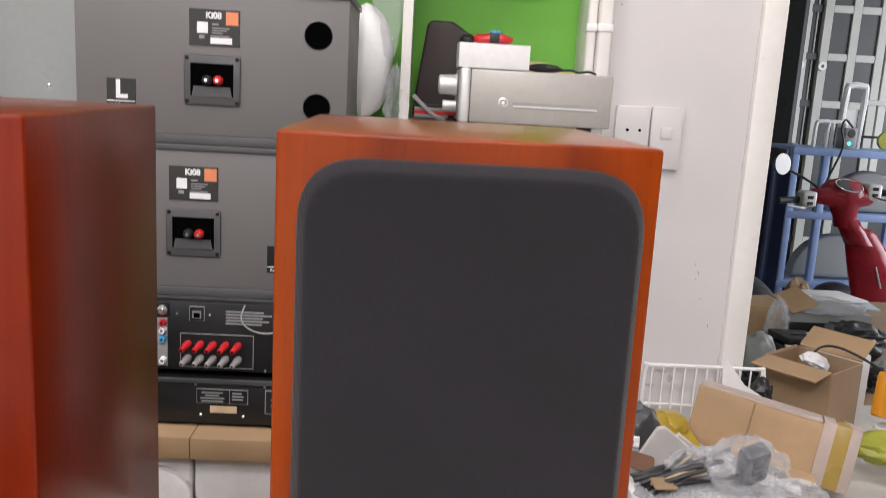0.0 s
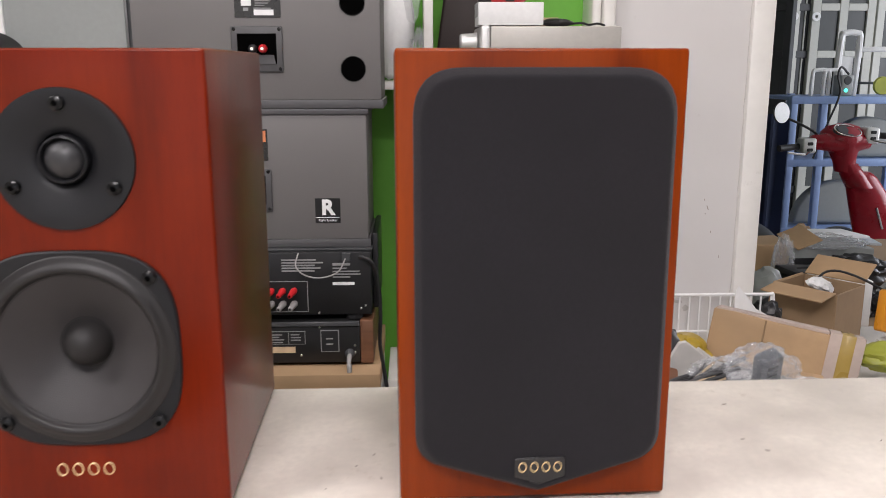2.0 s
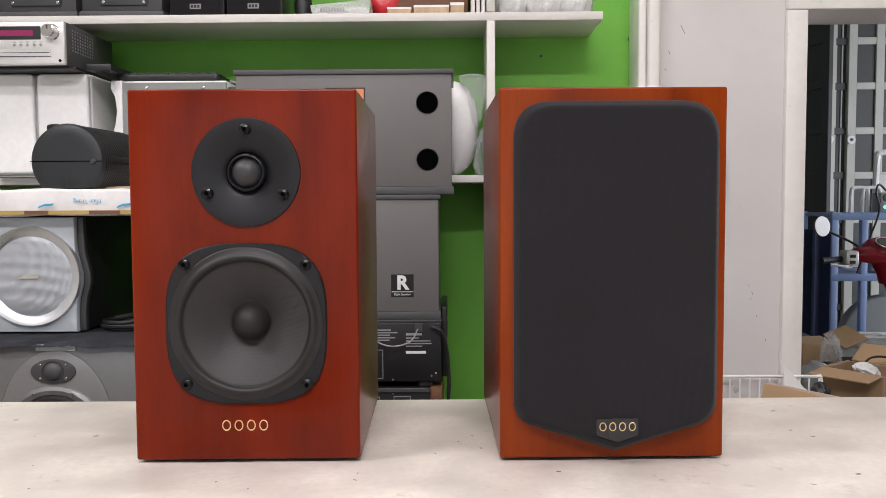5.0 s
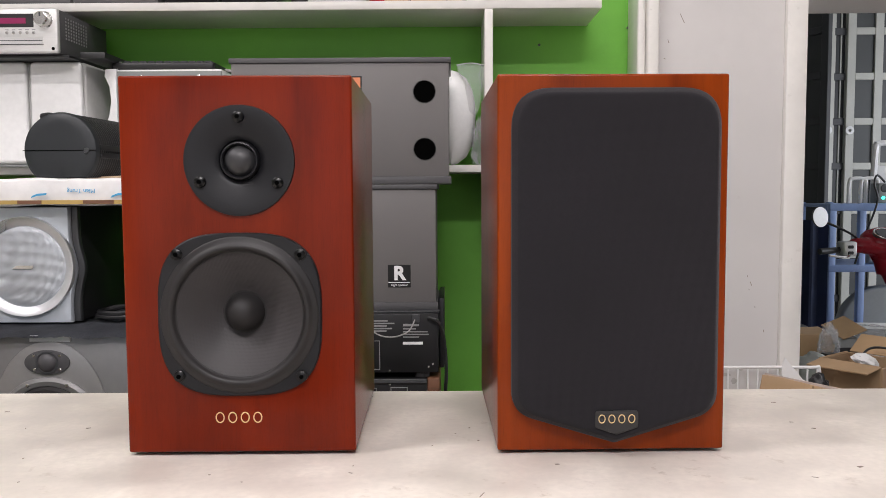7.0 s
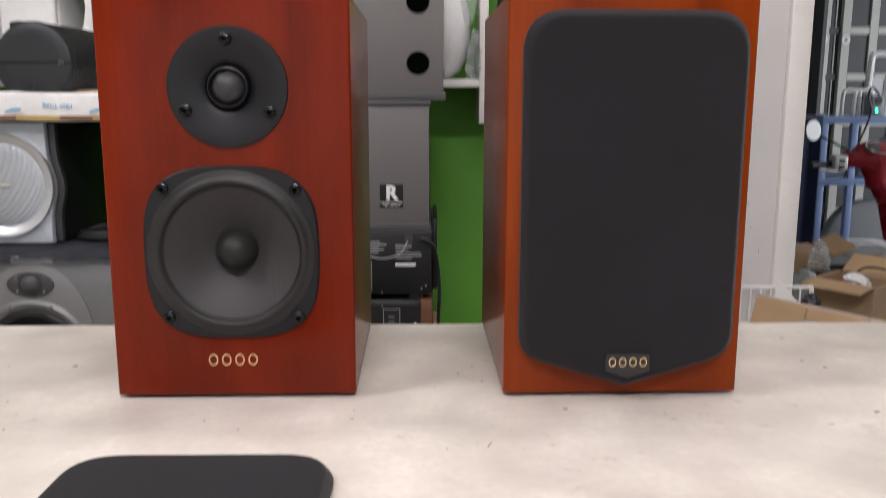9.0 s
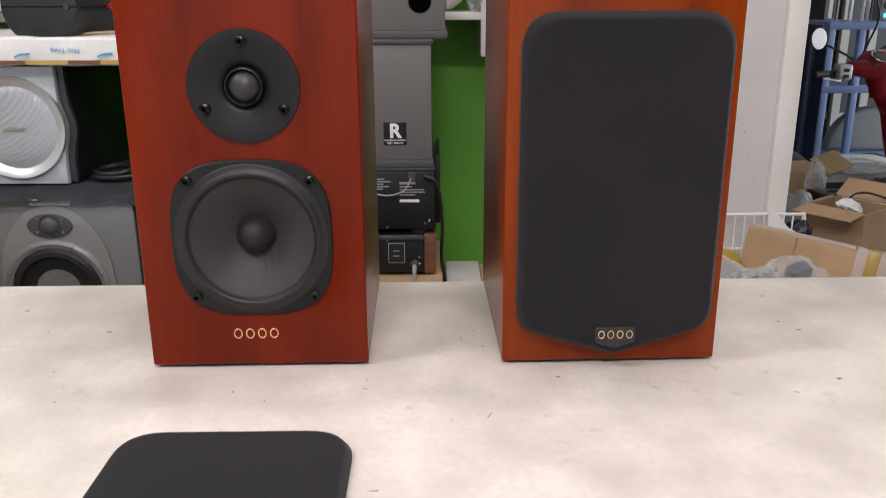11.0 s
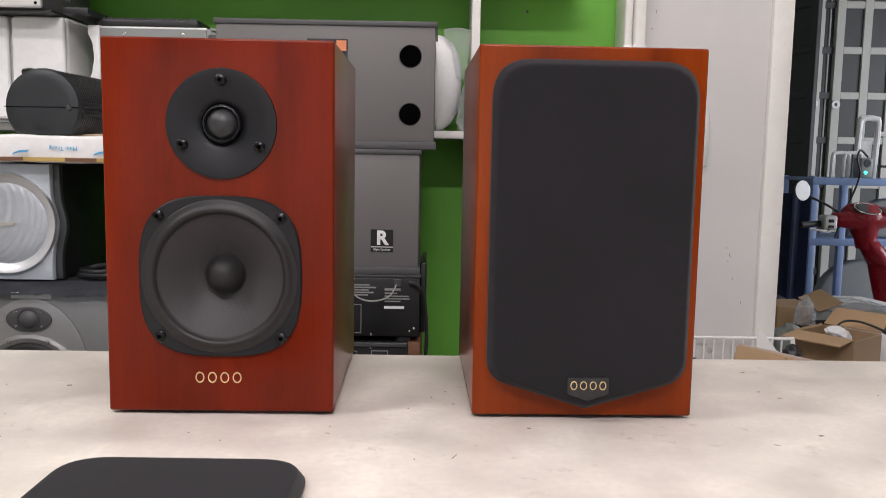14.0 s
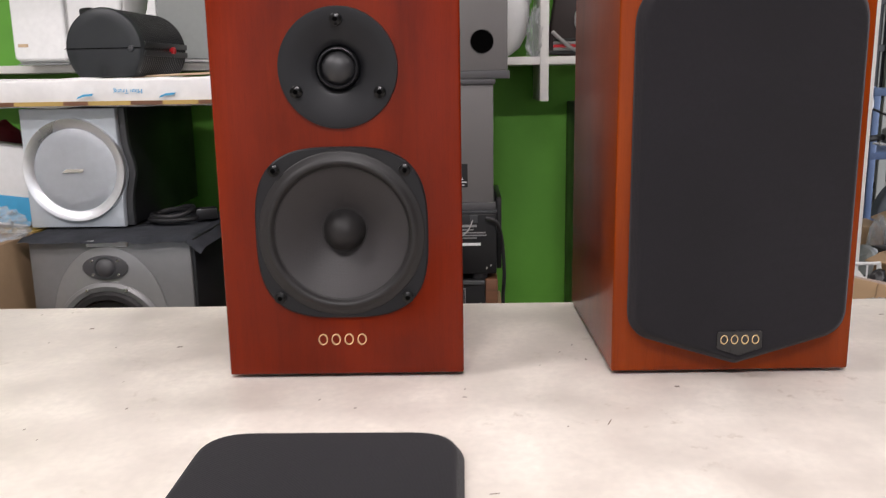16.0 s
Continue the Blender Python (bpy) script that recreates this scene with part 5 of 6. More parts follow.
# ---- on the upper shelf ----
for x0, x1 in ((-1.075, -0.885), (-0.881, -0.70)):
    gs = thing("grey_speaker", ((x0 + x1) / 2, 1.58, UPZ1), "grey ported loudspeaker with a screwed terminal plate on the top shelf", "loudspeaker", "grey speakers on the top shelf")
    part("cabinet", bx(x0 + 0.004, x1 - 0.004, 1.505, 1.66, UPZ1 + 0.012, 1.72, 0.003), M_DARKGREY, gs)
    part("base_band", bx(x0, x1, 1.50, 1.665, UPZ1, UPZ1 + 0.0125, 0.002), M_CABDARK, gs)
    pl = part("terminal_plate", bx(x0 + 0.045, x1 - 0.035, 1.50, 1.505, UPZ1 + 0.024, 1.58, 0.002), M_DARKGREY, gs)
    for x in (x0 + 0.052, x1 - 0.042):
        screw_head(x, UPZ1 + 0.031, 1.50, pl, 0.0035, M_BRIGHT)
for x0, x1 in ((-0.690, -0.572), (-0.568, -0.447)):
    bs = thing("black_speaker", ((x0 + x1) / 2, 1.58, UPZ1), "small black loudspeaker with a grey name plate on the top shelf", "loudspeaker", "black speakers on the top shelf")
    part("cabinet", bx(x0, x1, 1.51, 1.64, UPZ1, 1.66, 0.004), M_BLACK, bs)
    part("front_grille", bx(x0 + 0.004, x1 - 0.004, 1.499, 1.5095, UPZ1 + 0.004, 1.656, 0.003), M_CLOTH, bs)
    npl = part("name_plate", bx((x0 + x1) / 2 - 0.012, (x0 + x1) / 2 + 0.012, 1.4975, 1.4995, UPZ1 + 0.014, UPZ1 + 0.025, 0.0004, 1), M_INKDIM, bs)
    for k in range(3):
        part("plate_mark", bx((x0 + x1) / 2 - 0.0095 + 0.0068 * k, (x0 + x1) / 2 - 0.0045 + 0.0068 * k, 1.4970, 1.498, UPZ1 + 0.0165, UPZ1 + 0.0225, 0), M_LABEL, npl)
solo("green_pot", lathe([(0, 0), (0.018, 0), (0.02, 0.03), (0.016, 0.06), (0.02, 0.064), (0, 0.064)], (-0.41, 1.55, UPZ1), "z", 18), M_BLACK, "small dark pot on the top shelf", "pot")
pbx = thing("parts_box", (-0.32, 1.55, UPZ1), "translucent white plastic parts box on the top shelf", "box")
part("box", prism([(-0.384, UPZ1), (-0.262, UPZ1), (-0.258, UPZ1 + 0.034), (-0.388, UPZ1 + 0.022)], 1.505, 1.60, "xz", 0.002), M_MILK, pbx)
part("contents", bx(-0.378, -0.268, 1.512, 1.59, UPZ1 + 0.002, UPZ1 + 0.019, 0.002), M_PAPER, pbx)
for k in range(9):
    part("printed_stroke", bx(-0.366 + 0.006 * k, -0.363 + 0.006 * k, 1.5035, 1.505, UPZ1 + 0.008, UPZ1 + 0.016, 0), M_INKDIM, pbx)
solo("red_toy_cover", lump((-0.225, 1.585, UPZ1 + 0.042), (0.042, 0.035, 0.045), 0.12, 1.6, 4, 4, UPZ1), M_RED, "round red plastic cover on the top shelf", "cover")
for x0, x1, h, mt, lab in ((-0.222, -0.172, 0.013, M_PALEWOOD, "pale cardboard parcel on the top shelf"), (-0.166, -0.092, 0.017, M_PALEWOOD, "pale taped cardboard parcel on the top shelf"), (-0.089, -0.060, 0.022, M_PALEWOOD, "small pale carton on the top shelf")):
    pr = thing("parcel", ((x0 + x1) / 2, 1.52, UPZ1), lab, "box", "parcels on the top shelf")
    part("carton", bx(x0, x1, 1.495, 1.54, UPZ1, UPZ1 + h, 0.002), mt, pr)
    part("tape", bx(x0 - 0.0005, x1 + 0.0005, 1.4945, 1.5405, UPZ1 + h * 0.75, UPZ1 + h + 0.0006, 0), M_IVORY, pr)
solo("maroon_case", bx(-0.215, -0.050, 1.555, 1.66, UPZ1, 1.66, 0.003), M_BROWNWOOD, "dark maroon wooden case at the back of the top shelf", "case")
for k in range(3):
    solo("upright_board", bx(-0.045 + 0.011 * k, -0.037 + 0.011 * k, 1.50, 1.66, UPZ1, 1.70, 0.001), M_SHELF, "thin white board standing upright on the top shelf", "board", "upright boards")
tray = thing("white_parcel_bag", (0.11, 1.56, UPZ1), "white shiny plastic bag of soft goods on the top shelf", "bag")
part("goods", lump((0.045, 1.56, UPZ1 + 0.035), (0.035, 0.045, 0.05), 0.2, 1.8, 4, 2, UPZ1 + 0.004), M_WHITE, tray)
part("goods", lump((0.115, 1.55, UPZ1 + 0.032), (0.038, 0.05, 0.045), 0.2, 1.8, 4, 5, UPZ1 + 0.004), M_WHITE, tray)
part("goods", lump((0.18, 1.56, UPZ1 + 0.03), (0.038, 0.045, 0.045), 0.2, 1.8, 4, 9, UPZ1 + 0.004), M_WHITE, tray)
part("film", lump((0.11, 1.555, UPZ1 + 0.035), (0.115, 0.06, 0.05), 0.12, 3, 4, 7, UPZ1 + 0.002, True), M_FILM, tray)

# far left: cartons and packaging beside the subwoofer
fc = thing("grey_carton", (-1.1, 1.2, BENCHZ), "worn grey-brown carton beside the loudspeaker", "box")
part("body", bx(-1.30, -0.925, 1.03, 1.36, BENCHZ, 0.842, 0.004), M_CARDIN, fc)
part("tape", bx(-1.301, -0.924, 1.18, 1.23, BENCHZ - 0, 0.8435, 0), M_TAPE, fc)
pk = thing("blue_white_packet", (-1.02, 1.25, 0.8435), "white and blue printed packaging box tilted on the carton", "packaging")
pkm = Matrix.Translation((-1.02, 1.25, 0.8435)) @ pose(0, 0, 0, 0, 9, 14)
part("box", move(bx(-0.16, 0.055, -0.03, 0.05, 0.008, 0.150, 0.003), pkm), M_PAPER, pk)
part("blue_panel", move(bx(-0.03, 0.0555, -0.0308, -0.02, 0.012, 0.062, 0), pkm), M_LABELB, pk)
part("pale_panel", move(bx(-0.10, -0.034, -0.0308, -0.02, 0.012, 0.062, 0), pkm), M_PANELG, pk)
solo("plastic_wrap", lump((-0.965, 1.12, 0.862), (0.05, 0.06, 0.03), 0.4, 2.5, 4, 11, 0.8435, True), M_FILM, "crumpled clear plastic wrap on the carton", "bag")
solo("maroon_bag", lump((-1.08, 1.40, 0.80), (0.10, 0.06, 0.225), 0.14, 2, 4, 13, BENCHZ), M_MAROON, "soft maroon bag standing behind the packaging", "bag")

# ---- clutter by the white wall ----
TABZ = 0.535
tab = thing("work_table", (0.8, 1.2, FLOOR), "low white work table buried under packaging", "table")
part("tabletop", bx(0.33, 1.75, 0.78, 1.585, TABZ - 0.025, TABZ, 0.003), M_SHELF, tab)
for x in (0.36, 1.68):
    for y in (0.81, 1.53):
        part("leg", bx(x, x + 0.04, y, y + 0.04, FLOOR, TABZ - 0.025, 0.002), M_SHELF, tab)
part("tabletop_end", bx(0.715, 1.75, 1.5852, 1.795, TABZ - 0.025, TABZ, 0.002), M_SHELF, tab)
BOARDZ = 0.642
for x0, x1, y0, y1, z0, z1 in ((0.36, 0.61, 0.90, 1.185, TABZ, 0.571), (0.352, 0.60, 0.905, 1.18, 0.5712, 0.607), (0.355, 0.605, 0.90, 1.18, 0.6072, BOARDZ), (0.36, 0.56, 1.1855, 1.24, TABZ, BOARDZ - 0.002)):
    solo("foam_board", bx(x0, x1, y0, y1, z0, z1, 0.004), M_FOAM, "white foam board stacked on the work table", "foam board", "stacked foam boards")
for x0, x1, y0, y1, z0, z1 in ((0.80, 1.10, 0.92, 1.18, TABZ, 0.60), (0.81, 1.09, 0.93, 1.17, 0.6005, BOARDZ)):
    solo("paper_pad", bx(x0, x1, y0, y1, z0, z1, 0.003), M_CABLEG, "thick grey paper pad on the work table", "paper pad", "paper pads")

sock = thing("wall_socket", (0.46, WHITEY, 1.06), "white double wall socket and switch plate", "socket")
part("plate", bx(0.398, 0.465, WHITEY - 0.010, WHITEY, 1.070, 1.187, 0.003), M_WHITEWALL, sock)
part("plate", bx(0.467, 0.528, WHITEY - 0.012, WHITEY, 1.070, 1.188, 0.003), M_WHITEWALL, sock)
part("rocker", bx(0.486, 0.508, WHITEY - 0.015, WHITEY - 0.011, 1.128, 1.150, 0.002), M_WHITEWALL, sock)
for x in (0.422, 0.446):
    part("pin_hole", cyl((x, WHITEY - 0.0108, 1.142), 0.003, 0.002, "y", 10), M_HOLE, sock)
solo("wall_marks", join(*[move(bx(-l / 2, l / 2, -0.0006, 0.0002, -0.0006, 0.0006, 0), pose(x, WHITEY, z, 0, a, 0)) for x, z, l, a in ((0.586, 0.885, 0.004, 80), (0.59, 0.855, 0.003, 60), (0.604, 0.815, 0.004, 85), (0.594, 0.868, 0.010, 70), (0.40, 1.41, 0.008, 70), (0.43, 1.46, 0.022, 65), (0.625, 0.76, 0.006, 85), (0.392, 1.372, 0.004, 20))]), M_SPECK, "small dark nicks and nail marks on the white wall", "marks", kind="stuff")
solo("wall_scuffs", join(*[move(lump((0, 0, 0), (sx, 0.0008, sz), 0.4, 3, 2, k), pose(x, WHITEY, z)) for k, (x, z, sx, sz) in enumerate(((0.54, 0.66, 0.012, 0.004), (0.56, 0.645, 0.007, 0.007), (0.52, 0.63, 0.010, 0.003), (0.575, 0.672, 0.006, 0.003)))]), M_FABRIC, "grey scuffs low on the white wall", "marks", kind="stuff")
solo("wall_nails", join(*[cyl((x, WALLY - 0.006, z), 0.003, 0.007, "y", 8) for x, z in ((0.1215, 1.417), (0.326, 1.455))]), M_DARKGREY, "two nails left in the green wall", "nails", kind="stuff")

# white wire basket against the wall
wire = thing("wire_rack", (0.63, 1.575, TABZ), "white coated wire rack standing against the wall", "rack")
for y in (1.575,):
    part("top_rail", tube([(0.50, y, 0.60), (0.503, y, 0.677), (0.52, y, 0.6815), (0.72, y, 0.6815), (0.742, y, 0.677), (0.745, y, 0.60)], 0.0036, 8), M_WHITE, wire)
    part("low_rail", bar((0.50, y, 0.60), (0.745, y, 0.60), 0.0025), M_WHITE, wire)
for k in range(11):
    x = 0.516 + 0.0222 * k
    for y in (1.575,):
        part("wire", bar((x, y, TABZ), (x, y, 0.681), 0.002, 6), M_WHITE, wire)


def carton(name, m, sx, sy, sz, label, tape=True, group="cardboard cartons"):
    """A closed cardboard carton with a seam, printed edge and tape; m sets its middle."""
    ob = thing(name, m.translation, label, "box", group)
    b = bx(-sx / 2, sx / 2, -sy / 2, sy / 2, -sz / 2, sz / 2, 0.003, 2)
    bmesh.ops.subdivide_edges(b, edges=[e for e in b.edges if e.calc_length() > 0.05], cuts=6, use_grid_fill=True)
    for v in b.verts:
        v.co += Vector((0, 1, 1)) * 0.0035 * noise.noise(v.co * 14 + Vector((sx, sy, 0)))
    part("carton_body", move(b, m), M_CARD, ob)
    if tape:
        part("tape", move(bx(sx / 2 - 0.036, sx / 2 - 0.012, -sy / 2 - 0.0048, sy / 2 + 0.0048, -sz / 2 - 0.0048, sz / 2 + 0.0048, 0.001), m), M_TAPE, ob, "brown packing tape")
        part("grey_patch", move(bx(sx / 2 - 0.056, sx / 2 + 0.0042, -sy / 2 - 0.0042, sy / 2 + 0.0042, -sz / 2 - 0.0042, sz / 2 + 0.0042, 0.001), m), M_PATCH, ob, "faded grey cardboard")
        part("dusty_top", move(bx(-sx / 2 + 0.004, sx / 2 - 0.058, -sy / 2 + 0.003, sy / 2 - 0.004, sz / 2 - 0.002, sz / 2 + 0.0042, 0.001, 1), m), M_PATCH, ob, "dusty top flap")
        part("torn_seam", move(tube([(-sx * 0.12, -sy * 0.42, sz / 2 + 0.003), (-sx * 0.02, -sy * 0.38, sz / 2 + 0.003), (sx * 0.06, -sy * 0.43, sz / 2 + 0.003), (sx * 0.12, -sy * 0.40, sz / 2 + 0.003)], 0.0012, 5), m), M_BROWNWOOD, ob)
        part("panel_fold", move(bx(-sx * 0.14, -sx * 0.13, -sy / 2 - 0.004, -sy / 2, -sz * 0.48, sz * 0.48, 0.001, 1), m), M_CARDIN, ob)
    return ob


# the long carton leans on its edge: axes along its length, up its face and out of it
u_ax = Vector((0.193, -0.100, -0.026)).normalized()
v_ax = Vector((0.026, 0.012, 0.095))
v_ax = (v_ax - u_ax * v_ax.dot(u_ax)).normalized()
n_ax = u_ax.cross(v_ax)
big = Matrix.Translation(Vector((0.6665, 1.341, 0.689)) - v_ax * 0.050 - n_ax * 0.046) @ Matrix((u_ax, -n_ax, v_ax)).transposed().to_4x4()
carton("long_carton", big, 0.266, 0.092, 0.100, "long brown cardboard carton with brown tape lying askew")


def open_carton(m, sx, sy, sz, label):
    ob = thing("open_carton", m.translation, label, "box", "cardboard cartons")
    t = 0.004
    for a in (bx(-sx / 2, sx / 2, -sy / 2, -sy / 2 + t, 0, sz, 0.001, 1), bx(-sx / 2, sx / 2, sy / 2 - t, sy / 2, 0, sz, 0.001, 1), bx(-sx / 2, -sx / 2 + t, -sy / 2 + t, sy / 2 - t, 0, sz, 0.001, 1), bx(sx / 2 - t, sx / 2, -sy / 2 + t, sy / 2 - t, 0, sz, 0.001, 1)):
        part("side", move(a, m), M_CARDIN, ob)
    part("bottom", move(bx(-sx / 2 + t, sx / 2 - t, -sy / 2 + t, sy / 2 - t, 0, t, 0), m), M_CARDIN, ob)
    for px, py, rot, w, d in ((0, sy / 2 + t / 2, (80, 0, 180), sx * 0.98, sy * 0.42), (-sx / 2, 0, (6, 0, -90), sy * 0.96, sx * 0.5), (sx / 2, 0, (-32, 0, 90), sy * 0.96, sx * 0.5)):
        fl = bx(-w / 2, w / 2, -d, 0, -t / 2, t / 2, 0.001, 1)
        part("flap", move(fl, m @ Matrix.Translation((px, py, sz + 0.002)) @ pose(0, 0, 0, *rot)), M_CARD, ob)
    return ob


oc = Matrix.Translation((0.888, 1.665, TABZ)) @ pose(0, 0, 0, 0, 0, 38)
open_carton(oc, 0.135, 0.145, 0.145, "open brown carton with its flaps folded out")
solo("white_packet", move(lump((0, 0, 0), (0.034, 0.024, 0.014), 0.25, 2, 4, 21), pose(0.885, 1.655, 0.68, 20, 15, 20)), M_PAPER, "crumpled white printed packet in the open carton", "packet")
solo("thick_cable", tube([(0.87, 1.62, 0.60), (0.88, 1.66, 0.69), (0.94, 1.68, 0.705), (1.0, 1.60, 0.68), (0.96, 1.46, 0.665), (0.92, 1.36, 0.63), (0.88, 1.25, 0.56)], 0.0028, 8), M_CABLE, "thick dark cable looping over the open carton", "cable")
solo("orange_packet", move(prism(rrect(-0.032, 0.032, -0.045, 0.045, 0.008), -0.012, 0.012, "xz", 0.004, 2), pose(0.985, 1.535, 0.650, -12, 14, 10)), M_ORANGE, "orange plastic packet standing by the cartons", "packet")
solo("tape_roll", lathe([(0.018, -0.014), (0.026, -0.014), (0.026, 0.014), (0.018, 0.014), (0.018, -0.014)], (0.985, 1.53, 0.576), "z", 24), M_IVORY, "roll of tape under the orange packet", "tape")
solo("lime_bag", lump((0.915, 1.40, 0.600), (0.075, 0.05, 0.028), 0.14, 2.2, 4, 23, TABZ), M_LIME, "lime green plastic bag under the packets", "bag")
solo("yellow_cap", join(lump((0.497, 1.39, 0.634), (0.036, 0.04, 0.022), 0.1, 1.6, 4, 24), move(prism([(0.052 * math.cos(a), 0.036 * math.sin(a)) for a in [2 * math.pi * k / 24 for k in range(24)]], 0, 0.004, "xy", 0.0015, 1), pose(0.500, 1.35, 0.630, 25, 32, 0)), lump((0.495, 1.40, 0.59), (0.038, 0.05, 0.06), 0.15, 1.8, 3, 25, TABZ)), M_YELLOW, "shiny mustard yellow plastic cap on the heap", "cap")
sheet = thing("plastic_sheet", (0.62, 1.47, 0.64), "upright sheet of pale blue-white film by the wire rack", "sheet")
part("sheet", move(prism([(0, 0), (0.075, 0), (0.078, 0.05), (0.045, 0.068), (0.008, 0.115), (0.002, 0.10)], -0.001, 0.001, "xz"), pose(0.635, 1.515, TABZ + 0.065, -6, 0, -8)), M_PAPER, sheet)
solo("dark_glove", lump((0.725, 1.54, 0.645), (0.022, 0.02, 0.03), 0.3, 2.5, 3, 26, TABZ), M_BLACK, "dark bundle stuffed by the wire rack", "bundle")
# bags in front of the long carton
fold = join(prism([(0.372, BOARDZ), (0.390, 0.668), (0.412, 0.708), (0.424, 0.710), (0.448, 0.692), (0.478, 0.668), (0.476, BOARDZ)], 1.186, 1.194, "xz", 0.002, 1), move(prism([(0.43, BOARDZ), (0.436, 0.672), (0.456, 0.690), (0.48, 0.672), (0.502, 0.656), (0.508, BOARDZ)], 0, 0.008, "xz", 0.002, 1), pose(0, 1.205, 0, 0, 0, 0.6)))
solo("grey_cloth_bag", fold, M_FABRIC, "folded pale cloth bag propped in the heap", "bag")
solo("black_bag", join(lump((0.408, 1.27, 0.645), (0.036, 0.03, 0.072), 0.2, 1.6, 4, 28, TABZ), lump((0.45, 1.275, 0.60), (0.04, 0.025, 0.06), 0.2, 1.8, 4, 35, TABZ)), M_DARKGREY, "dark folded bag behind the pale cloth bag", "bag")
cb1 = thing("bagged_charger", (0.53, 1.12, BOARDZ), "slate grey charger wrapped in a crumpled clear bag", "electronics")
cm = Matrix.Translation((0.541, 1.13, 0.681)) @ pose(0, 0, 0, 24, -16, 12)
part("charger", move(prism(rrect(-0.021, 0.021, -0.034, 0.034, 0.010), -0.012, 0.012, "xz", 0.004, 2), cm), M_CHARGER, cb1)
for k in range(4):
    part("charger_button", move(bx(-0.010, 0.010, -0.0135, -0.012, -0.022 + 0.011 * k, -0.016 + 0.011 * k, 0.0005, 1), cm), M_BLACK, cb1)
part("clear_bag", lump((0.528, 1.125, 0.676), (0.058, 0.036, 0.044), 0.26, 2.2, 5, 30, BOARDZ + 0.001, True), M_FILM, cb1)
part("clear_bag_tail", lump((0.470, 1.14, 0.672), (0.050, 0.022, 0.024), 0.28, 2.4, 5, 31, BOARDZ + 0.001, True), M_FILM, cb1)
solo("bubble_wrap", lump((0.575, 1.06, 0.662), (0.044, 0.028, 0.026), 0.26, 2.4, 5, 32, BOARDZ, True), M_FILM, "crumpled clear plastic wrap on the table", "bag")
solo("flat_plastic_sheet", lump((0.48, 1.08, 0.643), (0.115, 0.085, 0.008), 0.25, 2.2, 5, 33, BOARDZ), M_BUBBLE, "flat sheet of grey plastic film on the table", "bag")
rs3 = random.Random(21)
for k in range(20):
    x0, y0 = 0.372 + rs3.uniform(-0.012, 0.03), 1.12 + rs3.uniform(-0.03, 0.03)
    x1, y1 = 0.462 + rs3.uniform(-0.015, 0.065), 1.14 + rs3.uniform(-0.03, 0.03)
    z0, z1 = BOARDZ + 0.004 + rs3.uniform(0, 0.008), BOARDZ + 0.014 + rs3.uniform(0, 0.030)
    pts = [(x0 + (x1 - x0) * i / 5, y0 + (y1 - y0) * i / 5, z0 + (z1 - z0) * i / 5 + 0.0035 * noise.noise((i * 0.5, k * 3.1, 3))) for i in range(6)]
    solo("cable_piece", tube(pts, rs3.uniform(0.0022, 0.0042), 7), (M_CABLE, M_PALEWOOD, M_CABLE, M_CABLE, M_DARKGREY)[k % 5], "loose length of cable lying in the heap", "cable", "loose cables")
for k in range(4):
    pts = [(0.82 + 0.03 * k + 0.02 * noise.noise((k, i, 2)) + 0.025 * i, 1.14 - 0.01 * i + 0.03 * noise.noise((i, k, 5)), BOARDZ + 0.012 + 0.02 * abs(noise.noise((i * 0.7, k, 8)))) for i in range(7)]
    solo("cable_piece", tube(pts, 0.0028, 7), (M_CABLE, M_CABLEG)[k % 2], "loose length of cable lying in the heap", "cable", "loose cables")
for k in range(7):
    ds = thing("disc_case", (0.352, 1.30, TABZ + 0.0195 * k), "thin plastic disc case in a stack on the table", "disc case", "stacked disc cases")
    dm = Matrix.Translation((0.352, 1.30, TABZ + 0.0005 + 0.0195 * k)) @ pose(0, 0, 0, 0, 0, rs3.uniform(-5, 5))
    part("case", move(bx(-0.055, 0.055, -0.06, 0.06, 0, 0.018, 0.0015, 1), dm), (M_PAPER, M_CABLEG, M_INKDIM, M_LABELB, M_PAPER, M_INKDIM, M_PAPER, M_PAPER)[k], ds)
    part("spine_print", move(bx(-0.03, 0.045, -0.0612, -0.059, 0.006, 0.012, 0), dm), (M_DARKGREY, M_PAPER)[k % 2], ds)

# papers, leads and wrappings that fill the heap between the cartons
rs4 = random.Random(5)
for k in range(22):
    x, y = rs4.uniform(0.84, 1.05), rs4.uniform(1.0, 1.14)
    m = pose(x, y, BOARDZ + 0.004 + rs4.uniform(0, 0.025), rs4.uniform(-8, 8), rs4.uniform(-8, 8), rs4.uniform(0, 180))
    s = rs4.uniform(0.02, 0.06)
    bm = prism(rounded([(-s, -s * 0.6), (s, -s * 0.7), (s * 0.8, s * 0.6), (-s * 0.9, s * 0.5)], [0.004] * 4, 2), 0, 0.003, "xy")
    solo("scrap_sheet", move(bm, m), (M_PAPER, M_CABLEG, M_DARKGREY, M_CARDIN, M_BUBBLE)[k % 5], "flat scrap of paper or plastic in the heap", "scrap", "scraps in the heap")

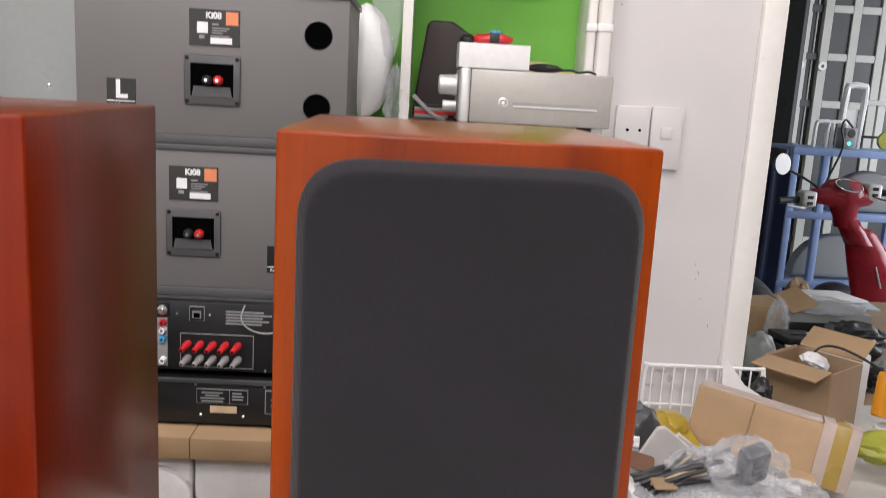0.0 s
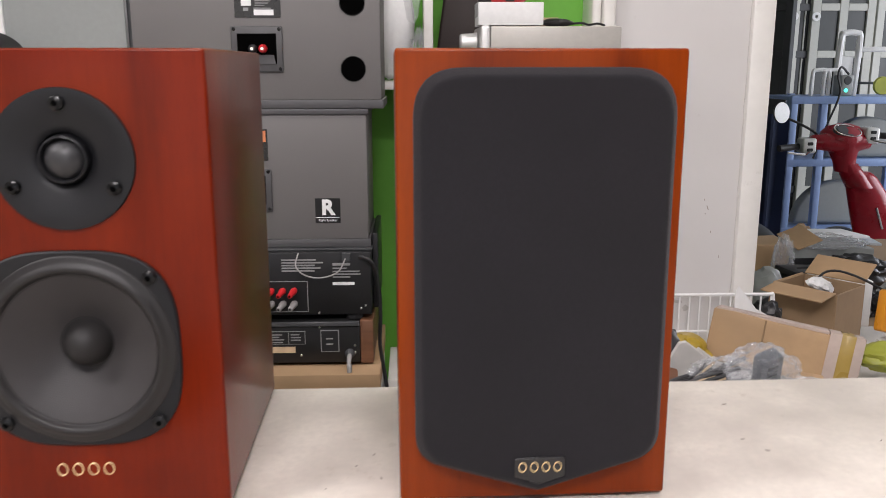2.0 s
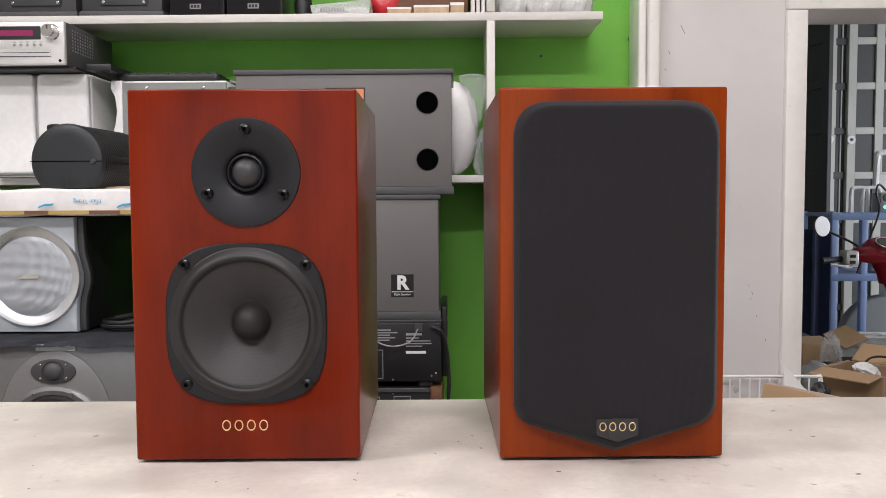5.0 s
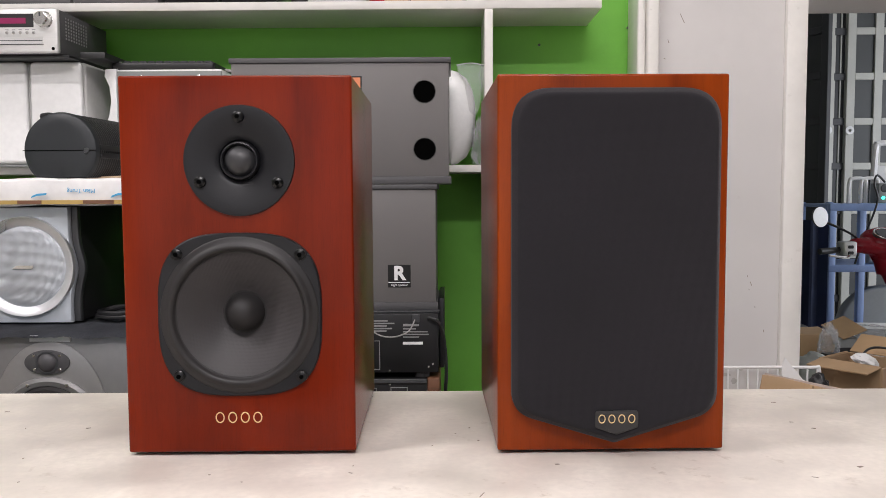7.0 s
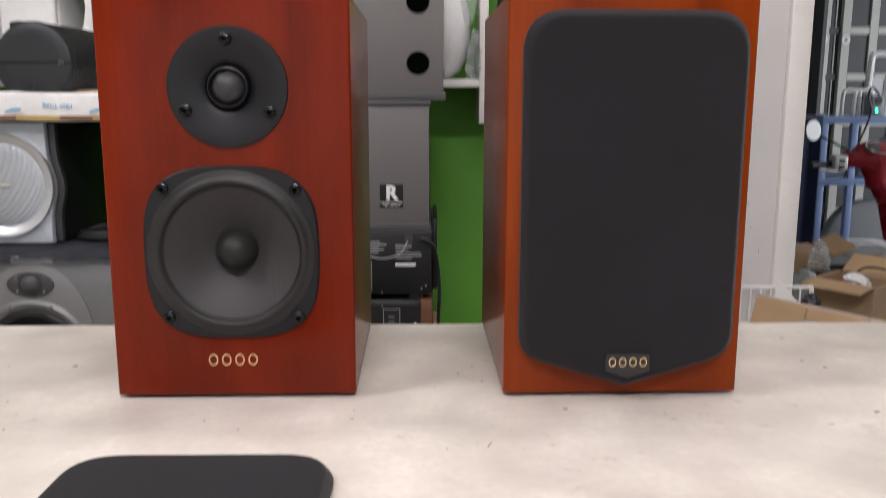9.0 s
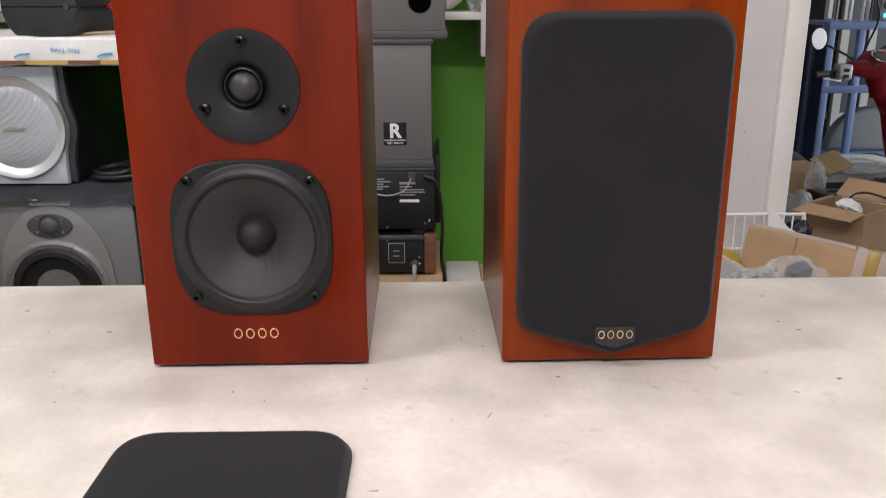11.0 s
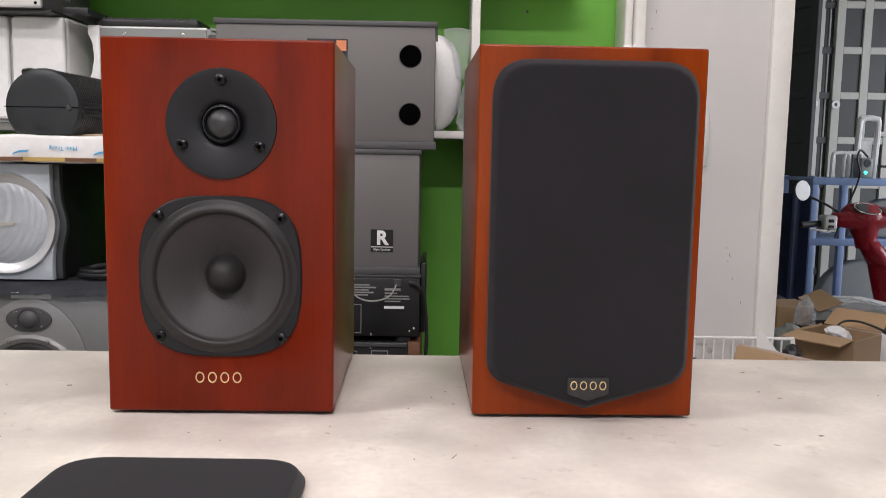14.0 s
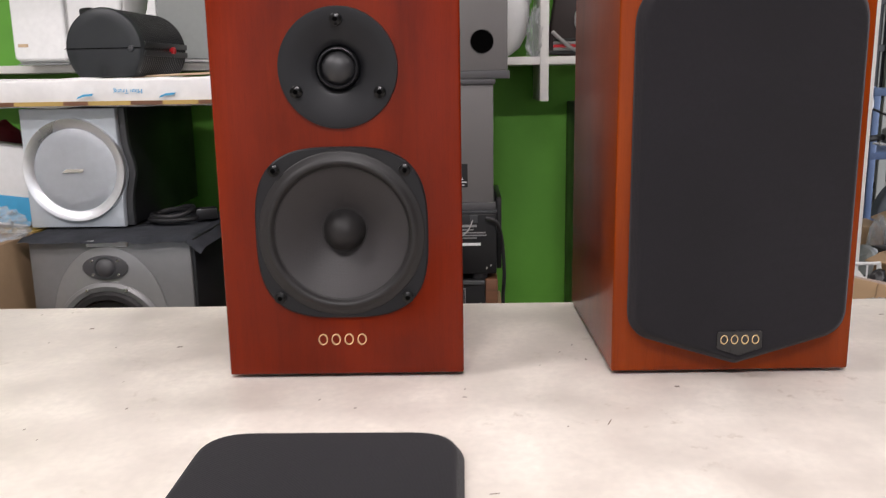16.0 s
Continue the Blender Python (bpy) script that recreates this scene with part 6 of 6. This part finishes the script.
for k, (x, y, z, a, b, c, mt, lab) in enumerate(((0.86, 1.20, 0.63, 0.035, 0.03, 0.03, M_BLACK, "black crumpled sleeve in the heap"), (0.95, 1.22, 0.63, 0.045, 0.03, 0.028, M_DARKGREY, "dark grey crumpled sleeve in the heap"), (0.90, 1.28, 0.62, 0.03, 0.03, 0.03, M_BLACK, "black rag in the heap"), (1.02, 1.20, 0.63, 0.04, 0.03, 0.03, M_FABRIC, "pale rag in the heap"))):
    solo("crumpled_sleeve", lump((x, y, z), (a, b, c), 0.35, 2.4, 4, 70 + k, TABZ), mt, lab, "wrapping")

for k, (x, y, a, tilt, w) in enumerate(((0.40, 1.10, 20, 18, 0.02), (0.62, 1.14, -25, 12, 0.022), (0.44, 1.16, 50, 25, 0.02), (0.385, 1.17, -10, 35, 0.024), (0.59, 1.10, 70, 15, 0.018))):
    bm = prism(rounded([(-w, -w * 0.6), (w, -w * 0.7), (w * 0.85, w * 0.6), (-w * 0.9, w * 0.5)], [0.004] * 4, 2), 0, 0.002, "xy")
    solo("paper_scrap", move(bm, pose(x, y, BOARDZ + 0.012 + w * 0.25, tilt, tilt * 0.4, a)), (M_CARDIN, M_CARD, M_CABLEG, M_BROWNWOOD, M_PAPER)[k], "small scrap of paper or card in the heap", "scrap", "scraps in the heap")

# ---- the room beyond the doorway ----
back_tab = thing("low_platform", (1.45, 2.4, FLOOR), "low platform covered with goods in the back room", "platform")
part("platform_top", bx(0.72, 2.3, 1.80, 3.05, 0.46, 0.49, 0.003), M_CARDIN, back_tab)
for x in (0.76, 2.22):
    for y in (1.84, 2.97):
        part("leg", bx(x, x + 0.05, y, y + 0.05, FLOOR, 0.46, 0.002), M_CARDIN, back_tab)
bc = carton("brown_carton", Matrix.Translation((1.10, 2.46, 0.553)) @ pose(0, 0, 0, 0, 0, 8), 0.145, 0.14, 0.122, "brown cardboard carton with a raised flap on the platform", False)
part("flap", move(bx(0, 0.085, -0.06, 0.06, -0.002, 0.002, 0.001, 1), pose(1.155, 2.42, 0.615, 14, -20, 6)), M_CARD, bc)
solo("clear_wrap", lump((1.092, 2.30, 0.565), (0.030, 0.030, 0.088), 0.38, 3.0, 5, 41, 0.49, True), M_FILM, "bunched clear plastic wrap between the cartons", "bag")
solo("grey_sack", lump((0.955, 2.10, 0.54), (0.052, 0.06, 0.072), 0.2, 1.8, 4, 42, 0.49), M_GREY, "soft grey plastic sack on the platform", "bag")
gd = thing("glass_tray", (1.28, 2.42, 0.49), "flat grey electronics tray under clear film", "tray")
part("tray", bx(1.155, 1.42, 2.38, 2.56, 0.49, 0.602, 0.006), M_GREY, gd)
part("dark_band", bx(1.154, 1.421, 2.379, 2.40, 0.50, 0.572, 0.001), M_BLACK, gd)
part("film", lump((1.29, 2.46, 0.606), (0.13, 0.10, 0.02), 0.3, 3, 4, 43, 0.6025, True), M_FILM, gd)
for k, (x, y, z, w, d, a) in enumerate(((1.38, 2.64, 0.560, 0.12, 0.08, 6), (1.44, 2.65, 0.574, 0.12, 0.07, -9), (1.42, 2.66, 0.588, 0.10, 0.07, 14))):
    solo("white_board", move(bx(-w, w, -d, d, 0, 0.009, 0.002), pose(x, y, z, 0, 3, a)), (M_PAPER, M_PANELG, M_PAPER)[k], "pale panel lying across the goods", "panel", "pale panels")
solo("panel_crate", bx(1.28, 1.53, 2.59, 2.71, 0.49, 0.553, 0.003), M_BLACK, "black crate under the pale panels", "crate")
solo("black_case", join(bx(1.05, 1.20, 2.16, 2.30, 0.49, 0.555, 0.004), move(bx(-0.06, 0.06, -0.05, 0.05, 0, 0.02, 0.003), pose(1.12, 2.23, 0.556, 0, 3, 10))), M_BLACK, "flat black equipment case on the platform", "case")
for k, (x, y, z, a) in enumerate(((1.11, 2.14, 0.558, 4), (1.15, 2.12, 0.548, -7), (1.19, 2.20, 0.58, 12))):
    solo("thin_strip", move(bx(-0.06, 0.06, -0.012, 0.012, 0, 0.006, 0.001), pose(x, y, z, 0, 4, a)), (M_PAPER, M_SILVER, M_PAPER)[k], "thin pale strip lying on the goods", "strip", "thin strips")
solo("black_cloth", lump((1.30, 2.28, 0.55), (0.10, 0.06, 0.055), 0.3, 2.2, 4, 44, 0.49), M_BLACK, "black crumpled cloth on the platform", "cloth")
solo("small_white_box", bx(1.03, 1.15, 1.90, 2.02, 0.49, 0.622, 0.003), M_PAPER, "small white box behind the open carton", "box")
solo("bubble_pack", lump((1.09, 1.95, 0.634), (0.048, 0.045, 0.022), 0.3, 2.8, 5, 45, 0.6225, True), M_FILM, "clear bubble pack on the small white box", "bag")
for k in range(12):
    x, y = 0.93 + 0.075 * (k % 8) + 0.03 * (k // 8), 2.0 + 0.04 * (k % 3) + 0.10 * (k // 8)
    solo("packaging_wad", lump((x, y, 0.515), (0.042, 0.04, 0.03 + 0.010 * (k % 3)), 0.35, 2.6, 4, 50 + k, 0.49, k % 2 == 0), (M_BLACK, M_PAPER, M_DARKGREY, M_BUBBLE, M_BLACK, M_GREY)[k % 6], "crumpled wad of packaging on the platform", "packaging", "wads on the platform")
for k in range(3):
    solo("black_lead", tube([(1.06 + 0.05 * k + 0.05 * noise.noise((i, k, 3)) + 0.02 * i, 2.14 + 0.04 * noise.noise((i, 4, k)), 0.60 + 0.015 * noise.noise((i, 7, k))) for i in range(10)], 0.0035, 7), M_CABLE, "black lead tangled on the goods", "cable", "tangled leads")

# red scooter; the floor lies a little higher from here on
STEP = 0.027
structure("floor_back", bx(-3.2, 5.0, 3.12, 6.5, FLOOR + 0.0002, FLOOR + STEP, 0), M_FLOOR, "grey floor of the back room, one low step up", "floor")
SHIFT = Vector((0.020, 0, STEP))
sc = thing("scooter", (2.2, 4.1, FLOOR), "dark red motor scooter with chrome switchgear and round mirror", "scooter")
SYC = 3.95


def hull(sections, seg=20):
    """A body through oval sections: (centre, half width, half depth)."""
    bm = bmesh.new()
    rings = []
    for c, w, d in sections:
        rings.append([bm.verts.new((c[0] + w * math.cos(2 * math.pi * k / seg), c[1] + d * math.sin(2 * math.pi * k / seg), c[2])) for k in range(seg)])
    for a, b in zip(rings, rings[1:]):
        for k in range(seg):
            bm.faces.new((a[k], a[(k + 1) % seg], b[(k + 1) % seg], b[k]))
    bm.faces.new(rings[0][::-1])
    bm.faces.new(rings[-1])
    bmesh.ops.recalc_face_normals(bm, faces=bm.faces)
    return bm


part("headset", hull([((2.105, SYC, 0.62), 0.050, 0.045), ((2.098, SYC, 0.67), 0.055, 0.05), ((2.088, SYC, 0.71), 0.068, 0.06), ((2.080, SYC, 0.75), 0.092, 0.075), ((2.075, SYC, 0.785), 0.108, 0.085), ((2.078, SYC + 0.01, 0.815), 0.104, 0.08), ((2.085, SYC + 0.02, 0.842), 0.080, 0.055), ((2.09, SYC + 0.03, 0.856), 0.03, 0.02)], 28), M_REDPAINT, sc, "rounded red handlebar cowl", 80)
part("handlebar_cowl", lathe([(0.024, -0.165), (0.034, -0.16), (0.040, -0.11), (0.052, -0.05), (0.058, 0.0), (0.052, 0.05), (0.040, 0.10), (0.034, 0.125), (0.024, 0.13)], (2.075, SYC - 0.02, 0.768), "x", 28), M_REDPAINT, sc, "", 80)
ins = part("instrument_dial", move(lathe([(0, 0.010), (0.055, 0.008), (0.065, 0.0), (0.068, -0.01)], (0, 0, 0), "z", 32), Matrix.Translation((2.075, SYC - 0.045, 0.822)) @ pose(0, 0, 0, 38, 8, 0) @ Matrix.Diagonal((1, 0.6, 1, 1))), M_DARKGREY, sc)
part("dial_rim", move(tube([(0.068 * math.cos(2 * math.pi * k / 16), 0.068 * math.sin(2 * math.pi * k / 16), 0.006) for k in range(16)], 0.004, 6, 3, True), Matrix.Translation((2.075, SYC - 0.045, 0.822)) @ pose(0, 0, 0, 38, 8, 0) @ Matrix.Diagonal((1, 0.6, 1, 1))), M_BRIGHT, ins)
part("steering_column", hull([((2.19, SYC, 0.54), 0.07, 0.06), ((2.15, SYC, 0.60), 0.062, 0.06), ((2.11, SYC, 0.66), 0.055, 0.05)], 24), M_REDPAINT, sc, "", 80)
part("leg_shield", hull([((2.47, SYC + 0.06, -0.05), 0.19, 0.07), ((2.42, SYC + 0.06, 0.12), 0.165, 0.07), ((2.36, SYC + 0.05, 0.26), 0.138, 0.07), ((2.295, SYC + 0.04, 0.40), 0.118, 0.07), ((2.24, SYC + 0.02, 0.51), 0.10, 0.065), ((2.195, SYC + 0.01, 0.59), 0.08, 0.055), ((2.18, SYC + 0.01, 0.615), 0.06, 0.04)], 28), M_REDPAINT, sc, "red leg shield with a chrome strip", 80)
part("chrome_strip", tube([(2.27, SYC - 0.036, 0.44), (2.29, SYC - 0.034, 0.39), (2.315, SYC - 0.03, 0.33)], 0.006, 6), M_BRIGHT, sc)
for sgn, gx in ((-1, 1.89), (1, 2.20)):
    part("switch_block", bx(gx - 0.035, gx + 0.035, SYC - 0.06, SYC + 0.02, 0.715 if sgn < 0 else 0.76, 0.79 if sgn < 0 else 0.84, 0.012, 3), M_SILVER, sc, "silver switch block")
    zz = 0.745 if sgn < 0 else 0.80
    part("hand_grip", bar((gx + sgn * 0.03, SYC - 0.01, zz), (gx + sgn * 0.15, SYC - 0.05, zz - 0.005), 0.016, 12), M_BLACK, sc)
    part("brake_lever", tube([(gx, SYC - 0.06, zz - 0.02), (gx + sgn * 0.05, SYC - 0.1, zz - 0.03), (gx + sgn * 0.13, SYC - 0.11, zz - 0.02)], 0.006, 6), M_BRIGHT, sc)
    for k in range(2):
        part("switch", bx(gx - 0.014, gx + 0.014, SYC - 0.066, SYC - 0.058, zz - 0.02 + 0.03 * k, zz - 0.004 + 0.03 * k, 0.003, 1), M_BLACK, sc)
mr = part("mirror_back", move(lathe([(0, 0.02), (0.03, 0.018), (0.048, 0.008), (0.052, 0.0), (0.050, -0.002)], (0, 0, 0), "y", 32), Matrix.Translation((1.75, SYC - 0.02, 0.912)) @ pose(0, 0, 0, -6, 0, 24)), M_BLACK, sc)
# the glass is plain white, painting in the sky it would reflect
part("mirror_painted_sky", move(lathe([(0, -0.003), (0.0505, -0.002), (0.051, 0)], (0, 0, 0), "y", 32), Matrix.Translation((1.751, SYC - 0.024, 0.912)) @ pose(0, 0, 0, -6, 0, 24)), M_WHITE, mr, "round mirror with its bright sky reflection painted white")
part("mirror_stalk", tube([(1.79, SYC, 0.885), (1.87, SYC, 0.85), (1.94, SYC, 0.81), (1.965, SYC, 0.77)], 0.006, 6), M_BLACK, sc)
wheel = part("front_wheel", lathe([(0.10, -0.035), (0.16, -0.045), (0.2, -0.03), (0.205, 0), (0.2, 0.03), (0.16, 0.045), (0.10, 0.035)], (2.30, SYC + 0.12, FLOOR + 0.205), "x", 36), M_BLACK, sc)
part("rim", cyl((2.28, SYC + 0.12, FLOOR + 0.205), 0.10, 0.04, "x", 24, 0.004), M_SILVER, wheel)

SHIFT = Vector((0, 0, STEP))
# pale blue plastic rack with things on it
rk = thing("plastic_rack", (2.45, 4.75, FLOOR), "pale blue plastic shelf rack in the back room", "rack")
for x in (2.125, 2.297, 2.95):
    for y in (4.58, 5.0):
        part("post", bx(x - 0.02, x + 0.02, y - 0.02, y + 0.02, FLOOR, 0.97, 0.006), M_BLUE, rk)
for z in (0.955, 0.60, 0.20):
    part("shelf_rail", bx(2.103, 2.97, 4.557, 4.6035, z - 0.03, z + 0.012, 0.006), M_BLUE, rk)
    part("shelf_plate", bx(2.131, 2.969, 4.604, 5.023, z - 0.012, z + 0.008, 0.002), M_BLUE, rk)
wf1 = thing("white_plastic_stand", (2.5, 4.8, 0.963), "white plastic bracket stand on the blue rack", "stand")
part("tall_frame", tube([(2.44, 4.75, 0.965), (2.45, 4.75, 1.28), (2.47, 4.75, 1.32), (2.54, 4.75, 1.32), (2.56, 4.75, 1.28), (2.55, 4.75, 0.965)], 0.018, 8), M_WHITE, wf1)
part("panel", bx(2.465, 2.535, 4.752, 4.768, 1.02, 1.19, 0.004), M_WHITE, wf1)
part("crossbar", bx(2.55, 2.95, 4.74, 4.77, 1.215, 1.245, 0.006), M_WHITE, wf1)
part("crossbar", bx(2.55, 2.95, 4.74, 4.77, 1.03, 1.045, 0.004), M_DARKGREY, wf1)
wf2 = thing("white_wire_frame", (2.33, 4.66, 0.963), "white rounded plastic frame on the blue rack", "frame")
for x in (2.29, 2.36):
    part("loop", tube([(x - 0.035, 4.66, 0.968), (x - 0.032, 4.66, 1.09), (x - 0.015, 4.66, 1.112), (x + 0.05, 4.66, 1.112), (x + 0.065, 4.66, 1.09), (x + 0.065, 4.66, 0.968)], 0.011, 8), M_WHITE, wf2)
chg = thing("charger_box", (2.44, 4.62, 0.963), "grey charger box with a small fan and a green light", "charger")
part("casing", bx(2.40, 2.47, 4.60, 4.70, 0.968, 1.085, 0.008), M_GREY, chg)
part("fan_grille", lathe([(0, -0.003), (0.02, -0.003), (0.024, 0)], (2.435, 4.60, 1.055), "y", 20), M_DARKGREY, chg)
part("indicator_light", lathe([(0, -0.006), (0.008, -0.004), (0.010, 0)], (2.428, 4.60, 1.0), "y", 14), M_LED, chg, "glowing green indicator light")
solo("charger_cable", tube([(2.42, 4.57, 1.09), (2.36, 4.54, 1.13), (2.34, 4.53, 1.08), (2.36, 4.53, 0.98), (2.30, 4.53, 0.80), (2.24, 4.53, 0.62)], 0.006, 7), M_CABLE, "black cable hanging over the blue rack", "cable")
solo("green_disc", lathe([(0, 0), (0.05, 0), (0.052, 0.02), (0, 0.022)], (2.66, 4.63, 1.025), "y", 28), M_LIME, "pale green round lid on the rack", "lid")
for x, z, r, lab in ((2.48, 0.22, 0.26, "grey rounded cover leaning in the rack's lower bay"), (2.62, 0.612, 0.24, "grey rounded cover standing in the rack's upper bay")):
    solo("grey_cover", join(prism([(x + r * math.cos(math.pi * k / 24), z + r * 0.98 * math.sin(math.pi * k / 24)) for k in range(25)], 4.66, 4.74, "xz", 0.02, 3)), M_GREY, lab, "cover", "grey covers")
hst = thing("side_stool", (2.34, 4.35, FLOOR), "dark stool below the blue rack", "stool")
part("seat", cyl((2.34, 4.35, 0.02), 0.16, 0.04, "z", 28, 0.01), M_DARKGREY, hst)
for k in range(4):
    part("leg", bar((2.34 + 0.12 * math.cos(k * 1.57 + 0.8), 4.35 + 0.12 * math.sin(k * 1.57 + 0.8), FLOOR), (2.34 + 0.09 * math.cos(k * 1.57 + 0.8), 4.35 + 0.09 * math.sin(k * 1.57 + 0.8), 0.025), 0.012), M_DARKGREY, hst)
hm = thing("black_helmet", (2.34, 4.35, 0.06), "black round helmet with a pale badge on the stool", "helmet")
part("shell", lump((2.34, 4.35, 0.15), (0.13, 0.13, 0.11), 0.04, 1.5, 4, 61, 0.0605), M_BLACK, hm)
part("badge", lathe([(0, -0.004), (0.028, -0.003), (0.03, 0)], (2.31, 4.225, 0.15), "y", 20), M_PALEWOOD, hm)
solo("brown_rag", lump((2.10, 4.3, FLOOR + 0.26), (0.10, 0.10, 0.26), 0.2, 2, 4, 62, FLOOR), M_CARDIN, "brown paper bundle standing by the rack", "bundle")
drape = bmesh.new()
cols = [[drape.verts.new((1.45 + 0.57 * i / 40, 4.40 + 0.016 * math.sin(i * 0.9 + 2 * noise.noise((i * 0.2, 3, 1))) + 0.03 * noise.noise((i, j, 0)), FLOOR + (1.09 - 0.04 * math.sin(i * 0.15)) * j / 10)) for j in range(11)] for i in range(41)]
for i in range(40):
    for j in range(10):
        drape.faces.new((cols[i][j], cols[i + 1][j], cols[i + 1][j + 1], cols[i][j + 1]))
bmesh.ops.solidify(drape, geom=drape.faces[:], thickness=0.01)
solo("navy_cover", drape, M_NAVY, "dark navy tarpaulin covering something behind the rack", "tarpaulin")
sc2 = thing("parked_moped", (1.6, 3.9, FLOOR), "parked moped with a dark seat and red tail", "scooter")
part("seat", lump((1.60, 3.80, 0.25), (0.13, 0.35, 0.15), 0.05, 1.2, 4, 63), M_DARKGREY, sc2)
part("tail_body", lump((1.60, 3.78, 0.10), (0.12, 0.36, 0.12), 0.05, 1.2, 4, 64), M_REDPAINT, sc2)
part("wheel", lathe([(0.10, -0.04), (0.2, -0.04), (0.22, 0), (0.2, 0.04), (0.10, 0.04)], (1.60, 3.9, FLOOR + 0.22), "x", 28), M_BLACK, sc2)

# folding doors of small panes at the far side
FY = 5.8


def door_leaf(x0, x1, y0, y1, label, cols=2, paint=None):
    """A leaf between two plan points, 2.6 m high, with two columns of panes."""
    ob = thing("folding_door", ((x0 + x1) / 2, (y0 + y1) / 2, FLOOR), label, "door", "folding door leaves", "structure")
    w = math.hypot(x1 - x0, y1 - y0)
    m = Matrix.Translation((x0, y0, FLOOR)) @ Matrix.Rotation(math.atan2(y1 - y0, x1 - x0), 4, "Z")
    st, rail, H = 0.060, 0.050, 2.75
    pw = (w - st * (cols + 1)) / cols
    zs = [0.185 + 0.32 * k for k in range(9)]
    for k in range(cols + 1):
        part("stile", move(bx(k * (pw + st), k * (pw + st) + st, -0.02, 0.02, 0, H, 0.003, 1), m), paint or M_LATTICE, ob)
    for c in range(cols):
        xa = st + c * (pw + st)
        part("kick_panel", move(bx(xa, xa + pw, -0.012, 0.012, 0, zs[0], 0.002, 1), m), paint or M_LATTICE, ob)
        for k, z in enumerate(zs):
            part("rail", move(bx(xa, xa + pw, -0.018, 0.018, z - rail / 2, z + rail / 2, 0.003, 1), m), paint or M_LATTICE, ob)
            if k < len(zs) - 1:
                part("pane", move(bx(xa, xa + pw, -0.003, 0.003, z + rail / 2, zs[k + 1] - rail / 2, 0), m), M_PANE, ob)
    return ob


for xa, ya, yb in ((2.75, FY, FY), (3.21, FY, FY + 0.06), (3.69, FY + 0.06, FY)):
    door_leaf(xa, xa + 0.45, ya, yb, "pale grey-green folding door leaf with small dark panes")
solo("door_post", bx(2.585, 2.640, FY - 0.06, FY - 0.02, FLOOR, 2.5, 0.004), M_LATTICE, "pale upright door post at the folded leaves", "door post", kind="structure")
folded = thing("folded_door", (2.70, FY, FLOOR), "dark folded door leaf with pale edge strips", "door", kind="structure")
part("leaf", bx(2.6405, 2.7495, FY + 0.02, FY + 0.05, FLOOR, 2.5, 0.003), M_DARKGREY, folded)
for x in (2.668, 2.712):
    part("edge_strip", bx(x, x + 0.012, FY + 0.012, FY + 0.0198, FLOOR, 2.5, 0.002, 1), M_LATTICE, folded)
for k in range(9):
    part("cross_rail", bx(2.641, 2.749, FY + 0.004, FY + 0.0115, FLOOR + 0.16 + 0.32 * k, FLOOR + 0.21 + 0.32 * k, 0.002, 1), M_DARKGREY, folded)
door_leaf(2.40, 2.58, FY + 0.25, FY - 0.12, "dark folding door leaf seen nearly edge on", 1, M_DARKGREY)
for x in (2.60, 2.775):
    solo("door_hasp", lathe([(0.012, -0.004), (0.03, -0.004), (0.03, 0.004), (0.012, 0.004)], (x, FY - 0.07 if x < 2.7 else FY - 0.03, 1.47), "y", 20), M_WHITE, "small white ring hasp on the folding door", "hasp", "door hasps", "structure")
